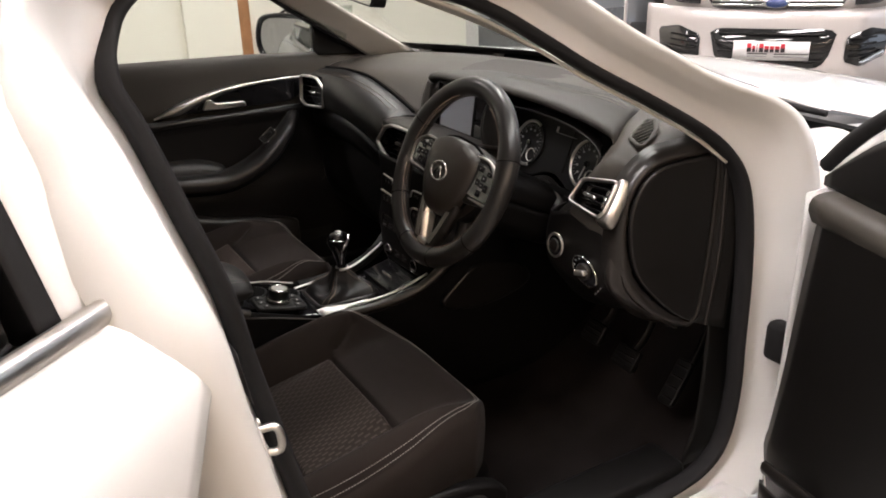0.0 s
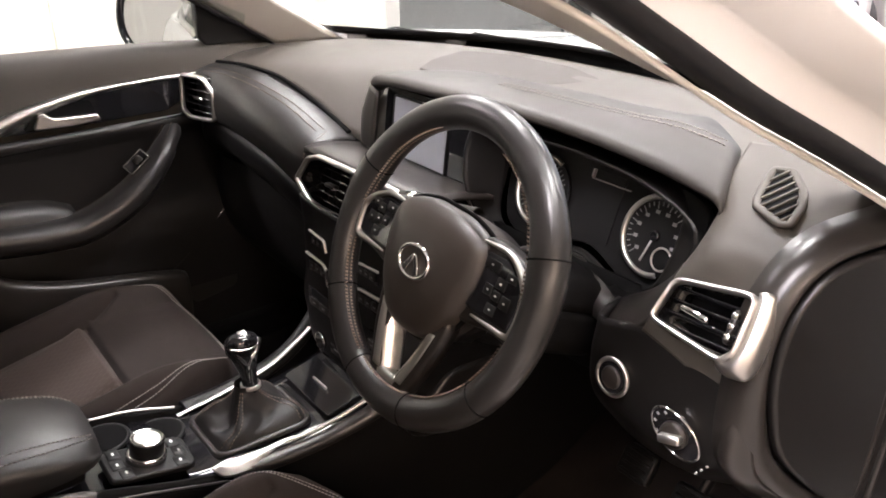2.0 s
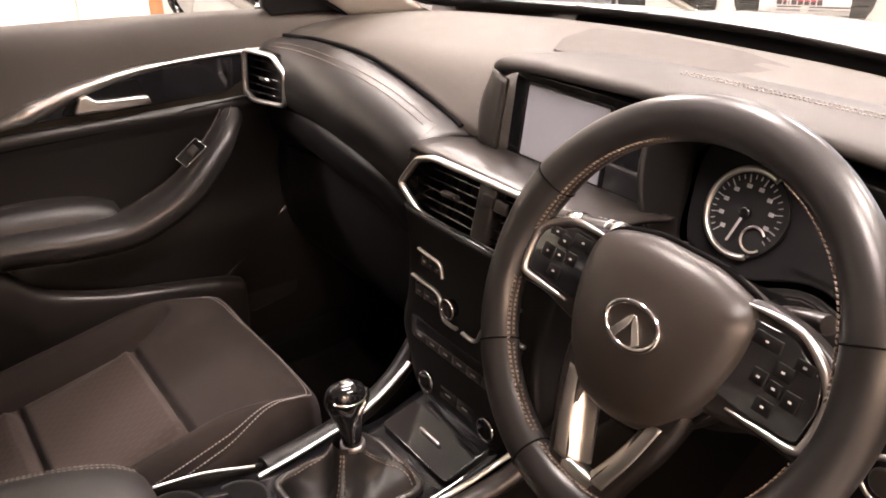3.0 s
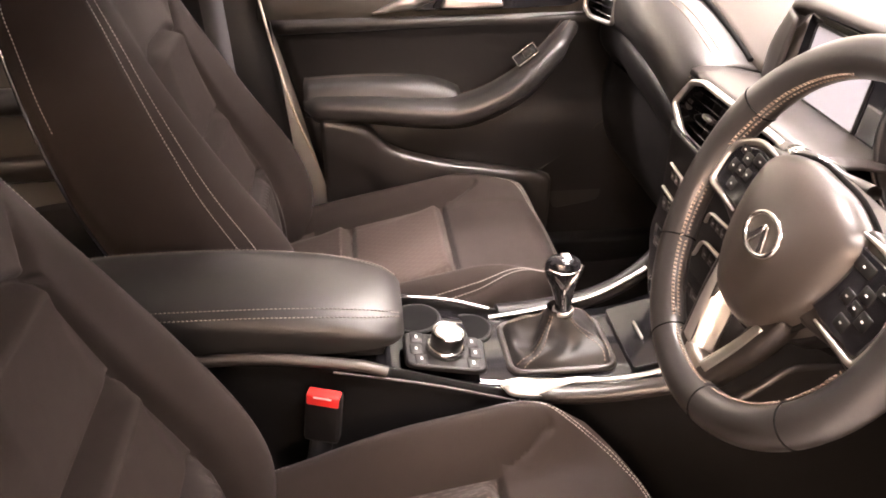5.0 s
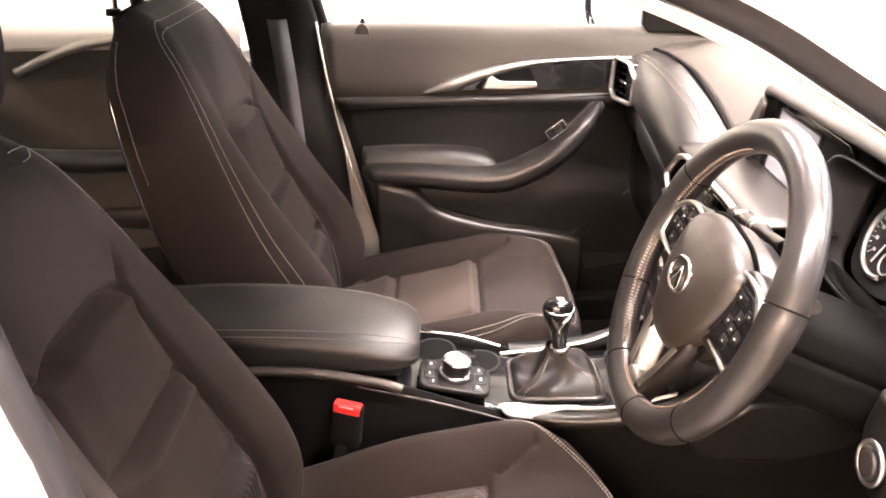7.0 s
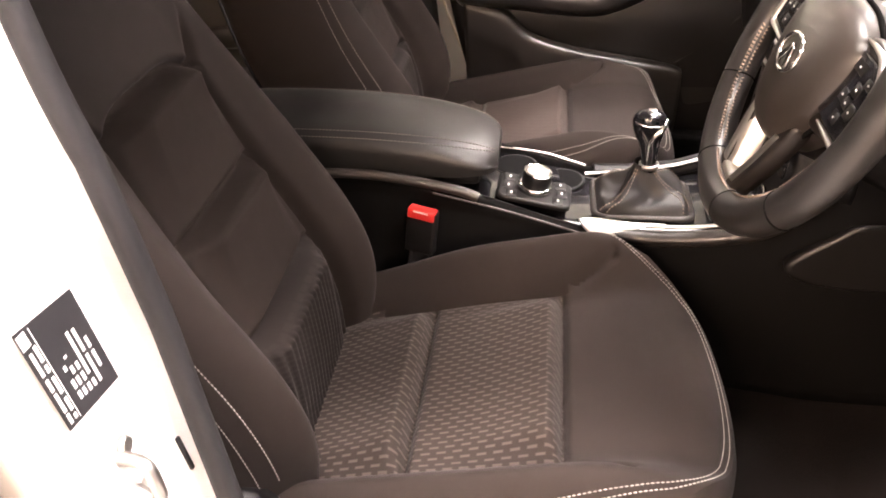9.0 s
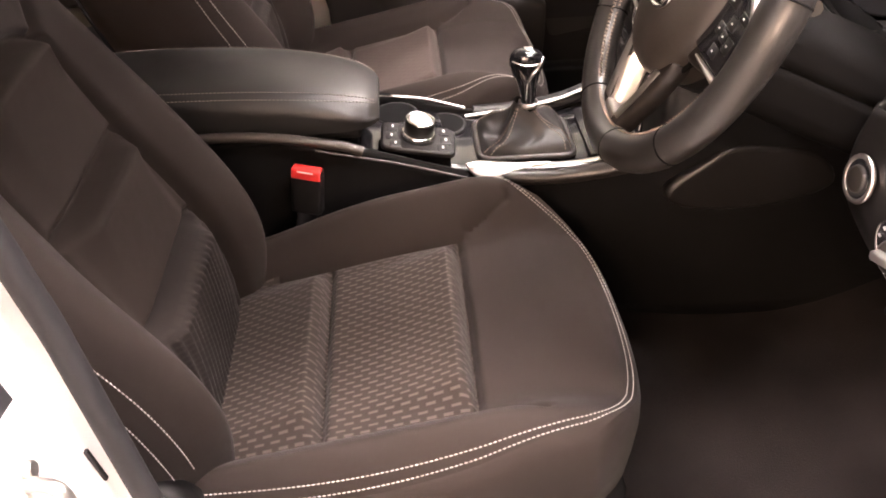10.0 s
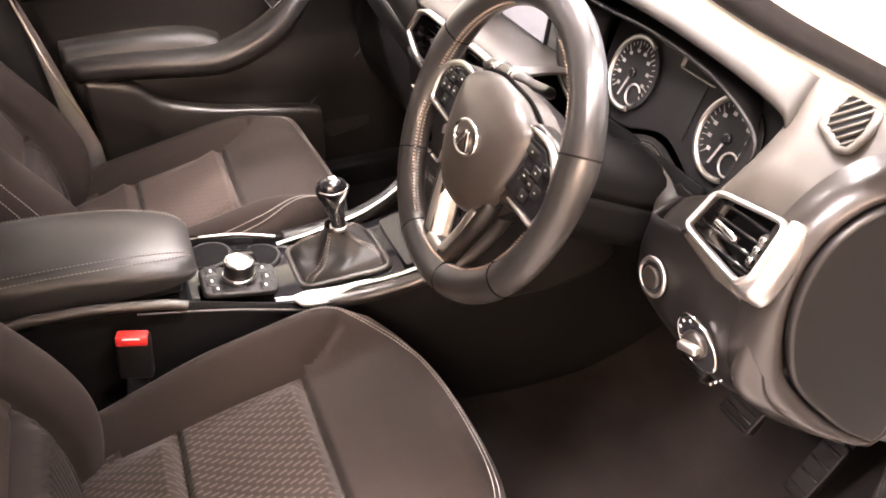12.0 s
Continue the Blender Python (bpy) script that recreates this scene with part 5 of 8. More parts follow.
# centre vents: one wide surround
mc = basis((-0.005, 0.222, 0.890), (1.0, 0.0, 0.015), (0.0, 0.25, 1.0))
vo = poly([(-0.180, -0.020), (-0.150, 0.022), (-0.115, 0.032), (0.115, 0.032), (0.150, 0.022), (0.180, -0.02), (0.140, -0.050), (-0.120, -0.050)])
cvt = vent(vo, mc, 5, -12, tab=False, rim=0.009, label="twin centre air vents in one satin metal surround")
part("divider", box(-0.016, 0.016, -0.048, 0.030, -0.020, 0.002, 0.004, m=mc), M_SATIN, cvt)
for sx in (-0.075, 0.075):
    part("slider", box(sx - 0.015, sx + 0.015, -0.012, -0.004, -0.010, 0.002, 0.003, m=mc), M_SATIN, cvt)
    for i in range(4):
        part("vane", box(-0.0012, 0.0012, -0.044, 0.026, -0.040, -0.026, m=mc @ Matrix.Translation((sx + (i - 1.5) * 0.028, 0, 0))), M_PLASTIC, cvt)
for k, sx in ((0, -0.012), (1, 0.014)):
    part("hazard_switch", box(sx - 0.011, sx + 0.011, -0.004, 0.012, 0.0, 0.006, 0.002, m=mc @ Matrix.Translation((0.02, 0.005, 0))), M_SATIN, cvt)
# shelf under the screen
P = loft([[(x, 0.345, 0.912), (x, 0.285, 0.925), (x, 0.236, 0.925), (x, 0.228, 0.915)] for x in (-0.18, -0.1, 0.1, 0.19)], 14, 12)
part("screen_shelf", thick(sheet(P), 0.006), M_SATIN, dash)

# screen with its housing
ms = basis((0.0, 0.352, 0.962), (1.0, -0.02, 0.0), (0.0, 0.14, 1.0))
sc = part("screen_housing", slab([tuple(p) for p in rounded(0.135, 0.064, 0.012)], 0.012, ms @ Matrix.Translation((0.025, 0, -0.010)), 0.003), M_GLOSS, dash, "glossy black screen housing")
part("display", slab([tuple(p) for p in rounded(0.075, 0.048, 0.003)], 0.003, ms @ Matrix.Translation((-0.003, 0.000, 0.002)), 0.001), M_SCREEN, sc, "blank display with the room's grey reflection painted in")
part("display_edge", ring(rounded(0.077, 0.050, 0.004), 0.004, 0.004, ms @ Matrix.Translation((-0.003, 0, 0.002))), M_PLASTIC, sc)
P = loft([[(-0.175, 0.400, 1.012), (-0.150, 0.352, 1.020), (-0.108, 0.338, 1.014)], [(-0.192, 0.385, 0.97), (-0.158, 0.336, 0.968), (-0.108, 0.330, 0.964)], [(-0.182, 0.36, 0.925), (-0.150, 0.326, 0.920), (-0.108, 0.322, 0.914)]], 12, 14)
part("screen_cheek", thick(sheet(P), 0.006), M_SATIN, dash, "curved cheek beside the screen")

# hood over the screen and the dials, stitched along its lip
HOOD = [(-0.150, 0.352, 1.024), (-0.125, 0.345, 1.034), (-0.06, 0.338, 1.042), (0.08, 0.332, 1.049), (0.18, 0.331, 1.052), (0.28, 0.331, 1.053), (0.38, 0.332, 1.049), (0.475, 0.334, 1.039), (0.530, 0.336, 1.029), (0.560, 0.338, 1.020)]
secs = []
for x, y, z in HOOD:
    k = float(sstep(0.30, 0.56, x))
    e = float(sstep(0.50, 0.56, x))
    r = 1 - 0.55 * float(sstep(-0.06, -0.15, x))
    row = []
    for dy, dz in ((0.21, -0.018), (0.15, -0.004), (0.09, 0.004), (0.045, 0.0065), (0.016, 0.005), (0.005, 0.002), (0.0, -0.005), (0.004, -0.012), (0.022, -0.016), (0.055, -0.020)):
        back = max(0.0, dy - 0.005)
        row.append((x - 0.48 * back * k, y + dy * r, z + dz + 0.26 * min(back, 0.09) * k - 0.010 * e * (dy > 0.1)))
    secs.append(row)
end = [(q[0] + 0.007, q[1] + 0.002, q[2] - 0.014) for q in secs[-1]]
secs += [end, [(q[0] + 0.003, q[1] + 0.004, q[2] - 0.035) for q in end]]
P = loft(secs, 40, 90)
part("hood", thick(sheet(P), 0.004), M_BROW, dash, "stitched leather hood over the dials")
bm = bmesh.new()
for k in (17, 19):
    stitches(P[34:82, k] + np.array([0, 0, 0.0010]), bm=bm)
part("stitching", bm, M_THREAD_DARK, dash, "pale twin stitching")
# driver's corner of the dashboard, with the side demister let into it
P = loft([
    [(0.512, 0.470, 1.044), (0.540, 0.400, 1.031), (0.561, 0.350, 1.003), (0.566, 0.312, 0.972), (0.558, 0.285, 0.938), (0.548, 0.272, 0.90), (0.535, 0.268, 0.868)],
    [(0.600, 0.470, 1.052), (0.605, 0.400, 1.036), (0.605, 0.353, 1.017), (0.603, 0.315, 0.996), (0.598, 0.285, 0.970), (0.590, 0.264, 0.90), (0.580, 0.262, 0.862)],
    [(0.650, 0.470, 1.050), (0.655, 0.400, 1.036), (0.655, 0.345, 1.014), (0.651, 0.310, 0.996), (0.648, 0.286, 0.974), (0.640, 0.260, 0.90), (0.620, 0.262, 0.850)],
    [(0.690, 0.470, 1.030), (0.696, 0.400, 1.022), (0.694, 0.345, 1.006), (0.690, 0.312, 0.990), (0.686, 0.288, 0.970), (0.680, 0.268, 0.90), (0.665, 0.270, 0.840)],
    [(0.716, 0.470, 1.004), (0.714, 0.400, 1.003), (0.706, 0.345, 0.996), (0.698, 0.312, 0.980), (0.692, 0.290, 0.960), (0.688, 0.276, 0.90), (0.684, 0.276, 0.830)]], 70, 60)
inv = np.array(mv.inverted())
C = (P[1:, 1:] + P[:-1, :-1]) / 2
L = C @ inv[:3, :3].T + inv[:3, 3]
vx, vy = L[..., 0], L[..., 1]
hole = (vx > -0.050 + 0.25 * np.maximum(0, vy + 0.02)) & (vx < 0.047) & (vy < 0.036 + 0.1 * (vx - 0.05)) & (vy > -0.018 - 0.165 * (vx + 0.05))
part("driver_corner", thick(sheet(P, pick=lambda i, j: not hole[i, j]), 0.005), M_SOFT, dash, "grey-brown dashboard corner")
nrm = Vector((-0.04, -0.39, 0.92)).normalized()
dm_x = Vector((0.60, 0.80, 0.0))
dm_x = (dm_x - nrm * nrm.dot(dm_x)).normalized()
mdm = basis(tuple(Vector((0.622, 0.366, 1.0245)) + nrm * 0.002), tuple(dm_x), tuple(nrm.cross(dm_x)))
dq = [(x * 0.90, y * 0.92) for x, y in ((0.010, 0.058), (0.028, 0.044), (0.024, 0.0), (0.010, -0.028), (-0.008, -0.047), (-0.017, -0.042), (-0.029, 0.0), (-0.024, 0.014))]
# dark sheet laid on the corner paints the shade of the grille's recess
dm = part("side_demister", slab([tuple(p) for p in poly([(x * 0.92, y * 0.92) for x, y in dq])], 0.0015, mdm, 0), M_DARK, dash, "small slotted demister grille in a grey-brown frame")
part("grille_frame", ring(poly(dq), 0.009, 0.0045, mdm), M_SOFT, dm)
dpoly = poly(dq)
for i in range(7):
    yy = -0.034 + 0.0118 * i
    xs = [a[0] + (b[0] - a[0]) * (yy - a[1]) / (b[1] - a[1]) for a, b in zip(dpoly, dpoly[1:] + dpoly[:1]) if (a[1] - yy) * (b[1] - yy) < 0]
    part("slat", box(min(xs) + 0.002 - sum(xs) / 2, max(xs) - 0.002 - sum(xs) / 2, -0.0014, 0.0014, 0.001, 0.0045, 0.0006, seg=1, m=mdm @ Matrix.Translation((sum(xs) / 2, yy, 0)) @ Matrix.Rotation(radians(14), 4, "Z")), M_SOFT, dm)
# end panel facing the open door: a slanting removable cover in a broad band
END_A = radians(15.5)
me1 = basis((0.691, 0.275, 0.0), (math.sin(END_A), math.cos(END_A), 0), (0, 0, 1))
cov = [(0.000, 0.854), (-0.001, 0.915), (0.016, 0.962), (0.052, 0.992), (0.117, 1.002), (0.155, 1.000), (0.160, 0.940), (0.158, 0.82), (0.146, 0.692), (0.115, 0.694), (0.072, 0.728), (0.022, 0.785)]
part("end_cover", slab([tuple(p) for p in cr(cov, 72, True)], 0.010, me1, 0.005, 3), M_TRIM, dash, "black removable dashboard end cover")
rows = []
co = cr(cov, 72, True)
cc = co.mean(0)
tt = np.roll(co, -1, 0) - np.roll(co, 1, 0)
nn = np.stack([tt[:, 1], -tt[:, 0]], 1) / np.linalg.norm(tt, axis=1)[:, None]
nn = nn if ((co - cc) * nn).sum() > 0 else -nn
low = sstep(0.90, 0.78, co[:, 1]) * sstep(0.13, 0.06, co[:, 0])
for o, h in ((0.001, -0.010), (0.003, 0.003), (0.008, 0.006), (0.013, 0.004), (0.020, -0.006), (0.030, -0.030)):
    q = co + nn * (o * (1 + 0.7 * low))[:, None]
    rows.append([tuple(me1 @ Vector((a, b, h))) for a, b in q])
part("end_band", thick(sheet(np.array(rows), wrap_u=True), 0.003), M_SATIN, dash, "satin black band round the end cover")
P = loft([[(0.728, 0.440, 1.000), (0.740, 0.455, 1.002), (0.756, 0.480, 1.0)], [(0.732, 0.438, 0.82), (0.745, 0.455, 0.82), (0.758, 0.485, 0.82)], [(0.724, 0.418, 0.672), (0.740, 0.445, 0.665), (0.756, 0.480, 0.655)]], 8, 16)
part("kick_strip", thick(sheet(P), 0.008), M_TRIM, dash)
part("kick_bead", tube(cr([(0.741, 0.452, 1.000), (0.746, 0.452, 0.82), (0.741, 0.442, 0.668)], 20), 0.004, 8), M_SATIN, dash)

# instrument binnacle
mb = basis((0.362, 0.375, 0.932), (1.0, -0.04, 0.0), (0.0, 0.38, 1.0))
ib = part("instrument_panel", slab([tuple(p) for p in cr([(-0.185, 0.05), (-0.15, 0.068), (0, 0.072), (0.14, 0.062), (0.165, 0.03), (0.15, -0.055), (0.09, -0.074), (0.0, -0.045), (-0.09, -0.07), (-0.165, -0.055)], 60, True)], 0.006, mb @ Matrix.Translation((0, 0, -0.008)), 0.002), M_DIAL, dash, "dark instrument panel with two round dials")
for cx_ in (-0.103, 0.105):
    md = mb @ Matrix.Translation((cx_, 0.0, 0.0))
    dl = part("dial", disc(0.050, 0.004, md, 0.001, 48), M_DIAL, ib, "round dial with pale ticks")
    part("bezel", sweep([tuple(md @ Vector((0.049 * math.cos(a), 0.049 * math.sin(a), 0.005))) for a in np.linspace(radians(62), radians(292), 44)], circ(0.0036, 8), False, tuple(md.to_3x3() @ Vector((0, 0, 1)))), M_SATCHROME, dl, "bright open dial ring")
    for i in range(27):
        a = radians(225 - 10 * i)
        L = 0.009 if i % 3 == 0 else 0.005
        part("tick", box(0.043 - L, 0.043, -0.0005, 0.0005, 0.0042, 0.0050, m=md @ Matrix.Rotation(a, 4, "Z")), M_TICK, dl)
        if i % 3 == 0:
            part("numeral", box(-0.003, 0.003, -0.0022, 0.0022, 0.0042, 0.0048, m=md @ Matrix.Translation((0.030 * math.cos(a), 0.030 * math.sin(a), 0))), M_TICK, dl)
    part("needle", box(-0.006, 0.036, -0.0012, 0.0012, 0.0062, 0.0078, m=md @ Matrix.Rotation(radians(256), 4, "Z")), M_TICK, dl)
    part("hub", disc(0.007, 0.009, md, 0.002, 20), M_GLOSS, dl)
    ms2 = md @ Matrix.Translation((0.020, -0.024, 0))
    part("small_ring", sweep([tuple(ms2 @ Vector((0.014 * math.cos(a), 0.014 * math.sin(a), 0.0062))) for a in np.linspace(0.6, 5.6, 30)], circ(0.0014, 6), False, tuple(md.to_3x3() @ Vector((0, 0, 1)))), M_SATCHROME, dl)
part("trip_display", slab([tuple(p) for p in rounded(0.034, 0.045, 0.004)], 0.002, mb @ Matrix.Translation((0.0, 0.008, -0.001)), 0), M_DIAL, ib, "black trip display")
part("display_line", box(-0.020, 0.045, 0.040, 0.0412, 0.0, 0.006, m=mb), M_TICK, ib)
part("display_mark", box(-0.022, -0.0195, 0.042, 0.053, 0.0, 0.006, m=mb), M_TICK, ib)
# cowl walls round the binnacle: from the eyebrow to the dials and down to the column
ins = [(-0.185, 0.058), (-0.10, 0.080), (0.0, 0.084), (0.10, 0.072), (0.144, 0.046), (0.150, 0.0), (0.138, -0.056), (0.09, -0.078), (0.0, -0.052), (-0.09, -0.080), (-0.168, -0.062), (-0.185, 0.0)]
outs = [(0.155, 0.335, 1.012), (0.25, 0.345, 1.018), (0.362, 0.345, 1.018), (0.47, 0.335, 1.010), (0.555, 0.320, 0.985), (0.555, 0.310, 0.940), (0.508, 0.324, 0.890), (0.440, 0.338, 0.849), (0.362, 0.344, 0.878), (0.285, 0.338, 0.851), (0.195, 0.325, 0.870), (0.160, 0.31, 0.94)]
a = cr([tuple(mb @ Vector((x, y, 0.018 if x > 0.12 else 0.004))) for x, y in ins], 72, True)
c = cr(outs, 72, True)
mid = (a + c) / 2 + np.array([0, 0.0, -0.004])
part("binnacle_cowl", thick(sheet(np.array([a, a * 0.75 + mid * 0.25, mid, c * 0.8 + mid * 0.2, c]), wrap_u=True), 0.004), M_PLASTIC, dash, "satin black binnacle cowl")
part("cowl_edge", tube([tuple(q + np.array([0, -0.002, 0])) for q in c[34:66]], 0.0022, 6), M_SATIN, dash, "thin shining lower edge of the cowl")

P = loft([[(0.398, 0.346, 0.866), (0.404, 0.325, 0.845), (0.420, 0.318, 0.822)], [(0.440, 0.337, 0.846), (0.446, 0.315, 0.838), (0.456, 0.303, 0.826)], [(0.475, 0.331, 0.867), (0.482, 0.305, 0.858), (0.490, 0.282, 0.845)], [(0.510, 0.322, 0.891), (0.520, 0.296, 0.884), (0.532, 0.271, 0.868)], [(0.540, 0.314, 0.922), (0.550, 0.294, 0.917), (0.556, 0.276, 0.905)], [(0.556, 0.309, 0.945), (0.562, 0.296, 0.942), (0.566, 0.288, 0.940)]], 16, 40)
part("cowl_apron", thick(sheet(P), 0.004), M_SATIN, dash, "brown-black panel under the dials")

# lower driver's panel with the start button and the lamp switch
P = loft([
    [(0.448, 0.330, 0.856), (0.446, 0.325, 0.80), (0.446, 0.335, 0.74), (0.448, 0.38, 0.66)],
    [(0.456, 0.290, 0.853), (0.454, 0.282, 0.80), (0.454, 0.292, 0.74), (0.456, 0.35, 0.66)],
    [(0.47, 0.278, 0.852), (0.47, 0.270, 0.80), (0.47, 0.280, 0.74), (0.47, 0.34, 0.66)],
    [(0.54, 0.268, 0.872), (0.54, 0.262, 0.80), (0.54, 0.268, 0.74), (0.54, 0.32, 0.67)],
    [(0.62, 0.262, 0.868), (0.62, 0.257, 0.80), (0.62, 0.265, 0.74), (0.62, 0.31, 0.69)],
    [(0.665, 0.272, 0.85), (0.665, 0.264, 0.80), (0.665, 0.280, 0.745), (0.665, 0.33, 0.70)]], 24, 40)
# near-black sheet standing for the shade behind the steering column
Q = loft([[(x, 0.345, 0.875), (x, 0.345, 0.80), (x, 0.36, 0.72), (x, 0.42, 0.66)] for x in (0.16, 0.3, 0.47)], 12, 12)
part("column_recess_shade", thick(sheet(Q), 0.006), M_DARK, dash)
part("knee_panel", thick(sheet(P), 0.006), M_TRIM, dash, "black panel below the wheel")
P = loft([[(0.655, 0.264, 0.862), (0.672, 0.262, 0.860), (0.688, 0.272, 0.856)], [(0.652, 0.258, 0.81), (0.672, 0.250, 0.808), (0.690, 0.266, 0.80)], [(0.650, 0.264, 0.765), (0.674, 0.256, 0.76), (0.696, 0.284, 0.748)], [(0.650, 0.310, 0.715), (0.680, 0.310, 0.708), (0.708, 0.338, 0.70)], [(0.668, 0.385, 0.668), (0.690, 0.385, 0.66), (0.715, 0.395, 0.66)]], 14, 30)
part("knee_corner", thick(sheet(P), 0.006), M_SATIN, dash, "rounded panel under the air vent")
mst = basis((0.508, 0.262, 0.795), (1.0, 0.0, 0.12), (-0.1, 0.12, 1.0))
sb = part("start_button", disc(0.021, 0.006, mst, 0.002), M_GLOSS, dash, "black round start button")
part("button_ring", sweep([tuple(mst @ Vector((0.0225 * math.cos(a), 0.0225 * math.sin(a), 0.004))) for a in np.linspace(0, 2 * math.pi, 40, endpoint=False)], circ(0.0030, 8), True, (0, -1, 0.1)), M_SATCHROME, sb, "satin metal ring")
part("cap", disc(0.0145, 0.009, mst, 0.003), M_SATIN, sb)
mlt = basis((0.608, 0.252, 0.777), (0.60, 0.10, 0.79), (-0.79, -0.10, 0.60))
lo = [(0.0215 * math.cos(a), 0.034 * math.sin(a)) for a in np.linspace(0, 2 * math.pi, 40, endpoint=False)]
ls = part("lamp_switch", slab(lo, 0.004, mlt, 0.001), M_GLOSS, dash, "oval headlamp switch with a metal rim")
part("switch_rim", ring(lo, 0.0035, 0.0045, mlt), M_CHROME, ls)
part("knob", disc(0.0165, 0.012, mlt, 0.004), M_SATIN, ls)
part("grip", box(-0.013, 0.014, -0.0050, 0.0050, 0.008, 0.021, 0.003, m=mlt @ Matrix.Rotation(radians(-38), 4, "Z")), M_SATCHROME, ls)
for i in range(3):
    part("mark", box(0.006 - 0.009 * i, 0.009 - 0.009 * i, -0.047, -0.0445, 0.002, 0.0032, m=mlt), M_TICK, ls)
for i in range(5):
    a = radians(60 + 30 * i)
    part("symbol", box(-0.0012, 0.0012, -0.0018, 0.0018, 0.0040, 0.0046, m=mlt @ Matrix.Translation((0.0185 * math.cos(a), 0.028 * math.sin(a), 0))), M_TICK, ls)

# centre stack
mk = basis((0.002, 0.190, 0.735), (1.0, 0.0, 0.0), (0.0, 0.07, 1.0))
P = loft([[(-0.165, 0.27, 0.858), (-0.150, 0.215, 0.855), (-0.132, 0.201, 0.852), (0.0, 0.197, 0.852), (0.132, 0.201, 0.852), (0.150, 0.215, 0.855), (0.165, 0.27, 0.858)],
          [(-0.145, 0.27, 0.74), (-0.130, 0.205, 0.74), (-0.114, 0.193, 0.74), (0.0, 0.190, 0.74), (0.114, 0.193, 0.74), (0.130, 0.205, 0.74), (0.145, 0.27, 0.74)],
          [(-0.150, 0.27, 0.66), (-0.138, 0.203, 0.66), (-0.122, 0.188, 0.66), (0.0, 0.185, 0.66), (0.122, 0.188, 0.66), (0.138, 0.203, 0.66), (0.150, 0.27, 0.66)],
          [(-0.115, 0.27, 0.60), (-0.105, 0.197, 0.60), (-0.092, 0.182, 0.60), (0.0, 0.180, 0.60), (0.092, 0.182, 0.60), (0.105, 0.197, 0.60), (0.115, 0.27, 0.60)],
          [(-0.100, 0.30, 0.54), (-0.096, 0.215, 0.555), (-0.088, 0.195, 0.555), (0.0, 0.193, 0.555), (0.088, 0.195, 0.555), (0.096, 0.215, 0.555), (0.100, 0.30, 0.54)]], 60, 40)
cs = part("stack_panel", thick(sheet(P), 0.006), M_PLASTIC, dash, "black centre stack with glossy control rows and bright strips")
part("slot_panel", slab([tuple(p) for p in poly([(-0.098, 0.098), (-0.110, 0.118), (0.110, 0.118), (0.098, 0.098)])], 0.006, mk @ Matrix.Translation((0, 0, -0.001)), 0.002), M_GLOSS, cs)
part("disc_slot", box(-0.062, 0.062, 0.086, 0.090, -0.002, 0.003, 0.001, m=mk), M_DARK, cs)
part("eject_key", box(-0.092, -0.076, 0.083, 0.092, -0.002, 0.0045, 0.0015, m=mk), M_SATIN, cs)


def keys(name, outline, n, v0, v1, u0, u1):
    """A glossy row cut into keys with pale marks."""
    row = part(name, slab([tuple(q) for q in poly(outline)], 0.007, mk @ Matrix.Translation((0, 0, -0.002)), 0.002), M_GLOSS, cs)
    w = (u1 - u0) / n
    for i in range(n):
        part("key", box(u0 + w * i + 0.0007, u0 + w * (i + 1) - 0.0007, v0, v1, 0.004, 0.0075, 0.0012, m=mk), M_SATIN, row)
        c = u0 + w * (i + 0.5)
        part("symbol", box(c - w * 0.16, c + w * 0.16, (v0 + v1) / 2 - 0.0011, (v0 + v1) / 2 + 0.0011, 0.0075, 0.0079, m=mk), M_TICK, row)


for sx in (-1, 1):
    a, b = sorted((sx * 0.098, sx * 0.052))
    keys("radio_keys", [(sx * 0.103, 0.064), (sx * 0.050, 0.064), (sx * 0.047, 0.046), (sx * 0.106, 0.042)][:: sx], 3, 0.048, 0.060, a, b)
    a, b = sorted((sx * 0.108, sx * 0.050))
    keys("tuner_keys", [(sx * 0.113, 0.020), (sx * 0.046, 0.018), (sx * 0.040, -0.004), (sx * 0.112, -0.008)][:: sx], 3, -0.001, 0.014, a, b)
    part("key_strip", sweep([tuple(mk @ Vector(q)) for q in cr([(sx * 0.106, 0.068, 0.006), (sx * 0.080, 0.067, 0.008), (sx * 0.056, 0.066, 0.009), (sx * 0.048, 0.061, 0.010), (sx * 0.044, 0.048, 0.010)], 24)], circ(0.0021, 8, 0.0030), up=(0, -1, 0)), M_SATCHROME, cs, "bright trim strip")
    part("key_strip", sweep([tuple(mk @ Vector(q)) for q in cr([(sx * 0.118, 0.024, 0.006), (sx * 0.085, 0.024, 0.008), (sx * 0.058, 0.023, 0.009), (sx * 0.046, 0.016, 0.010), (sx * 0.036, -0.006, 0.011), (sx * 0.022, -0.010, 0.011), (sx * 0.006, -0.009, 0.011)], 36)], circ(0.0024, 8, 0.0034), up=(0, -1, 0)), M_SATCHROME, cs, "bright trim strip hooked round the knob")
    kn = part("volume_knob", disc(0.0125, 0.016, mk @ Matrix.Translation((sx * 0.010 - 0.012, 0.014, 0.002)), 0.003), M_GLOSS, cs) if sx < 0 else None
    if kn:
        part("knob_ring", sweep([tuple(mk @ Vector((-0.022 + 0.0125 * math.cos(a), 0.014 + 0.0125 * math.sin(a), 0.0165))) for a in np.linspace(0, 2 * math.pi, 32, endpoint=False)], circ(0.0020, 8), True, (0, -1, 0)), M_CHROME, kn, "chrome knob ring")
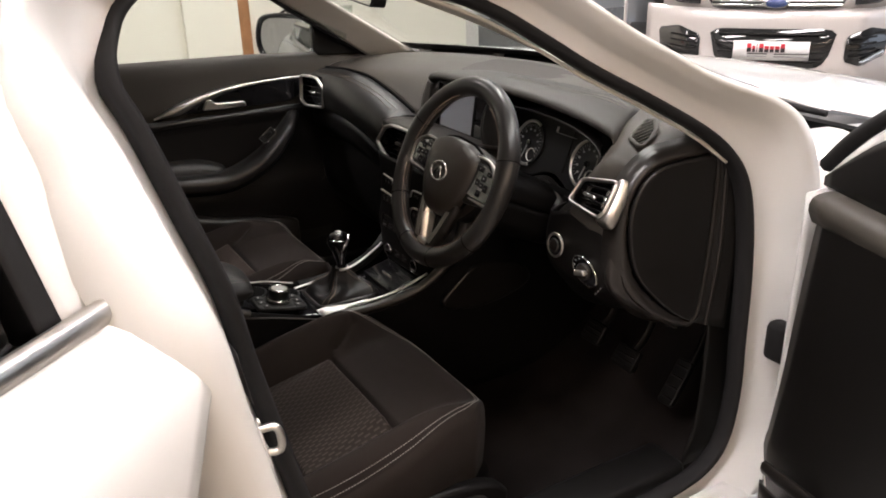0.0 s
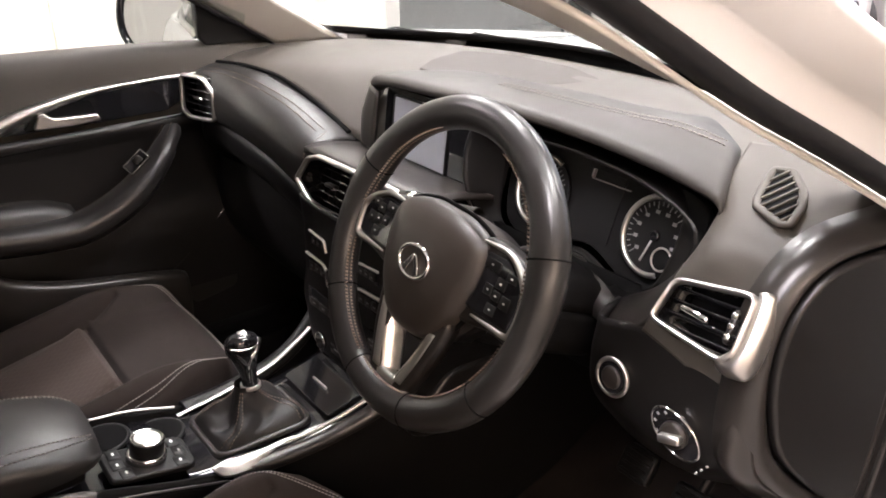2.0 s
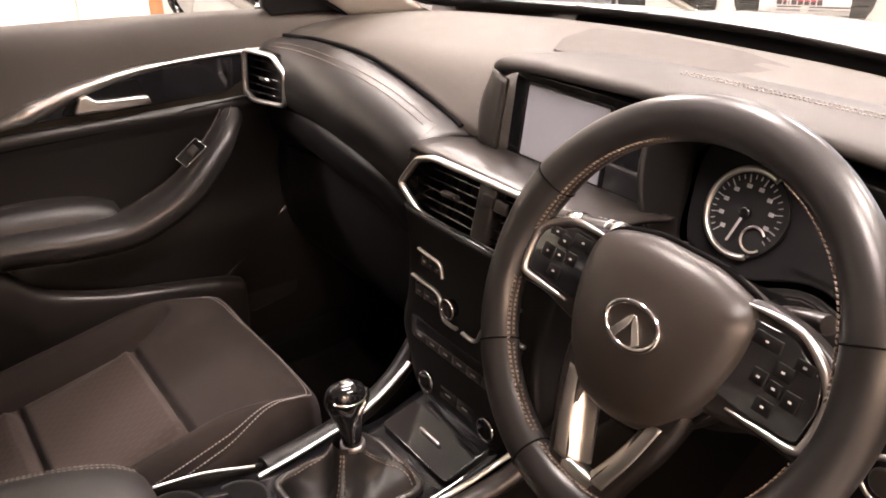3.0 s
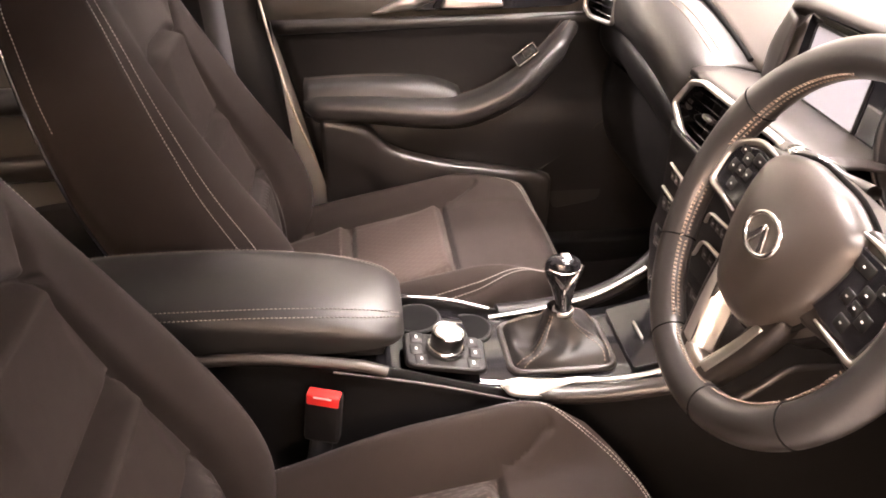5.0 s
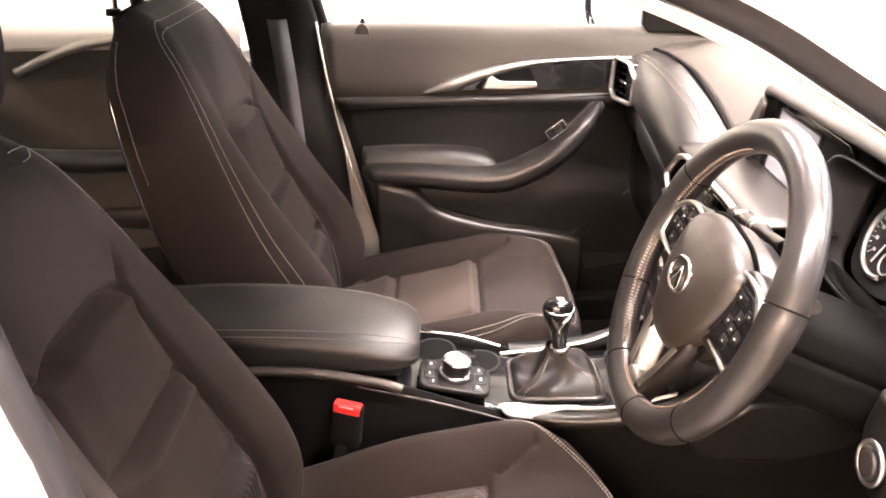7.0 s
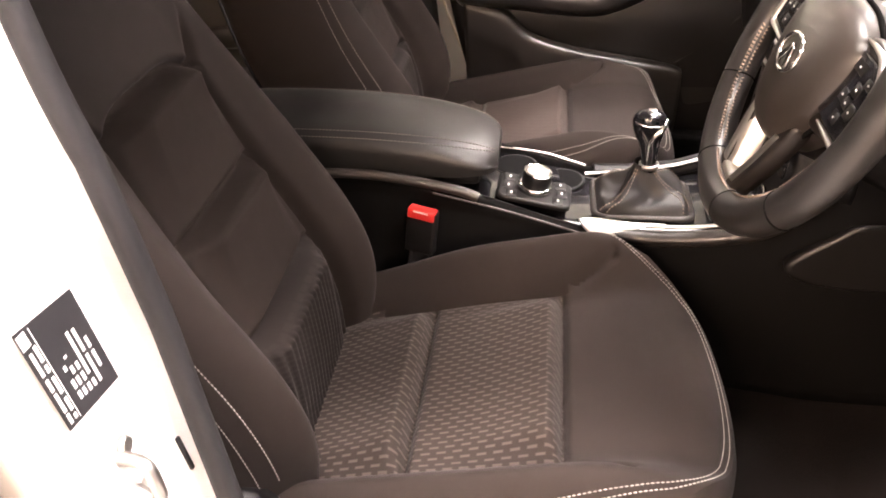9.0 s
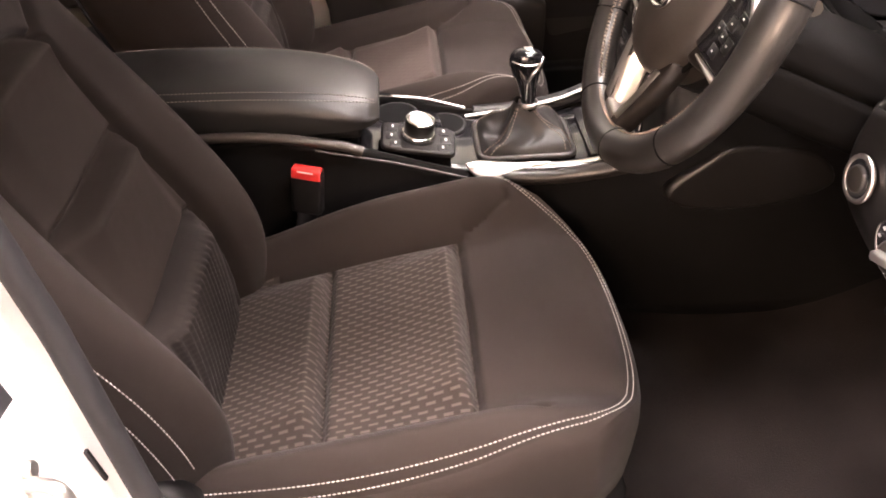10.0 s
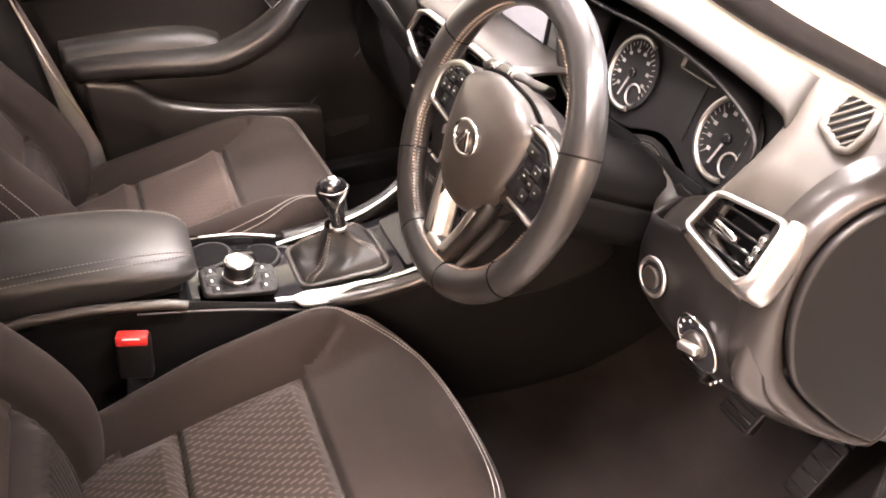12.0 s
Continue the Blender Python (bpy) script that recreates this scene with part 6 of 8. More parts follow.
keys("climate_keys", [(-0.120, -0.034), (0.120, -0.034), (0.116, -0.074), (-0.116, -0.074)], 7, -0.069, -0.055, -0.108, 0.108)
part("climate_display", box(-0.104, 0.104, -0.051, -0.038, 0.003, 0.0062, 0.001, m=mk), M_DIAL, cs, "dark climate display")
part("lower_panel", slab([tuple(q) for q in poly([(-0.092, -0.096), (0.092, -0.096), (0.088, -0.152), (-0.088, -0.152)])], 0.006, mk @ Matrix.Translation((0, 0, -0.002)), 0.002), M_GLOSS, cs)
keys("seat_keys", [(-0.044, -0.106), (0.044, -0.106), (0.042, -0.138), (-0.042, -0.138)], 2, -0.132, -0.112, -0.038, 0.038)
for sx in (-1, 1):
    kb = part("climate_knob", disc(0.0150, 0.010, mk @ Matrix.Translation((sx * 0.067, -0.124, 0.003)), 0.003, 36), M_GLOSS, cs, "round climate knob")
    part("knob_ring", sweep([tuple(mk @ Vector((sx * 0.067 + 0.0152 * math.cos(a), -0.124 + 0.0152 * math.sin(a), 0.011))) for a in np.linspace(0, 2 * math.pi, 36, endpoint=False)], circ(0.0018, 8), True, (0, -1, 0)), M_CHROME, kb, "chrome knob ring")
part("tray_edge", sweep([tuple(mk @ Vector(q)) for q in cr([(-0.088, -0.163, 0.006), (0.0, -0.166, 0.008), (0.088, -0.163, 0.006)], 16)], circ(0.0026, 8, 0.002), up=(0, -1, 0)), M_SATCHROME, cs, "bright tray edge")

# ---------------------------------------------------------------- steering wheel
WC = Vector((0.353, 0.112, 0.934))
TILT_W = radians(24.5)
mw = Matrix(((1, 0, 0, WC.x), (0, math.sin(TILT_W), -math.cos(TILT_W), WC.y), (0, math.cos(TILT_W), math.sin(TILT_W), WC.z), (0, 0, 0, 1))) @ Matrix.Rotation(radians(-4), 4, "Z")
NW = (0, -math.cos(TILT_W), math.sin(TILT_W))


def W3(x, y, z=0.0):
    return tuple(mw @ Vector((x, y, z)))


wheel = thing("steering_wheel", tuple(WC), "black leather three-spoke steering wheel with silver lower spoke", "steering wheel")
RW = 0.1745
ang = np.linspace(0, 2 * math.pi, 160, endpoint=False)


def grip(a):
    """How much the rim swells at the two thumb grips."""
    return 1 + 0.12 * np.exp(-((np.abs(np.angle(np.exp(1j * (np.asarray(a) - math.pi / 2)))) - 1.22) / 0.26) ** 2)


rim = part("rim", sweep([W3(RW * math.cos(a), RW * math.sin(a)) for a in ang], circ(0.0200, 22, 0.0185), True, NW, scale=grip(ang)), M_LEATHER, wheel, "smooth black leather rim")
for a in (157, 214, 252, 288, -34, 23):
    a = radians(a)
    c0 = Vector((RW * math.cos(a), RW * math.sin(a), 0))
    d0 = Vector((math.cos(a), math.sin(a), 0))
    part("seam", tube([tuple(mw @ (c0 + (d0 * 0.0201 * math.cos(b) + Vector((0, 0, 0.0186 * math.sin(b)))) * float(grip(a)))) for b in np.linspace(0, 2 * math.pi, 24, endpoint=False)], 0.0010, 5, True), M_DARK, rim)
bm = bmesh.new()
for a0, a1 in ((112, 157), (159, 172), (192, 213), (216, 248), (254, 286), (292, 324), (-32, -12), (8, 22), (25, 68)):
    for a in np.arange(a0, a1, 1.7):
        for k in (-1, 1):
            b0, b1 = radians(a), radians(a + 1.7)
            g0 = 0.0203 * float(grip(b0))
            r, h = RW - g0 * 0.96, g0 * 0.24
            p0, p1 = W3(r * math.cos(b0), r * math.sin(b0), 0.0036 * k + h), W3(r * math.cos(b1), r * math.sin(b1), -0.0036 * k + h)
            stitches([p0, ((p0[0] + p1[0]) / 2, (p0[1] + p1[1]) / 2, (p0[2] + p1[2]) / 2), p1], pitch=0.004, length=0.0048, r=0.00075, bm=bm)
part("cross_stitching", bm, M_THREAD_TAN, rim, "tan cross stitching inside the rim", "stuff")
# airbag cover: a shield with a crisp edge
pad = [(-0.087, 0.018), (-0.080, 0.050), (-0.040, 0.065), (0.0, 0.067), (0.040, 0.065), (0.080, 0.050), (0.087, 0.018), (0.078, -0.026), (0.059, -0.061), (0.027, -0.087), (-0.027, -0.087), (-0.059, -0.061), (-0.078, -0.026)]
o = cr(pad, 72, True)
rows = []
for k, z in ((0.97, -0.040), (1.0, -0.014), (0.992, -0.003), (0.965, 0.005), (0.91, 0.012), (0.80, 0.0182), (0.6, 0.0230), (0.3, 0.0255), (0.02, 0.026)):
    rows.append([W3(x * k, y * k - 0.004 * (1 - k), z) for x, y in o])
hub = part("airbag_cover", sheet(np.array(rows), wrap_u=True), M_PAD, wheel, "soft black airbag cover")
part("cover_gap", sweep([W3(x * 1.012, y * 1.012, -0.010) for x, y in o], circ(0.0030, 6), True, NW), M_DARK, hub)
oe = [(0.0270 * math.cos(a), 0.0185 * math.sin(a)) for a in np.linspace(0, 2 * math.pi, 48, endpoint=False)]
me_ = mw @ Matrix.Translation((0, -0.005, 0.0250))
em = part("emblem", ring(oe, 0.0052, 0.0045, me_), M_CHROME, hub, "oval chrome emblem of plain shapes")
for sx in (-1, 1):
    part("emblem_bar", slab([(sx * 0.0008, 0.010), (sx * 0.0055, 0.006), (sx * 0.0155, -0.010), (sx * 0.0100, -0.0165), (sx * 0.0008, 0.001)][:: sx], 0.004, me_, 0.0008), M_CHROME, em)
part("cover_mark", slab([tuple(q) for q in rounded(0.006, 0.0045, 0.002)], 0.0012, mw @ Matrix.Translation((0, -0.050, 0.0215)), 0.0004), M_PLASTIC, hub)
# side spokes with switch pods
for sx in (-1, 1):
    up_ = 1.0 if sx > 0 else 0.80
    sp = [(sx * 0.060, 0.050 * up_), (sx * 0.100, 0.058 * up_), (sx * 0.140, 0.046 * up_), (sx * 0.166, 0.030), (sx * 0.168, 0.0), (sx * 0.160, -0.030), (sx * 0.120, -0.032), (sx * 0.060, -0.034)]
    spk = part("side_spoke", slab([tuple(p) for p in cr(sp, 48, True)][:: sx], 0.024, mw @ Matrix.Translation((0, 0, -0.024)), 0.006, 3), M_SATIN, wheel)
    pod = [(sx * 0.070, 0.046 * up_), (sx * 0.112, 0.048 * up_), (sx * 0.144, 0.030 * up_), (sx * 0.150, 0.010), (sx * 0.147, -0.019), (sx * 0.095, -0.021), (sx * 0.070, -0.018)]
    part("switch_pod", slab([tuple(p) for p in poly(pod)][:: sx], 0.010, mw @ Matrix.Translation((0, 0, -0.006)), 0.0015), M_GLOSS, spk, "black switch pod")
    br = [(sx * 0.066, 0.053 * up_), (sx * 0.092, 0.055 * up_), (sx * 0.116, 0.053 * up_), (sx * 0.138, 0.040 * up_), (sx * 0.151, 0.024 * up_), (sx * 0.154, 0.006), (sx * 0.1525, -0.016), (sx * 0.147, -0.0235), (sx * 0.125, -0.0245), (sx * 0.090, -0.0255)]
    part("pod_trim", sweep([W3(x, y, 0.002) for x, y in cr(br, 60)], circ(0.0036, 8, 0.0042), up=NW, scale=np.interp(np.linspace(0, 1, 60), [0, 0.15, 0.4, 0.7, 0.9, 1], [0.35, 0.8, 1.25, 1.05, 0.7, 0.4])), M_SATCHROME, spk, "satin metal trim")
    for bx, by, w2, h2 in ((0.116, 0.008, 0.0058, 0.0052), (0.102, 0.010, 0.0062, 0.006), (0.131, 0.006, 0.0070, 0.007), (0.117, 0.022, 0.0075, 0.006), (0.115, -0.008, 0.0075, 0.006), (0.096, 0.036 * up_, 0.012, 0.0055), (0.129, 0.033 * up_, 0.008, 0.0045)):
        part("switch", box(sx * bx - w2, sx * bx + w2, by - h2, by + h2, 0.003, 0.0052, 0.0010, m=mw), M_PLASTIC, spk)
        part("symbol", box(sx * bx - 0.0014, sx * bx + 0.0014, by - 0.0008, by + 0.0008, 0.0052, 0.0056, m=mw), M_WHITE, spk)
# lower spoke: two legs in a V, their inner facets bright, meeting in a metal foot
for sx in (-1, 1):
    leg = [(sx * 0.038, -0.066), (sx * 0.066, -0.050), (sx * 0.060, -0.092), (sx * 0.046, -0.130), (sx * 0.034, -0.160), (sx * 0.018, -0.166), (sx * 0.012, -0.148), (sx * 0.028, -0.108)]
    part("lower_spoke", slab([tuple(p) for p in cr(leg, 48, True)][:: sx], 0.020, mw @ Matrix.Translation((0, 0, -0.016)), 0.006, 3), M_SATIN, wheel, "black lower spoke")
    bev = loft([[W3(sx * 0.054, -0.070, 0.0052), W3(sx * 0.043, -0.072, 0.0048), W3(sx * 0.034, -0.076, -0.004), W3(sx * 0.028, -0.078, -0.020)],
                [W3(sx * 0.044, -0.108, 0.0052), W3(sx * 0.033, -0.110, 0.0048), W3(sx * 0.022, -0.112, -0.004), W3(sx * 0.016, -0.112, -0.020)],
                [W3(sx * 0.030, -0.146, 0.0052), W3(sx * 0.018, -0.147, 0.0045), W3(sx * 0.007, -0.146, -0.004), W3(sx * 0.003, -0.144, -0.018)]], 14, 18)
    part("spoke_trim", thick(sheet(bev), 0.0015), M_SATCHROME, wheel, "bright satin metal inner facet of the spoke")
part("spoke_foot", slab([tuple(p) for p in poly([(-0.024, -0.144), (0.024, -0.144), (0.019, -0.165), (-0.019, -0.165)])], 0.016, mw @ Matrix.Translation((0, 0, -0.012)), 0.005, 3), M_SATCHROME, wheel, "satin metal foot of the lower spoke")
part("hub_back", slab([tuple(p) for p in cr([(x * 0.95, y * 0.95) for x, y in pad], 48, True)], 0.030, mw @ Matrix.Translation((0, -0.005, -0.066)), 0.005), M_PLASTIC, wheel)
# column shroud and stalks
mcol = mw @ Matrix.Rotation(radians(4), 4, "Z")


def C3(x, y, z=0.0):
    return tuple(mcol @ Vector((x, y, z)))


col = thing("steering_column", (0.357, 0.22, 0.86), "black steering column shroud with two stalks", "steering column")
secs = []
for z, k in ((-0.045, 0.85), (-0.075, 1.0), (-0.12, 1.08), (-0.20, 1.12), (-0.27, 1.12)):
    secs.append([C3(x * k, y * k - 0.018, z) for x, y in ((0.062, 0.0), (0.055, 0.035), (0.0, 0.048), (-0.055, 0.035), (-0.062, 0.0), (-0.052, -0.05), (0, -0.066), (0.052, -0.05), (0.062, -0.001))])
part("shroud", thick(sheet(loft(secs, 40, 20)), 0.004), M_SHADED_PLASTIC, col)
# the left stalk points out level behind the wheel: shaft, ribbed ring, barrel with symbols, bright band, end cap
SA, SB = Vector((0.300, 0.224, 0.948)), Vector((0.106, 0.231, 0.914))
ms = basis(tuple(SA), tuple((SB - SA).normalized()), (0, 0.35, 1))
sk = part("stalk", sheet(np.array([[tuple(ms @ Vector((d, r * math.cos(a), 1.15 * r * math.sin(a)))) for a in np.linspace(0, 2 * math.pi, 20, endpoint=False)]
                                   for d, r in ((0.0, 0.0075), (0.060, 0.0070), (0.068, 0.0095), (0.085, 0.0105), (0.150, 0.0112), (0.190, 0.0105), (0.196, 0.0085), (0.197, 0.001))]), wrap_u=True), M_SATIN, col, "black column stalk")
for d0, d1, r, mt in ((0.086, 0.093, 0.0118, M_SATCHROME), (0.1005, 0.1035, 0.0116, M_SATCHROME), (0.142, 0.163, 0.0122, M_CHROME)):
    part("stalk_ring", sheet(np.array([[tuple(ms @ Vector((d, q * math.cos(a), 1.15 * q * math.sin(a)))) for a in np.linspace(0, 2 * math.pi, 20, endpoint=False)] for d, q in ((d0, r - 0.0015), (d0 + 0.001, r), (d1 - 0.001, r), (d1, r - 0.0015))]), wrap_u=True), mt, sk, "bright stalk ring")
for d in (0.112, 0.120, 0.128):
    part("symbol", box(-0.0022, 0.0022, -0.0022, 0.0022, 0.0118, 0.0130, 0.0004, seg=1, m=ms @ Matrix.Translation((d, 0, 0)) @ Matrix.Rotation(radians(-50), 4, "X")), M_WHITE, sk)
part("stalk", sweep([C3(x, y, z) for x, y, z in cr([(0.05, 0.022, -0.085), (0.062, 0.040, -0.075), (0.084, 0.048, -0.066), (0.108, 0.052, -0.06)], 16)], circ(0.0085, 10, 0.0115), up=NW), M_SATIN, col, "black column stalk")

# ---------------------------------------------------------------- centre console
con = thing("centre_console", (0, -0.1, 0.27), "black centre console with glossy panel and bright edge trim", "console")
# side walls: broad at the back, rising to the stack in front
for sx in (-1, 1):
    P = loft([[(sx * 0.095, -0.75, 0.63), (sx * 0.100, -0.75, 0.5), (sx * 0.105, -0.75, 0.28)], [(sx * 0.095, -0.45, 0.650), (sx * 0.102, -0.45, 0.5), (sx * 0.110, -0.45, 0.28)], [(sx * 0.098, -0.28, 0.622), (sx * 0.105, -0.28, 0.5), (sx * 0.112, -0.28, 0.28)],
              [(sx * 0.104, -0.08, 0.563), (sx * 0.112, -0.08, 0.48), (sx * 0.118, -0.08, 0.28)], [(sx * 0.112, 0.08, 0.560), (sx * 0.122, 0.08, 0.47), (sx * 0.126, 0.08, 0.28)], [(sx * 0.132, 0.18, 0.60), (sx * 0.140, 0.18, 0.48), (sx * 0.140, 0.18, 0.28)], [(sx * 0.150, 0.27, 0.72), (sx * 0.158, 0.29, 0.5), (sx * 0.158, 0.30, 0.28)], [(sx * 0.155, 0.5, 0.75), (sx * 0.16, 0.5, 0.5), (sx * 0.165, 0.5, 0.28)], [(sx * 0.155, 0.79, 0.75), (sx * 0.17, 0.79, 0.5), (sx * 0.19, 0.79, 0.28)]], 16, 60)
    part("side_wall", thick(sheet(P), 0.006), M_SHADED_PLASTIC, con, "black console side")
    # padded edge sweeping up to the stack, and the bright strip inside it
    part("edge_pad", sweep(cr([(sx * 0.098, -0.07, 0.556), (sx * 0.108, 0.0, 0.553), (sx * 0.118, 0.09, 0.562), (sx * 0.135, 0.17, 0.592), (sx * 0.152, 0.235, 0.66), (sx * 0.165, 0.262, 0.74), (sx * 0.168, 0.270, 0.80)], 50), circ(0.013, 10, 0.016), up=(sx, 0, 0.4)), M_SATIN if sx > 0 else M_PLASTIC, con)
    part("edge_strip", sweep(cr([(sx * 0.082, -0.085, 0.560), (sx * 0.092, 0.0, 0.564), (sx * 0.104, 0.09, 0.575), (sx * 0.118, 0.165, 0.603), (sx * 0.122, 0.18, 0.611)], 40), [(-0.0042, -0.001), (-0.003, 0.002), (0.003, 0.002), (0.0042, -0.001)], up=(0, 0, 1)), M_SATCHROME, con, "bright satin metal edge strip")
    P = loft([[(sx * 0.103, -0.100, 0.582), (sx * 0.1055, -0.099, 0.581), (sx * 0.108, -0.097, 0.579)], [(sx * 0.093, -0.074, 0.579), (sx * 0.103, -0.079, 0.577), (sx * 0.114, -0.084, 0.564)], [(sx * 0.094, -0.045, 0.576), (sx * 0.105, -0.046, 0.574), (sx * 0.117, -0.048, 0.560)], [(sx * 0.095, -0.015, 0.573), (sx * 0.102, -0.016, 0.572), (sx * 0.108, -0.018, 0.566)], [(sx * 0.092, 0.01, 0.571), (sx * 0.096, 0.01, 0.571), (sx * 0.100, 0.008, 0.569)], [(sx * 0.095, 0.032, 0.572), (sx * 0.097, 0.032, 0.572), (sx * 0.098, 0.031, 0.571)]], 8, 30)
    if sx > 0:
        part("wedge_trim", thick(sheet(P), 0.003), M_SATCHROME, con, "bright wedge-shaped trim")
P = loft([[(-0.094, y, z), (0, y, z + 0.002), (0.094, y, z)] for y, z in ((-0.30, 0.600), (-0.24, 0.592), (-0.10, 0.560), (0.0, 0.553), (0.10, 0.556), (0.17, 0.575), (0.25, 0.61))], 10, 40)
part("top_panel", thick(sheet(P), 0.005), M_GLOSS, con, "glossy black console top")
part("cubby_lid", slab([tuple(p) for p in rounded(0.075, 0.045, 0.006)], 0.004, basis((0.0, 0.145, 0.572), (1, 0, 0), (0, 1, 0.24)), 0.0015), M_GLOSS, con)
part("lid_pull", box(-0.022, 0.022, 0.128, 0.132, 0.574, 0.579, 0.0015), M_SATCHROME, con)
# paler plastic puts the highlight of the wall's rounded top into the rail
part("side_rail", tube(cr([(0.100, -0.70, 0.636), (0.102, -0.45, 0.650), (0.105, -0.30, 0.630), (0.107, -0.255, 0.616)], 24), 0.008, 10), M_PAD, con)
part("knee_pad", slab([tuple(p) for p in cr([(0.200, 0.545), (0.255, 0.594), (0.300, 0.618), (0.42, 0.60), (0.46, 0.54), (0.36, 0.505), (0.235, 0.512)], 40, True)], 0.020, basis((0.142, 0, 0), (0, 1, 0), (0, 0, 1)), 0.008, 3), M_TRIM, con, "soft knee pad on the console side")
# bright line along the side below the armrest
part("side_line", tube(cr([(0.110, -0.325, 0.624), (0.110, -0.20, 0.592), (0.114, -0.08, 0.556)], 20), 0.0016, 6), M_PAD, con)
# armrest
arm = thing("armrest", (0, -0.45, 0.66), "padded black leather centre armrest with twin stitching", "armrest")
secs = []
for y, w, zt in ((-0.75, 0.084, 0.714), (-0.60, 0.088, 0.720), (-0.45, 0.090, 0.716), (-0.34, 0.090, 0.703), (-0.27, 0.087, 0.686), (-0.240, 0.078, 0.673), (-0.228, 0.060, 0.664)):
    zb = 0.640 if y < -0.25 else 0.642
    secs.append([(-w, y, zb), (-w - 0.004, y, (zb + zt) / 2 - 0.004), (-w, y, zt - 0.018), (-w * 0.72, y, zt - 0.002), (0, y, zt + 0.004), (w * 0.72, y, zt - 0.002), (w, y, zt - 0.018), (w + 0.004, y, (zb + zt) / 2 - 0.004), (w, y, zb)])
P = loft(secs, 48, 40)
bm = sheet(P)
bm.faces.new([bm.verts.new(p) for p in P[-1]])
pd = part("pad", bm, M_LEATHER_SOFT, arm)
for sg in (1, -1):
    bm = bmesh.new()
    for k in (37, 35):
        stitches(P[:39, k if sg > 0 else 47 - k] + np.array([0.0008 * sg, 0, 0.0008]), bm=bm)
    part("stitching", bm, M_THREAD_DARK, pd)
part("hinge_base", box(-0.082, 0.082, -0.74, -0.255, 0.622, 0.645, 0.008), M_PLASTIC, arm)
# cup holders
for cy_ in (-0.205, -0.125):
    cup = part("cup_holder", sweep([(-0.048 + 0.036 * math.cos(a), cy_ + 0.036 * math.sin(a), 0.590 - (cy_ + 0.205) * 0.32) for a in np.linspace(0, 2 * math.pi, 40, endpoint=False)], circ(0.0030, 8), True), M_PLASTIC, con, "cup holder rim")
    # no hole here: a dark disc on the panel paints the well's shade
    part("cup_well_shade", disc(0.034, 0.002, Matrix.Translation((-0.048, cy_, 0.5905 - (cy_ + 0.205) * 0.32)), 0), M_DARK, cup)
part("holder_strip", tube(cr([(-0.094, -0.26, 0.606), (-0.096, -0.16, 0.592), (-0.09, -0.085, 0.572)], 16), 0.0018, 6), M_SATCHROME, con)
# rotary controller
mr = basis((0.040, -0.172, 0.592), (1, 0, 0), (0, 1, -0.19))
rc = part("rotary_plate", slab([tuple(p) for p in poly([(-0.030, -0.058), (0.046, -0.058), (0.048, 0.058), (-0.030, 0.062)])], 0.008, mr, 0.003), M_PLASTIC, con, "control plate with keys round a knob")
part("knob_base", disc(0.0275, 0.012, mr @ Matrix.Translation((0.006, 0, 0.006)), 0.003, 40), M_CHROME, rc, "bright metal ring")
part("knob", disc(0.0235, 0.027, mr @ Matrix.Translation((0.006, 0, 0.012)), 0.003, 40), M_PLASTIC, rc)
part("knob_top", sweep([tuple(mr @ Vector((0.006 + 0.0212 * math.cos(a), 0.0212 * math.sin(a), 0.0385))) for a in np.linspace(0, 2 * math.pi, 40, endpoint=False)], circ(0.0026, 8), True), M_CHROME, rc)
part("knob_face", disc(0.0180, 0.003, mr @ Matrix.Translation((0.006, 0, 0.037)), 0.001), M_SATCHROME, rc)
for bx, by in ((-0.016, -0.040), (0.012, -0.042), (0.034, -0.036), (-0.016, 0.042), (0.010, 0.044), (0.034, 0.038)):
    part("key", box(bx - 0.011, bx + 0.011, by - 0.009, by + 0.009, 0.007, 0.0105, 0.002, m=mr), M_PLASTIC, rc)
    part("symbol", box(bx - 0.003, bx + 0.003, by - 0.0015, by + 0.0015, 0.0105, 0.0110, m=mr), M_WHITE, rc)

# gear lever with its gaiter
gl = thing("gear_lever", (0.0, 0.0, 0.56), "manual gear lever with bright metal top and leather gaiter", "gear lever")
gf = [(-0.062, -0.074), (0.060, -0.074), (0.062, 0.080), (-0.062, 0.080)]
part("gaiter_frame", ring(poly(gf), 0.010, 0.008, Matrix.Translation((0, 0, 0.556))), M_SATIN, gl)
rows = []
kk = 64
th = np.linspace(0, 2 * math.pi, kk, endpoint=False)
sq = np.array([(0.058 * np.sign(math.cos(a)) * min(1, abs(math.cos(a)) * 1.35), 0.003 + 0.072 * np.sign(math.sin(a)) * min(1, abs(math.sin(a)) * 1.35)) for a in th])
rnd = np.stack([0.017 * np.cos(th), 0.003 + 0.017 * np.sin(th)], 1)
for i, (f, z) in enumerate(((0, 0.560), (0.12, 0.574), (0.30, 0.582), (0.52, 0.589), (0.74, 0.598), (0.89, 0.609), (0.97, 0.619), (1, 0.630))):
    q = sq * (1 - f) + rnd * f
    w = math.sin(math.pi * f)
    dz = -0.0085 * w * np.cos(4 * th) - 0.004 * w + 0.0035 * w * np.sin(3 * th + 5 * f) + 0.0022 * w * np.cos(9 * th - 7 * f)
    tw = 0.22 * math.sin(math.pi * f)      # the corner seams swing round a little
    q = np.c_[q[:, 0] * math.cos(tw) - q[:, 1] * math.sin(tw), q[:, 0] * math.sin(tw) + q[:, 1] * math.cos(tw)]
    rows.append(np.c_[q, z + dz])
G = np.array(rows)
G = np.stack([cr(G[:, i], 30) for i in range(kk)], 1)
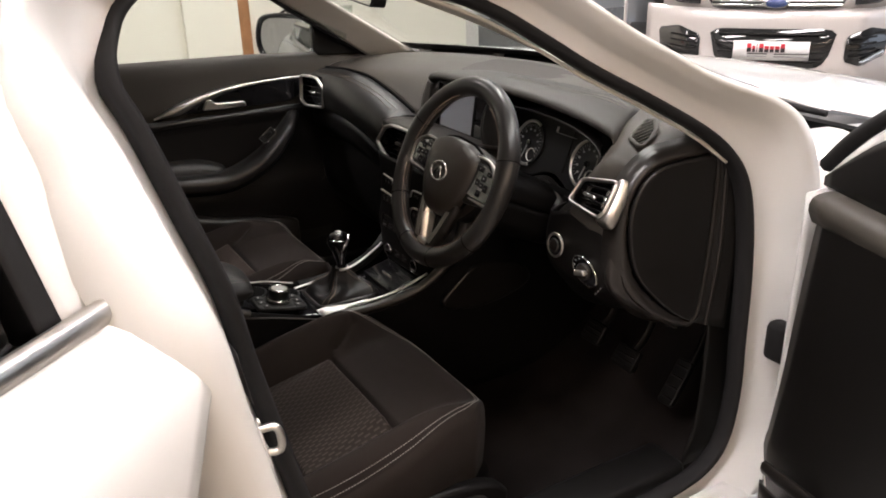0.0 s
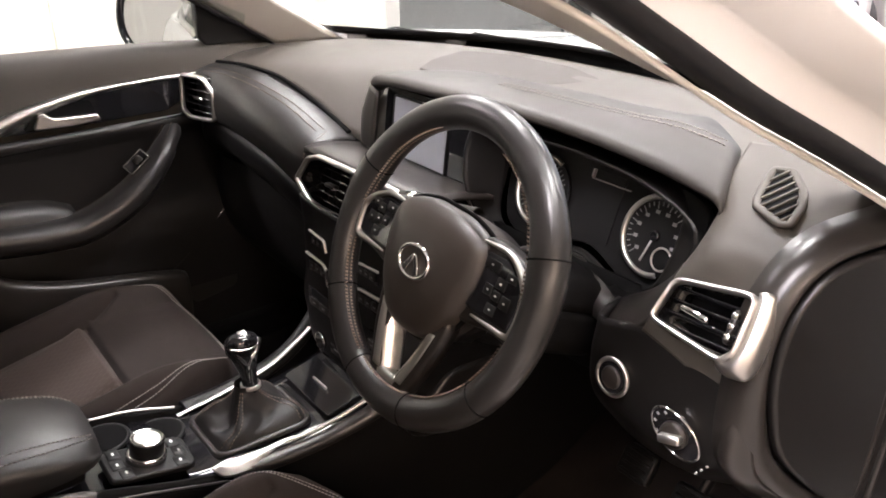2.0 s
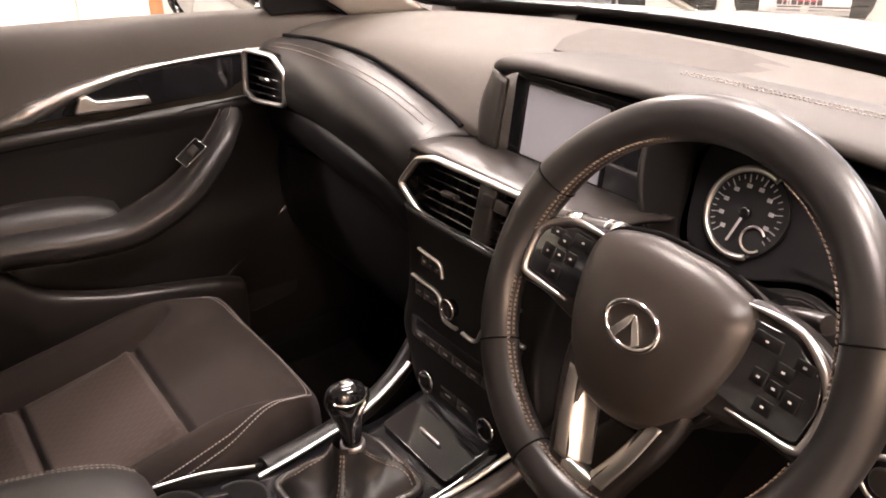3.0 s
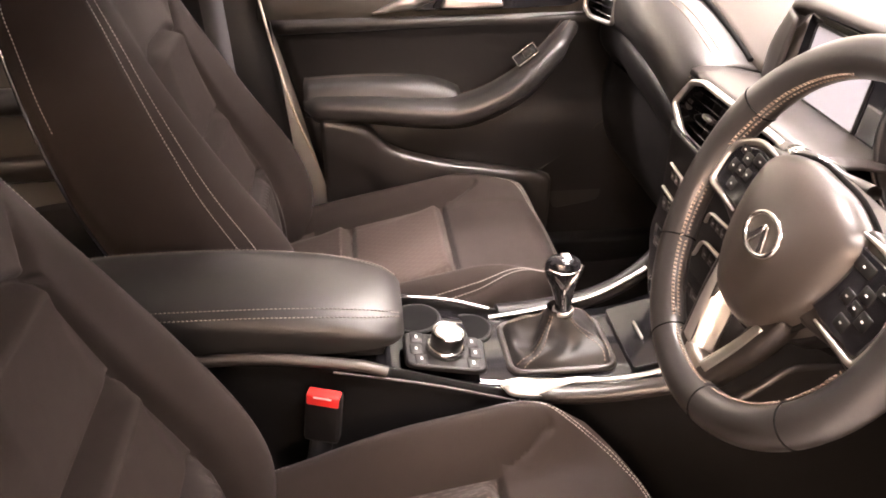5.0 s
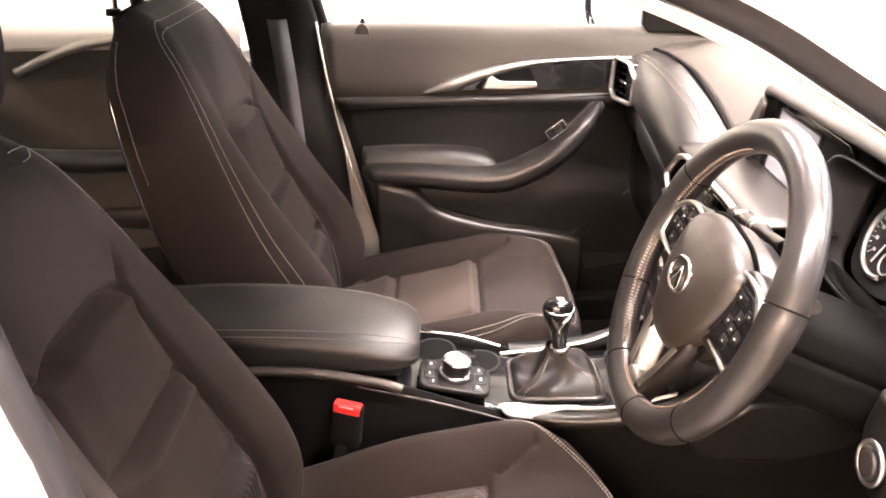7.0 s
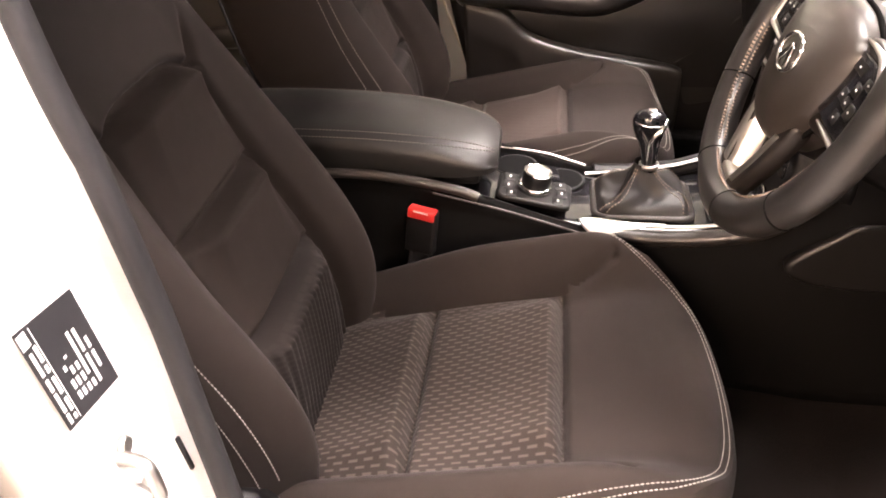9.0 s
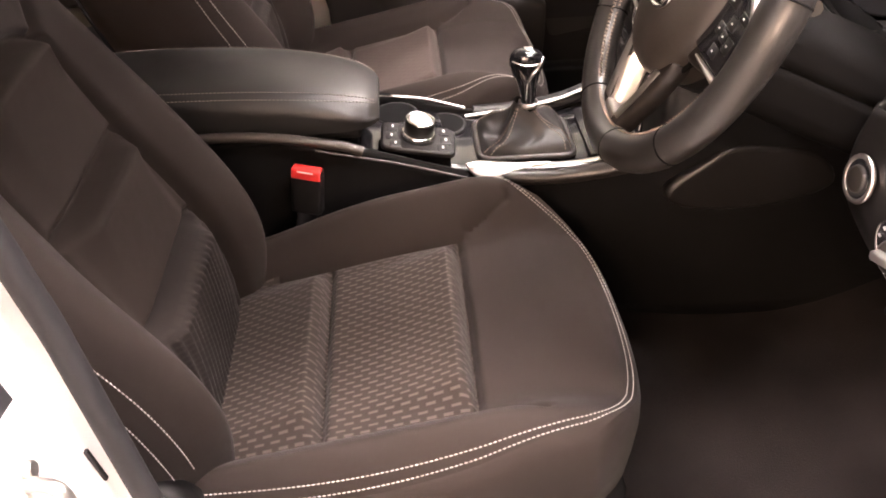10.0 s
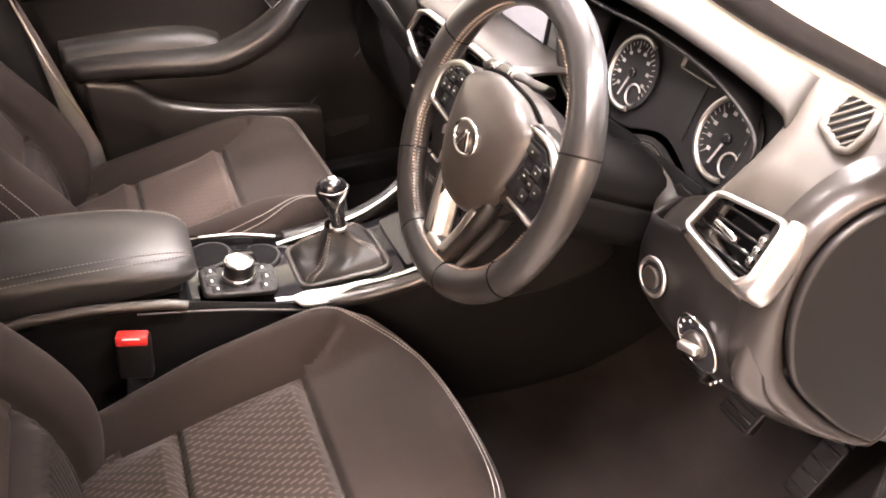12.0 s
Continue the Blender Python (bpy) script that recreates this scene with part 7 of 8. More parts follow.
ga = part("gaiter", sheet(G, wrap_u=True), M_GAITER, gl, "soft creased leather gaiter")
for i0 in (7, 23, 39, 55):
    bm = bmesh.new()
    for dk_ in (0, 2):
        stitches(G[2:27, (i0 + dk_) % kk] + np.array([0, 0, 0.001]), bm=bm)
    part("stitching", bm, M_THREAD_TAN, ga)
secs = []
for z, y, rx_, ry_ in ((0.615, 0.002, 0.0115, 0.0115), (0.638, 0.002, 0.0122, 0.0126), (0.658, 0.000, 0.0142, 0.0158), (0.674, -0.002, 0.0174, 0.0205), (0.688, -0.003, 0.0202, 0.0248), (0.699, -0.003, 0.0214, 0.0265), (0.708, -0.002, 0.0205, 0.0252), (0.715, -0.001, 0.0165, 0.0205), (0.719, 0.000, 0.0090, 0.0115), (0.720, 0.000, 0.0008, 0.0008)):
    secs.append([(0.006 + rx_ * math.cos(a), y + 0.006 + ry_ * math.sin(a), z + 0.12 * rx_ * math.cos(a) - 0.10 * ry_ * math.sin(a)) for a in np.linspace(0, 2 * math.pi, 24, endpoint=False)])
K = np.array([cr(np.array(s), 36, True) for s in secs])
K = np.stack([cr(K[:, i], 44) for i in range(36)], 1)
part("knob", sheet(K, wrap_u=True), M_GLOSS, gl, "glossy black lever knob")
part("knob_ring", sweep([tuple(q) for q in np.roll(K[31], 6, 0)[:26]], circ(0.0019, 8, 0.0014)), M_CHROME, gl, "chrome crescent round the knob top")
kb_ = [tuple(Vector(K[r_, c_]) + Vector((0.0012, 0, 0))) for r_, c_ in ((33, 8), (29, 5), (25, 2), (20, 0), (14, 35), (8, 34))]
part("knob_blade", sweep(cr(kb_, 24), [(-0.0036, -0.001), (-0.003, 0.0016), (0.003, 0.0016), (0.0036, -0.001)], up=(1, 0, 0.2), scale=np.linspace(1.3, 0.4, 24)), M_CHROME, gl, "chrome blade down the knob")
part("shift_pattern", box(0.000, 0.012, 0.000, 0.012, 0.7192, 0.7204, 0.0004, seg=1), M_SATCHROME, gl)
part("knob_collar", sheet(np.array([[(0.006 + 0.0150 * k * math.cos(a), 0.009 + 0.0150 * k * math.sin(a), z) for a in np.linspace(0, 2 * math.pi, 24, endpoint=False)] for k, z in ((0.9, 0.622), (1.05, 0.623), (1.05, 0.629), (0.9, 0.630))]), wrap_u=True), M_SATCHROME, gl)

# belt buckle between seat and console
bk_ = thing("belt_buckle", (0.135, -0.34, 0.5), "black seat belt buckle with red release button", "belt buckle")
mbk = basis((0.126, -0.338, 0.604), (0.25, 1.0, -0.10), (-0.05, 0.12, 1.0))
part("buckle_body", box(-0.024, 0.024, -0.075, 0.0, -0.011, 0.011, 0.005, m=mbk), M_PLASTIC, bk_)
part("release_button", box(-0.022, 0.022, -0.014, 0.003, -0.006, 0.0125, 0.0025, m=mbk), M_RED, bk_, "red release button")
part("button_print", box(-0.012, 0.012, -0.002, 0.0005, 0.0126, 0.0130, m=mbk), M_WHITE, bk_)
part("buckle_stem", sweep(cr([tuple(mbk @ Vector((0, -0.07, 0))), (0.133, -0.355, 0.49), (0.14, -0.37, 0.42)], 10), circ(0.016, 10, 0.006), up=(1, 0, 0)), M_RUBBER, bk_)

# pedals
for nm, x, y, z, w, h, lab in (("brake_pedal", 0.487, 0.500, 0.452, 0.034, 0.026, "ribbed brake pedal"), ("clutch_pedal", 0.396, 0.481, 0.484, 0.030, 0.026, "ribbed clutch pedal"), ("accelerator_pedal", 0.612, 0.530, 0.440, 0.020, 0.054, "ribbed accelerator pedal")):
    pdl = thing(nm, (x, y, z), "black rubber " + lab, "pedal")
    mp_ = basis((x, y, z), (1, 0, 0), (0, 0.55, 0.83))
    part("pad", slab([tuple(p) for p in rounded(w, h, 0.008)], 0.014, mp_, 0.003), M_PLASTIC, pdl)
    for i in range(4):
        yy = -h * 0.7 + 1.4 * h * i / 3
        part("rib", box(-w * 0.8, w * 0.8, yy - 0.0022, yy + 0.0022, 0.013, 0.0165, 0.001, seg=1, m=mp_), M_PLASTIC, pdl)
    part("arm", sweep(cr([tuple(mp_ @ Vector((0, 0, 0))), (x, y + 0.06, z + 0.06), (x, y + 0.11, z + 0.22)], 10), circ(0.007, 8, 0.012)), M_PLASTIC, pdl)


# ---------------------------------------------------------------- passenger door
pdoor = thing("passenger_door", (-0.78, 0.0, 0.3), "closed car door with black trim, bright handle and curved armrest", "car door")
P = loft([[(-0.802, y, zt - 0.004), (-0.785, y, zt), (-0.762, y, zt - 0.006), (-0.750, y, zt - 0.030), (-0.745, y, zt - 0.075), (-0.742, y, 0.90), (-0.752, y, 0.868)] for y, zt in ((-0.468, 1.046), (-0.2, 1.040), (0.1, 1.032), (0.36, 1.018), (0.50, 1.008))], 40, 30)
part("upper_trim", thick(sheet(P), 0.008), M_SOFT, pdoor, "soft black upper door trim")
P = loft([[(-0.746, y, 0.872), (-0.742, y, 0.852), (-0.752, y, 0.838), (-0.758, y, 0.76), (-0.757, y, 0.68), (-0.745, y, 0.60), (-0.748, y, 0.45), (-0.752, y, 0.24)] for y in (-0.455, -0.36, -0.1, 0.2, 0.50)], 50, 24)
for i in range(P.shape[0]):
    zz = P[i, :, 2]
    P[i, :, 1] += np.where(P[i, 0, 1] < -0.3, np.interp(zz, [0.30, 0.47, 0.87], [0.13, 0.105, 0.012]) * (-(P[i, 0, 1] + 0.3) / 0.155), 0)
part("lower_trim", thick(sheet(P), 0.008), M_TRIM, pdoor, "black grained lower door trim")
part("trim_groove", tube(cr([(-0.7385, -0.44, 0.857), (-0.7385, 0.0, 0.862), (-0.7385, 0.25, 0.872)], 20), 0.003, 6), M_DARK, pdoor)
# glossy inlay with the handle in a bright-edged recess
inl = [(-0.195, 0.886), (-0.11, 0.922), (0.0, 0.942), (0.14, 0.952), (0.262, 0.955), (0.215, 0.900), (0.185, 0.886), (0.0, 0.882)]
hl = part("handle_panel", slab([tuple(p) for p in poly(inl)], 0.007, basis((-0.746, 0, 0), (0, 1, 0), (0, 0, 1)), 0.002), M_GLOSS, pdoor, "glossy black door inlay")
part("handle_recess", slab([tuple(p) for p in poly([(-0.110, 0.889), (-0.085, 0.920), (-0.03, 0.934), (0.025, 0.936), (0.042, 0.889)])], 0.003, basis((-0.7388, 0, 0), (0, 1, 0), (0, 0, 1)), 0.001), M_DARK, hl)
blade = cr([(-0.738, 0.270, 0.9565), (-0.737, 0.14, 0.956), (-0.736, 0.02, 0.948), (-0.735, -0.08, 0.928), (-0.735, -0.16, 0.903), (-0.736, -0.232, 0.882)], 40)
part("blade_trim", sweep(blade, [(-0.003, -0.006), (-0.001, -0.007), (0.004, -0.002), (0.004, 0.004), (-0.003, 0.006)], up=(0, 0, 1), scale=np.interp(np.linspace(0, 1, 40), [0, 0.35, 0.6, 0.85, 1], [0.7, 0.8, 1.6, 2.6, 0.3])), M_SATCHROME, pdoor, "satin metal blade trim")
hd = [(-0.092, 0.892), (-0.078, 0.920), (-0.068, 0.923), (-0.050, 0.910), (0.036, 0.907), (0.041, 0.892), (-0.03, 0.889)]
part("door_handle", slab([tuple(p) for p in poly(hd)], 0.012, basis((-0.733, 0, 0), (0, 1, 0), (0, 0, 1)), 0.004, 3), M_SATCHROME, hl, "satin metal inner door handle")
# armrest: a long pad that sweeps up into a pull
ap = cr([(-0.718, -0.385, 0.708), (-0.710, -0.25, 0.704), (-0.700, -0.12, 0.694), (-0.695, -0.04, 0.696), (-0.694, 0.05, 0.735), (-0.700, 0.12, 0.790), (-0.712, 0.165, 0.836), (-0.730, 0.183, 0.852)], 60)
arp = part("armrest", sweep(ap, [(0.032, -0.036), (0.038, -0.012), (0.030, 0.010), (0.012, 0.018), (-0.02, 0.018), (-0.05, 0.012), (-0.055, -0.02), (-0.01, -0.052)], up=(0.0, -0.25, 1), scale=np.interp(np.linspace(0, 1, 60), [0, 0.04, 0.4, 0.72, 0.9, 1], [0.5, 0.95, 1.0, 0.98, 0.72, 0.40])), M_LEATHER, pdoor, "stitched black leather armrest")
bm = bmesh.new()
stitches(ap[2:] + np.array([-0.020, 0, 0.017]), bm=bm)
stitches(ap[24:] + np.array([0.012, 0, 0.010]), bm=bm)
part("stitching", bm, M_THREAD_TAN, arp)
P = loft([[(-0.755, y, z + 0.003), (-0.725, y, z + 0.002), (-0.704, y, z - 0.004), (-0.693, y, z - 0.022), (-0.690, y, z - 0.045), (-0.70, y, z - 0.070)] for y, z in ((-0.385, 0.744), (-0.30, 0.748), (-0.20, 0.747), (-0.135, 0.742), (-0.090, 0.732), (-0.050, 0.714))], 24, 24)
part("armrest_shelf", thick(sheet(P), 0.006), M_LEATHER_SOFT, pdoor, "padded black door armrest")
part("stitching", stitches(cr([(-0.735, -0.38, 0.748), (-0.735, -0.28, 0.752), (-0.733, -0.18, 0.749), (-0.728, -0.13, 0.739)], 60), bm=bmesh.new()), M_THREAD_TAN, pdoor)
part("trim_groove", tube(cr([(-0.7375, -0.43, 0.842), (-0.7375, 0.0, 0.852), (-0.7385, 0.20, 0.858)], 20), 0.0022, 6), M_DARK, pdoor)
mws = basis((-0.690, 0.088, 0.796), (0.0, 0.80, 0.60), (-0.80, -0.36, 0.48))
sw = part("window_switch", slab([tuple(p) for p in rounded(0.026, 0.014, 0.002)], 0.006, mws, 0.001), M_GLOSS, pdoor, "window switch in a bright frame")
part("switch_frame", ring(rounded(0.026, 0.014, 0.002), 0.0035, 0.008, mws), M_CHROME, sw)
part("rocker", box(-0.004, 0.014, -0.008, 0.008, 0.005, 0.011, 0.002, m=mws), M_SATIN, sw)
# map pocket
P = loft([[(-0.735, y, zt - 0.02), (-0.722, y, zt), (-0.700, y, zt), (-0.690, y, zt - 0.014), (-0.692, y, zt - 0.08), (-0.71, y, zt - 0.15), (-0.735, y, 0.32)] for y, zt in ((-0.355, 0.676), (-0.29, 0.658), (-0.25, 0.642), (-0.205, 0.596), (-0.10, 0.560), (0.02, 0.538), (0.125, 0.518), (0.16, 0.505))], 30, 50)
part("map_pocket", thick(sheet(P), 0.006), M_SATIN, pdoor, "brown-black door pocket")
part("pocket_lamp", slab([tuple(p) for p in rounded(0.032, 0.007, 0.005)], 0.006, basis((-0.752, -0.145, 0.600), (0, 1, 0), (0, 0, 1)), 0.002), M_SATCHROME, pdoor)
part("speaker_cover", slab([tuple(p) for p in poly([(0.145, 0.505), (0.295, 0.635), (0.30, 0.60), (0.30, 0.42), (0.18, 0.40)])], 0.012, basis((-0.752, 0, 0), (0, 1, 0), (0, 0, 1)), 0.004), M_SATIN, pdoor)
part("speaker_edge", tube(cr([(-0.741, 0.14, 0.505), (-0.741, 0.21, 0.560), (-0.741, 0.292, 0.632)], 12), 0.004, 6), M_SATIN, pdoor)
part("lock_pin", disc(0.006, 0.014, Matrix.Translation((-0.772, -0.372, 1.040)), 0.002, 16), M_GLOSS, pdoor)
part("pin_cup", slab([tuple(p) for p in circ(0.017, 24, 0.024)], 0.003, basis((-0.7545, -0.372, 1.020), (0, 1, 0), (0, 0, 1)), 0.0015), M_SOFT, pdoor)
# cream tube paints the highlight along the door edge gap
part("edge_highlight", tube(cr([(-0.748, -0.478, 1.05), (-0.744, -0.466, 0.95), (-0.742, -0.440, 0.80), (-0.742, -0.405, 0.65), (-0.742, -0.350, 0.50), (-0.745, -0.30, 0.40), (-0.745, -0.2, 0.34)], 40), 0.0028, 8), M_CREAM, pdoor, "pale line painted as the highlight on the door edge")
fr = [(-0.79, 0.50, 1.0), (-0.775, 0.38, 1.07), (-0.73, 0.18, 1.19), (-0.68, -0.02, 1.30), (-0.665, -0.2, 1.345), (-0.662, -0.42, 1.345), (-0.685, -0.515, 1.28), (-0.745, -0.49, 1.14), (-0.79, -0.47, 1.03)]
part("window_frame", sweep(cr(fr, 60), circ(0.02, 10, 0.014)), M_RUBBER, pdoor, "black window frame")
g = part("door_glass", thick(sheet(loft([[(-0.792, y, 1.02), (-0.74, y, 1.16), (-0.675, y2, zt)] for y, y2, zt in ((0.42, 0.36, 1.06), (0.28, 0.15, 1.19), (0.05, -0.05, 1.30), (-0.2, -0.2, 1.335), (-0.47, -0.50, 1.32))], 12, 20)), 0.004), M_GLASS, pdoor, "clear side window")
g.visible_shadow = False
part("corner_panel", slab([(0.47, 1.008), (0.37, 1.075), (0.285, 1.125), (0.285, 1.03), (0.30, 1.012)], 0.02, basis((-0.775, 0, 0), (0, 1, 0), (0, 0, 1)), 0.004), M_PLASTIC, pdoor, "black triangular mirror panel")

# door mirror outside the passenger window
mir = thing("door_mirror", (-0.94, 0.33, 0.98), "black-backed door mirror outside the passenger window", "mirror")
mm = basis((-0.955, 0.272, 1.052), (0.80, 0.60, 0.0), (-0.03, 0.04, 1.0)) @ Matrix.Diagonal((1.22, 1.0, 1.0, 1.0))
og = [tuple(p) for p in cr([(-0.085, -0.045), (-0.088, 0.025), (-0.060, 0.066), (0.045, 0.066), (0.088, 0.040), (0.088, -0.050), (0.045, -0.086), (-0.045, -0.086)], 40, True)]
part("mirror_glass", slab(og, 0.003, mm @ Matrix.Diagonal((0.9, 0.88, 1, 1)), 0.001), M_MIRROR, mir, "mirror glass showing the bright showroom")
part("mirror_rim", ring(og, 0.014, 0.012, mm), M_GLOSS, mir)
rows = []
for k, z in ((1.03, 0.004), (1.08, -0.02), (1.02, -0.06), (0.82, -0.10), (0.45, -0.125), (0.05, -0.132)):
    rows.append([tuple(mm @ Vector((x * k, y * k, z))) for x, y in og])
part("mirror_shell", sheet(np.array(rows), wrap_u=True), M_GLOSS, mir)
part("mirror_arm", sweep(cr([(-0.87, 0.33, 0.995), (-0.82, 0.36, 1.005), (-0.775, 0.38, 1.02)], 10), circ(0.022, 10, 0.03)), M_GLOSS, mir)

# rear door trim on the far side, behind the front seat
rdt = thing("rear_door_trim", (-0.76, -1.0, 0.4), "black rear door trim with pale top and bright strip", "door trim")
P = loft([[(-0.795, y, 1.055), (-0.770, y, 1.06), (-0.752, y, 1.04), (-0.748, y, 0.97), (-0.75, y, 0.85), (-0.755, y, 0.70), (-0.75, y, 0.32)] for y in (-0.66, -0.9, -1.2, -1.45)], 30, 14)
# paler M_SOFT here: the light the rear lacks is put into the colour
part("trim", thick(sheet(P), 0.008), M_SOFT, rdt)
P = loft([[(-0.794, y, 1.058), (-0.765, y, 1.068), (-0.744, y, 1.040), (-0.741, y, 0.995)] for y in (-0.66, -0.9, -1.2, -1.45)], 14, 14)
part("pale_top", thick(sheet(P), 0.004), M_CREAM, rdt, "pale brown door top")
part("strip", sweep(cr([(-0.735, -0.92, 1.022), (-0.735, -1.02, 1.008), (-0.735, -1.10, 0.985), (-0.735, -1.20, 0.945)], 20), [(-0.003, -0.012), (0.004, -0.006), (0.004, 0.006), (-0.003, 0.012)], up=(0, 0, 1)), M_SATCHROME, rdt)
part("armrest", sweep(cr([(-0.72, -0.66, 0.79), (-0.715, -0.8, 0.745), (-0.71, -1.0, 0.73), (-0.715, -1.3, 0.74)], 24), circ(0.035, 12, 0.028)), M_LEATHER, rdt)
part("pocket", sweep(cr([(-0.725, -0.68, 0.62), (-0.72, -0.9, 0.58), (-0.72, -1.2, 0.57)], 20), circ(0.012, 8, 0.03)), M_SATIN, rdt)

# passenger's seat belt on the middle pillar
belt = thing("seat_belt", (-0.70, -0.55, 0.6), "grey woven seat belt hanging on the middle pillar", "seat belt")
part("webbing", sweep(cr([(-0.715, -0.575, 1.20), (-0.722, -0.567, 1.10), (-0.728, -0.553, 0.90), (-0.728, -0.54, 0.60), (-0.725, -0.53, 0.36)], 24), [(-0.001, -0.023), (0.001, -0.023), (0.001, 0.023), (-0.001, 0.023)], up=(0, 1, 0.1)), M_BELT, belt)
part("belt_guide", box(-0.735, -0.70, -0.605, -0.545, 1.185, 1.225, 0.01), M_PLASTIC, belt)
belt2 = thing("seat_belt", (0.69, -0.55, 0.6), "grey woven seat belt hanging on the middle pillar", "seat belt")
part("webbing", sweep(cr([(0.665, -0.60, 1.20), (0.690, -0.59, 1.10), (0.712, -0.575, 0.90), (0.715, -0.555, 0.60), (0.715, -0.54, 0.36)], 24), [(-0.001, -0.023), (0.001, -0.023), (0.001, 0.023), (-0.001, 0.023)], up=(0, 1, 0.1)), M_BELT, belt2)

# rear-view mirror inside the windscreen
rvm = thing("rear_view_mirror", (0.0, 0.18, 1.32), "black rear-view mirror under the headliner", "mirror")
mrv = basis((0.0, 0.105, 1.262), (0.97, -0.2, 0.0), (0.0, 0.12, 1.0))
rv = [tuple(p) for p in rounded(0.115, 0.030, 0.024)]
part("mirror_case", slab(rv, 0.028, mrv @ Matrix.Translation((0, 0, -0.028)), 0.0), M_PLASTIC, rvm)
part("mirror_glass", slab([(x * 0.95, y * 0.9) for x, y in rv], 0.003, mrv, 0.001), M_MIRROR, rvm)
part("mirror_stem", tube([(0, 0.125, 1.27), (0, 0.15, 1.31), (0, 0.15, 1.36)], 0.012), M_PLASTIC, rvm)

# label and latch marks on the white pillar
lab = thing("pillar_label", (0.8025, -0.468, 0.89), "black specification label with pale print on the white pillar", "label")
ml = basis((0.8025, -0.4665, 0.890), (-1.0, 0.03, 0.0), (0.0, -0.17, 1.0))
part("label_sheet", slab([(-0.030, -0.037), (0.030, -0.044), (0.030, 0.036), (-0.030, 0.044)], 0.0006, ml, 0), M_LABEL, lab)
part("label_box", box(-0.029, -0.021, 0.030, 0.041, 0.0007, 0.0010, m=ml), M_WHITE, lab)
part("label_rule", box(-0.0172, -0.0166, -0.036, 0.040, 0.0007, 0.0010, m=ml), M_WHITE, lab)


def print_column(x, runs):
    for a, b in runs:
        part("print_line", box(x - 0.0014, x + 0.0014, a, b, 0.0007, 0.0010, m=ml), M_WHITE, lab)


print_column(-0.0255, ((-0.034, -0.026), (-0.024, -0.008), (-0.006, 0.004), (0.007, 0.026)))
print_column(-0.0200, ((-0.034, -0.030), (-0.027, -0.016), (-0.012, 0.002), (0.006, 0.012), (0.015, 0.028)))
print_column(-0.0080, ((-0.028, -0.022), (-0.019, -0.012), (-0.004, 0.000)))
print_column(-0.0030, ((-0.029, -0.023), (-0.020, -0.013), (-0.010, -0.004), (0.003, 0.005)))
print_column(0.0025, ((-0.030, -0.024), (-0.021, -0.014), (-0.011, -0.005)))
print_column(0.0080, ((-0.031, -0.025), (-0.020, 0.016)))
print_column(0.0140, ((-0.032, -0.008), (-0.005, 0.014)))
print_column(0.0205, ((-0.024, -0.010), (-0.007, 0.002)))


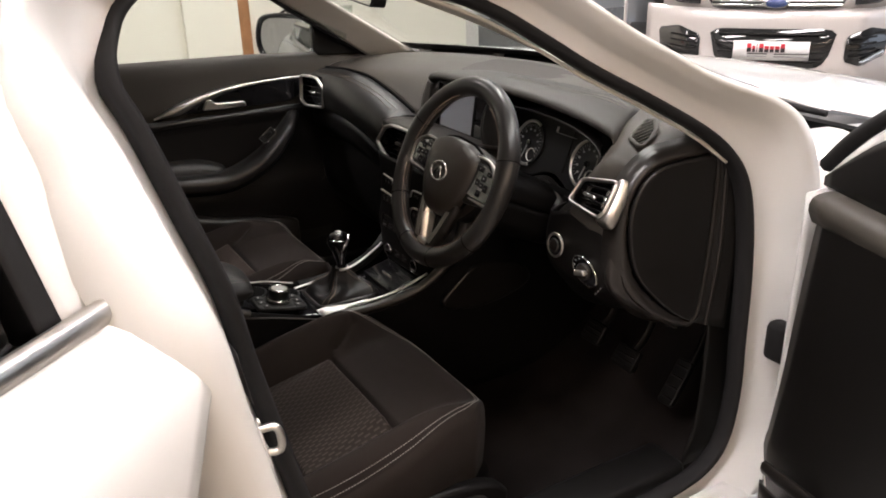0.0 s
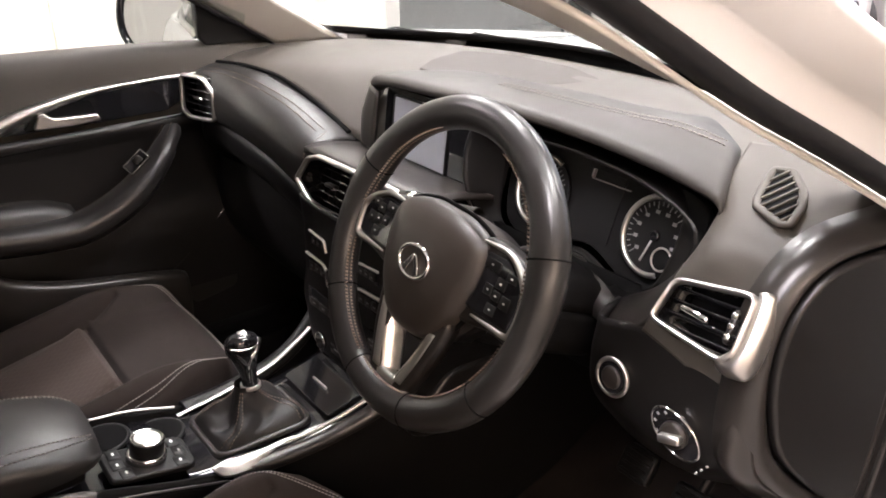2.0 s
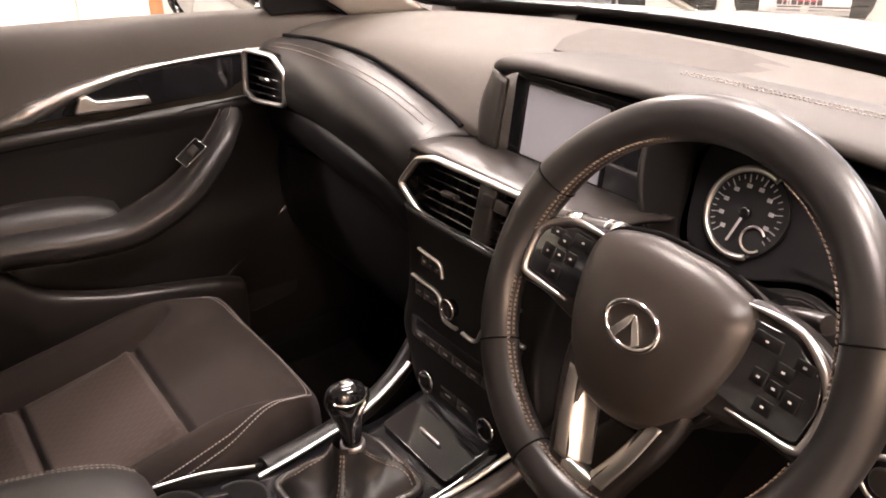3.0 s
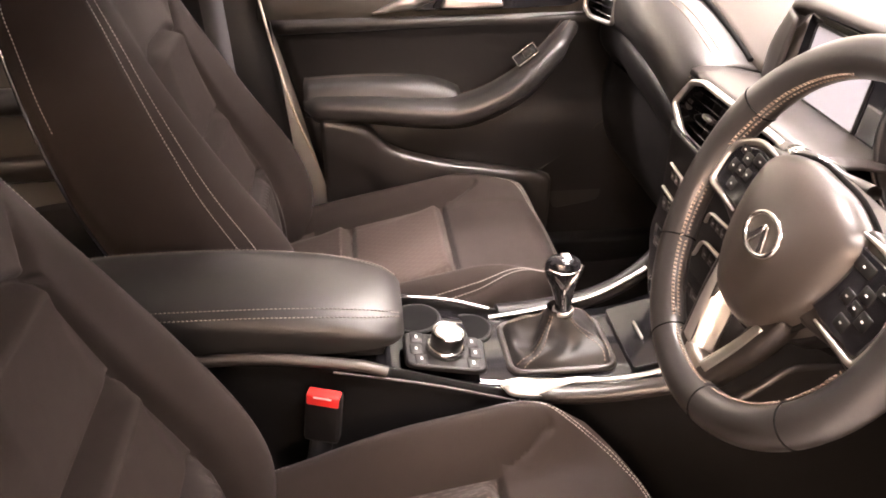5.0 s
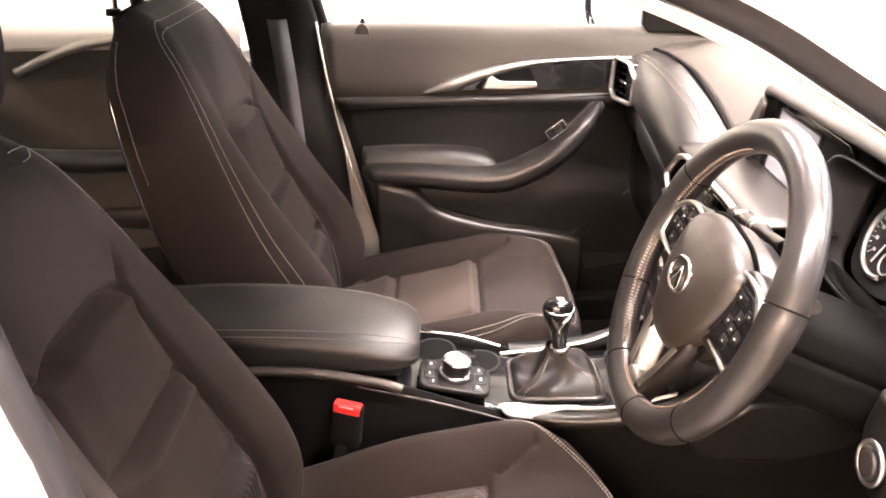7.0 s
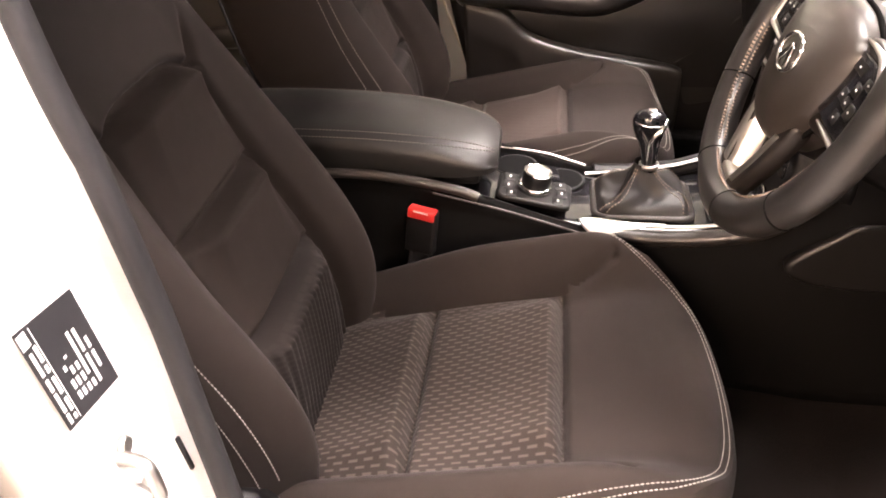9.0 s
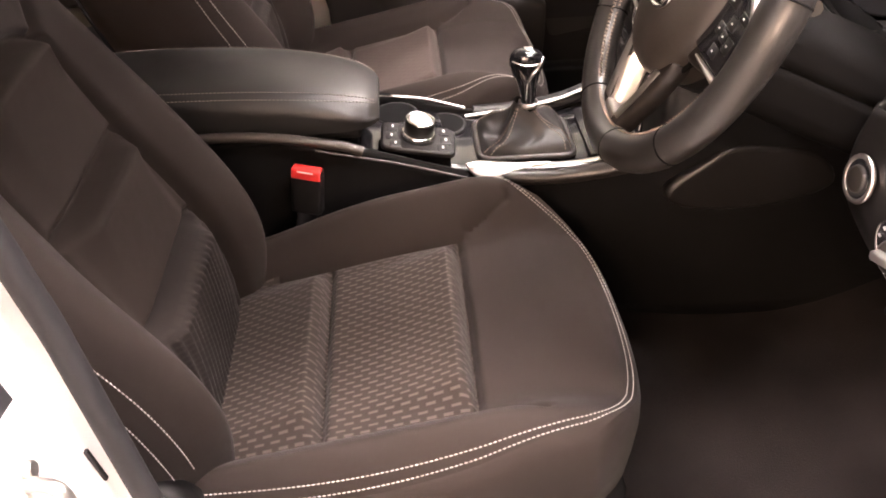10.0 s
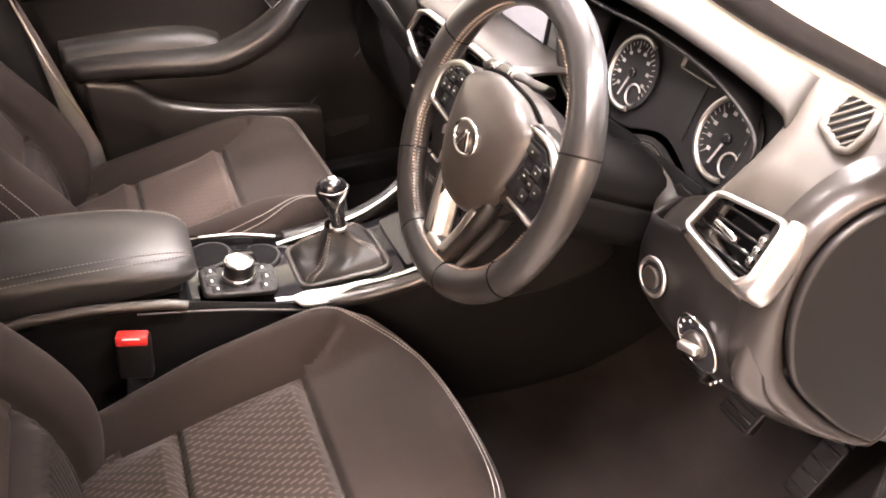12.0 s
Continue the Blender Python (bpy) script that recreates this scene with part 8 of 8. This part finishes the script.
# ---------------------------------------------------------------- silver car across the showroom
def silver_car():
    O, R, N = Vector((-1.56, 3.52, 0)), Vector((0.75, 0.66, 0)), Vector((0.66, -0.75, 0))
    sc_ = thing("silver_car", tuple(O - N * 1.5), "silver car facing across the showroom, black grilles", "car")

    def bow(u):
        return -0.05 * (u / 0.5) ** 2 - 0.16 * max(0.0, abs(u) - 0.6) / 0.3

    def at(u, n, z):
        q = O + R * u * 0.82 + N * (n + bow(u))
        return (q.x, q.y, z)

    us = np.linspace(-0.92, 0.92, 41)

    def skin(prof, lo=-0.92, hi=0.92, k=41, t=0.006):
        return thick(sheet(np.array([[at(u, n, z) for n, z in cr(prof, 14)] for u in np.linspace(lo, hi, k)])), t)

    part("bumper", skin([(-0.05, 0.40), (-0.01, 0.47), (0.015, 0.53), (0.01, 0.66), (0.015, 0.77), (0.02, 0.83), (-0.01, 0.875)]), M_SILVER_PAINT, sc_, "silver bumper")
    part("under_tray", skin([(-0.10, 0.22), (-0.04, 0.30), (-0.03, 0.42)]), M_PLASTIC, sc_)

    def inset(outline, n, material, name, depth=0.006, label=""):
        o = [tuple(p) for p in outline]
        lo_u, hi_u = min(p[0] for p in o), max(p[0] for p in o)
        cols = []
        for u in np.linspace(lo_u + 1e-4, hi_u - 1e-4, 25):
            zs = [a[1] + (b[1] - a[1]) * (u - a[0]) / (b[0] - a[0]) for a, b in zip(o, o[1:] + o[:1]) if (a[0] - u) * (b[0] - u) < 0]
            if len(zs) < 2:
                continue
            z0, z1 = min(zs), max(zs)
            cols.append([at(u, n, z0), at(u, n + depth, z0), at(u, n + depth, (z0 + z1) / 2), at(u, n + depth, z1), at(u, n, z1)])
        bm = sheet(np.array(cols))
        return part(name, bm, material, sc_, label)

    inset(poly([(-0.44, 0.765), (0.44, 0.765), (0.385, 0.575), (0.31, 0.535), (-0.31, 0.535), (-0.385, 0.575)]), 0.022, M_GLOSS, "lower_grille", label="black lower grille")
    for i in range(4):
        z = 0.572 + 0.052 * i
        inset([(-0.37, z), (0.37, z), (0.37, z + 0.010), (-0.37, z + 0.010)], 0.029, M_PLASTIC, "grille_slat")
    inset(poly([(-0.48, 0.945), (0.48, 0.945), (0.42, 0.875), (-0.42, 0.875)]), 0.004, M_GLOSS, "upper_grille", label="black upper grille")
    for z in (0.893, 0.918):
        inset([(-0.44, z), (0.44, z), (0.44, z + 0.012), (-0.44, z + 0.012)], 0.012, M_CHROME, "chrome_bar")
    inset([(0.085 * math.cos(a), 0.912 + 0.034 * math.sin(a)) for a in np.linspace(0, 2 * math.pi, 30, endpoint=False)], 0.022, M_CHROME, "badge_rim")
    inset([(0.075 * math.cos(a), 0.912 + 0.027 * math.sin(a)) for a in np.linspace(0, 2 * math.pi, 30, endpoint=False)], 0.030, M_BLUE, "badge", label="plain dark oval badge")
    for s in (-1, 1):
        inset(poly([(s * 0.50, 0.72), (s * 0.66, 0.77), (s * 0.82, 0.74), (s * 0.80, 0.60), (s * 0.62, 0.545), (s * 0.50, 0.575)])[:: s], 0.020, M_GLOSS, "fog_recess", label="black fog lamp recess")
        for i in range(4):
            z = 0.60 + 0.035 * i
            inset([(s * 0.53, z), (s * 0.72, z + 0.005), (s * 0.72, z + 0.015), (s * 0.53, z + 0.010)][:: s], 0.028, M_PLASTIC, "fog_slat")
        inset(poly([(s * 0.60, 0.575), (s * 0.78, 0.635), (s * 0.79, 0.605), (s * 0.64, 0.55)])[:: s], 0.032, M_CHROME, "fog_lamp", label="clear fog lamp")
        inset(poly([(s * 0.50, 0.90), (s * 0.53, 0.99), (s * 0.80, 1.05), (s * 0.84, 0.985), (s * 0.70, 0.905)])[:: s], 0.0, M_GLOSS, "headlamp", 0.03, "dark clear headlamp")
        inset(poly([(s * 0.56, 0.925), (s * 0.58, 0.975), (s * 0.68, 0.99), (s * 0.68, 0.935)])[:: s], 0.032, M_CHROME, "headlamp_lens", 0.004)
    part("nose", skin([(-0.012, 0.872), (-0.02, 0.94), (-0.04, 0.985), (-0.12, 1.03), (-0.5, 1.10), (-1.05, 1.15)], -0.80, 0.80), M_SILVER_PAINT, sc_, "silver bonnet")
    part("windscreen", skin([(-1.05, 1.15), (-1.4, 1.40), (-1.7, 1.60)], -0.68, 0.68), M_DARKGLASS, sc_)
    part("roof", skin([(-1.7, 1.60), (-2.4, 1.68), (-3.4, 1.62), (-4.2, 1.30)], -0.62, 0.62), M_SILVER_PAINT, sc_)
    for s in (-1, 1):
        def wing(a, z):
            q = O + R * s * 0.91 + N * (-0.42 - a)
            return (q.x, q.y, z)
        part("side", thick(sheet(loft([[wing(a, 0.30), wing(a, 0.7), wing(a, zt)] for a, zt in ((0.0, 0.95), (0.6, 1.10), (2.0, 1.12), (3.6, 1.12))], 8, 20)), 0.01), M_SILVER_PAINT, sc_)
        for a in (0.55, 3.2):
            c_ = O + R * s * 0.84 + N * (-0.35 - a)
            wh = part("wheel", sweep([(c_.x + N.x * 0.26 * math.cos(b), c_.y + N.y * 0.26 * math.cos(b), 0.35 + 0.26 * math.sin(b)) for b in np.linspace(0, 2 * math.pi, 32, endpoint=False)], rounded(0.08, 0.11, 0.03, 3), True, tuple(R)), M_TYRE, sc_)
            part("rim", disc(0.2, 0.04, basis(tuple(c_ + Vector((0, 0, 0.35))), tuple(N), (0, 0, 1)), 0.01), M_SATCHROME, wh)
    pl = inset([(-0.26, 0.585), (0.26, 0.585), (0.26, 0.695), (-0.26, 0.695)], 0.045, M_WHITE, "front_plate", 0.006, "white dealer plate with red and grey bars")
    x = -0.165
    for w_, h_ in ((0.03, 0.05), (0.022, 0.036), (0.010, 0.05), (0.03, 0.05), (0.03, 0.036), (0.028, 0.036), (0.03, 0.036), (0.03, 0.05)):
        bm = box(0, w_ - 0.006, 0, h_, 0, 0.002, m=basis(at(x, 0.054, 0.633), tuple(R), (0, 0, 1)))
        part("plate_mark", bm, M_REDPRINT, pl)
        bm = box(0, w_ - 0.006, 0, h_ * 0.5, 0, 0.003, m=basis(at(x, 0.055, 0.633), tuple(R), (0, 0, 1)))
        part("plate_mark_foot", bm, M_LABEL, pl)
        x += w_ + 0.007
    part("plate_rule", box(0, 0.34, 0, 0.006, 0, 0.002, m=basis(at(-0.16, 0.054, 0.620), tuple(R), (0, 0, 1))), M_LABEL, pl)
    part("plate_line", box(0, 0.34, 0, 0.010, 0, 0.002, m=basis(at(-0.16, 0.054, 0.602), tuple(R), (0, 0, 1))), mat("grey_print", (0.3, 0.3, 0.3), rough=0.5), pl)


silver_car()
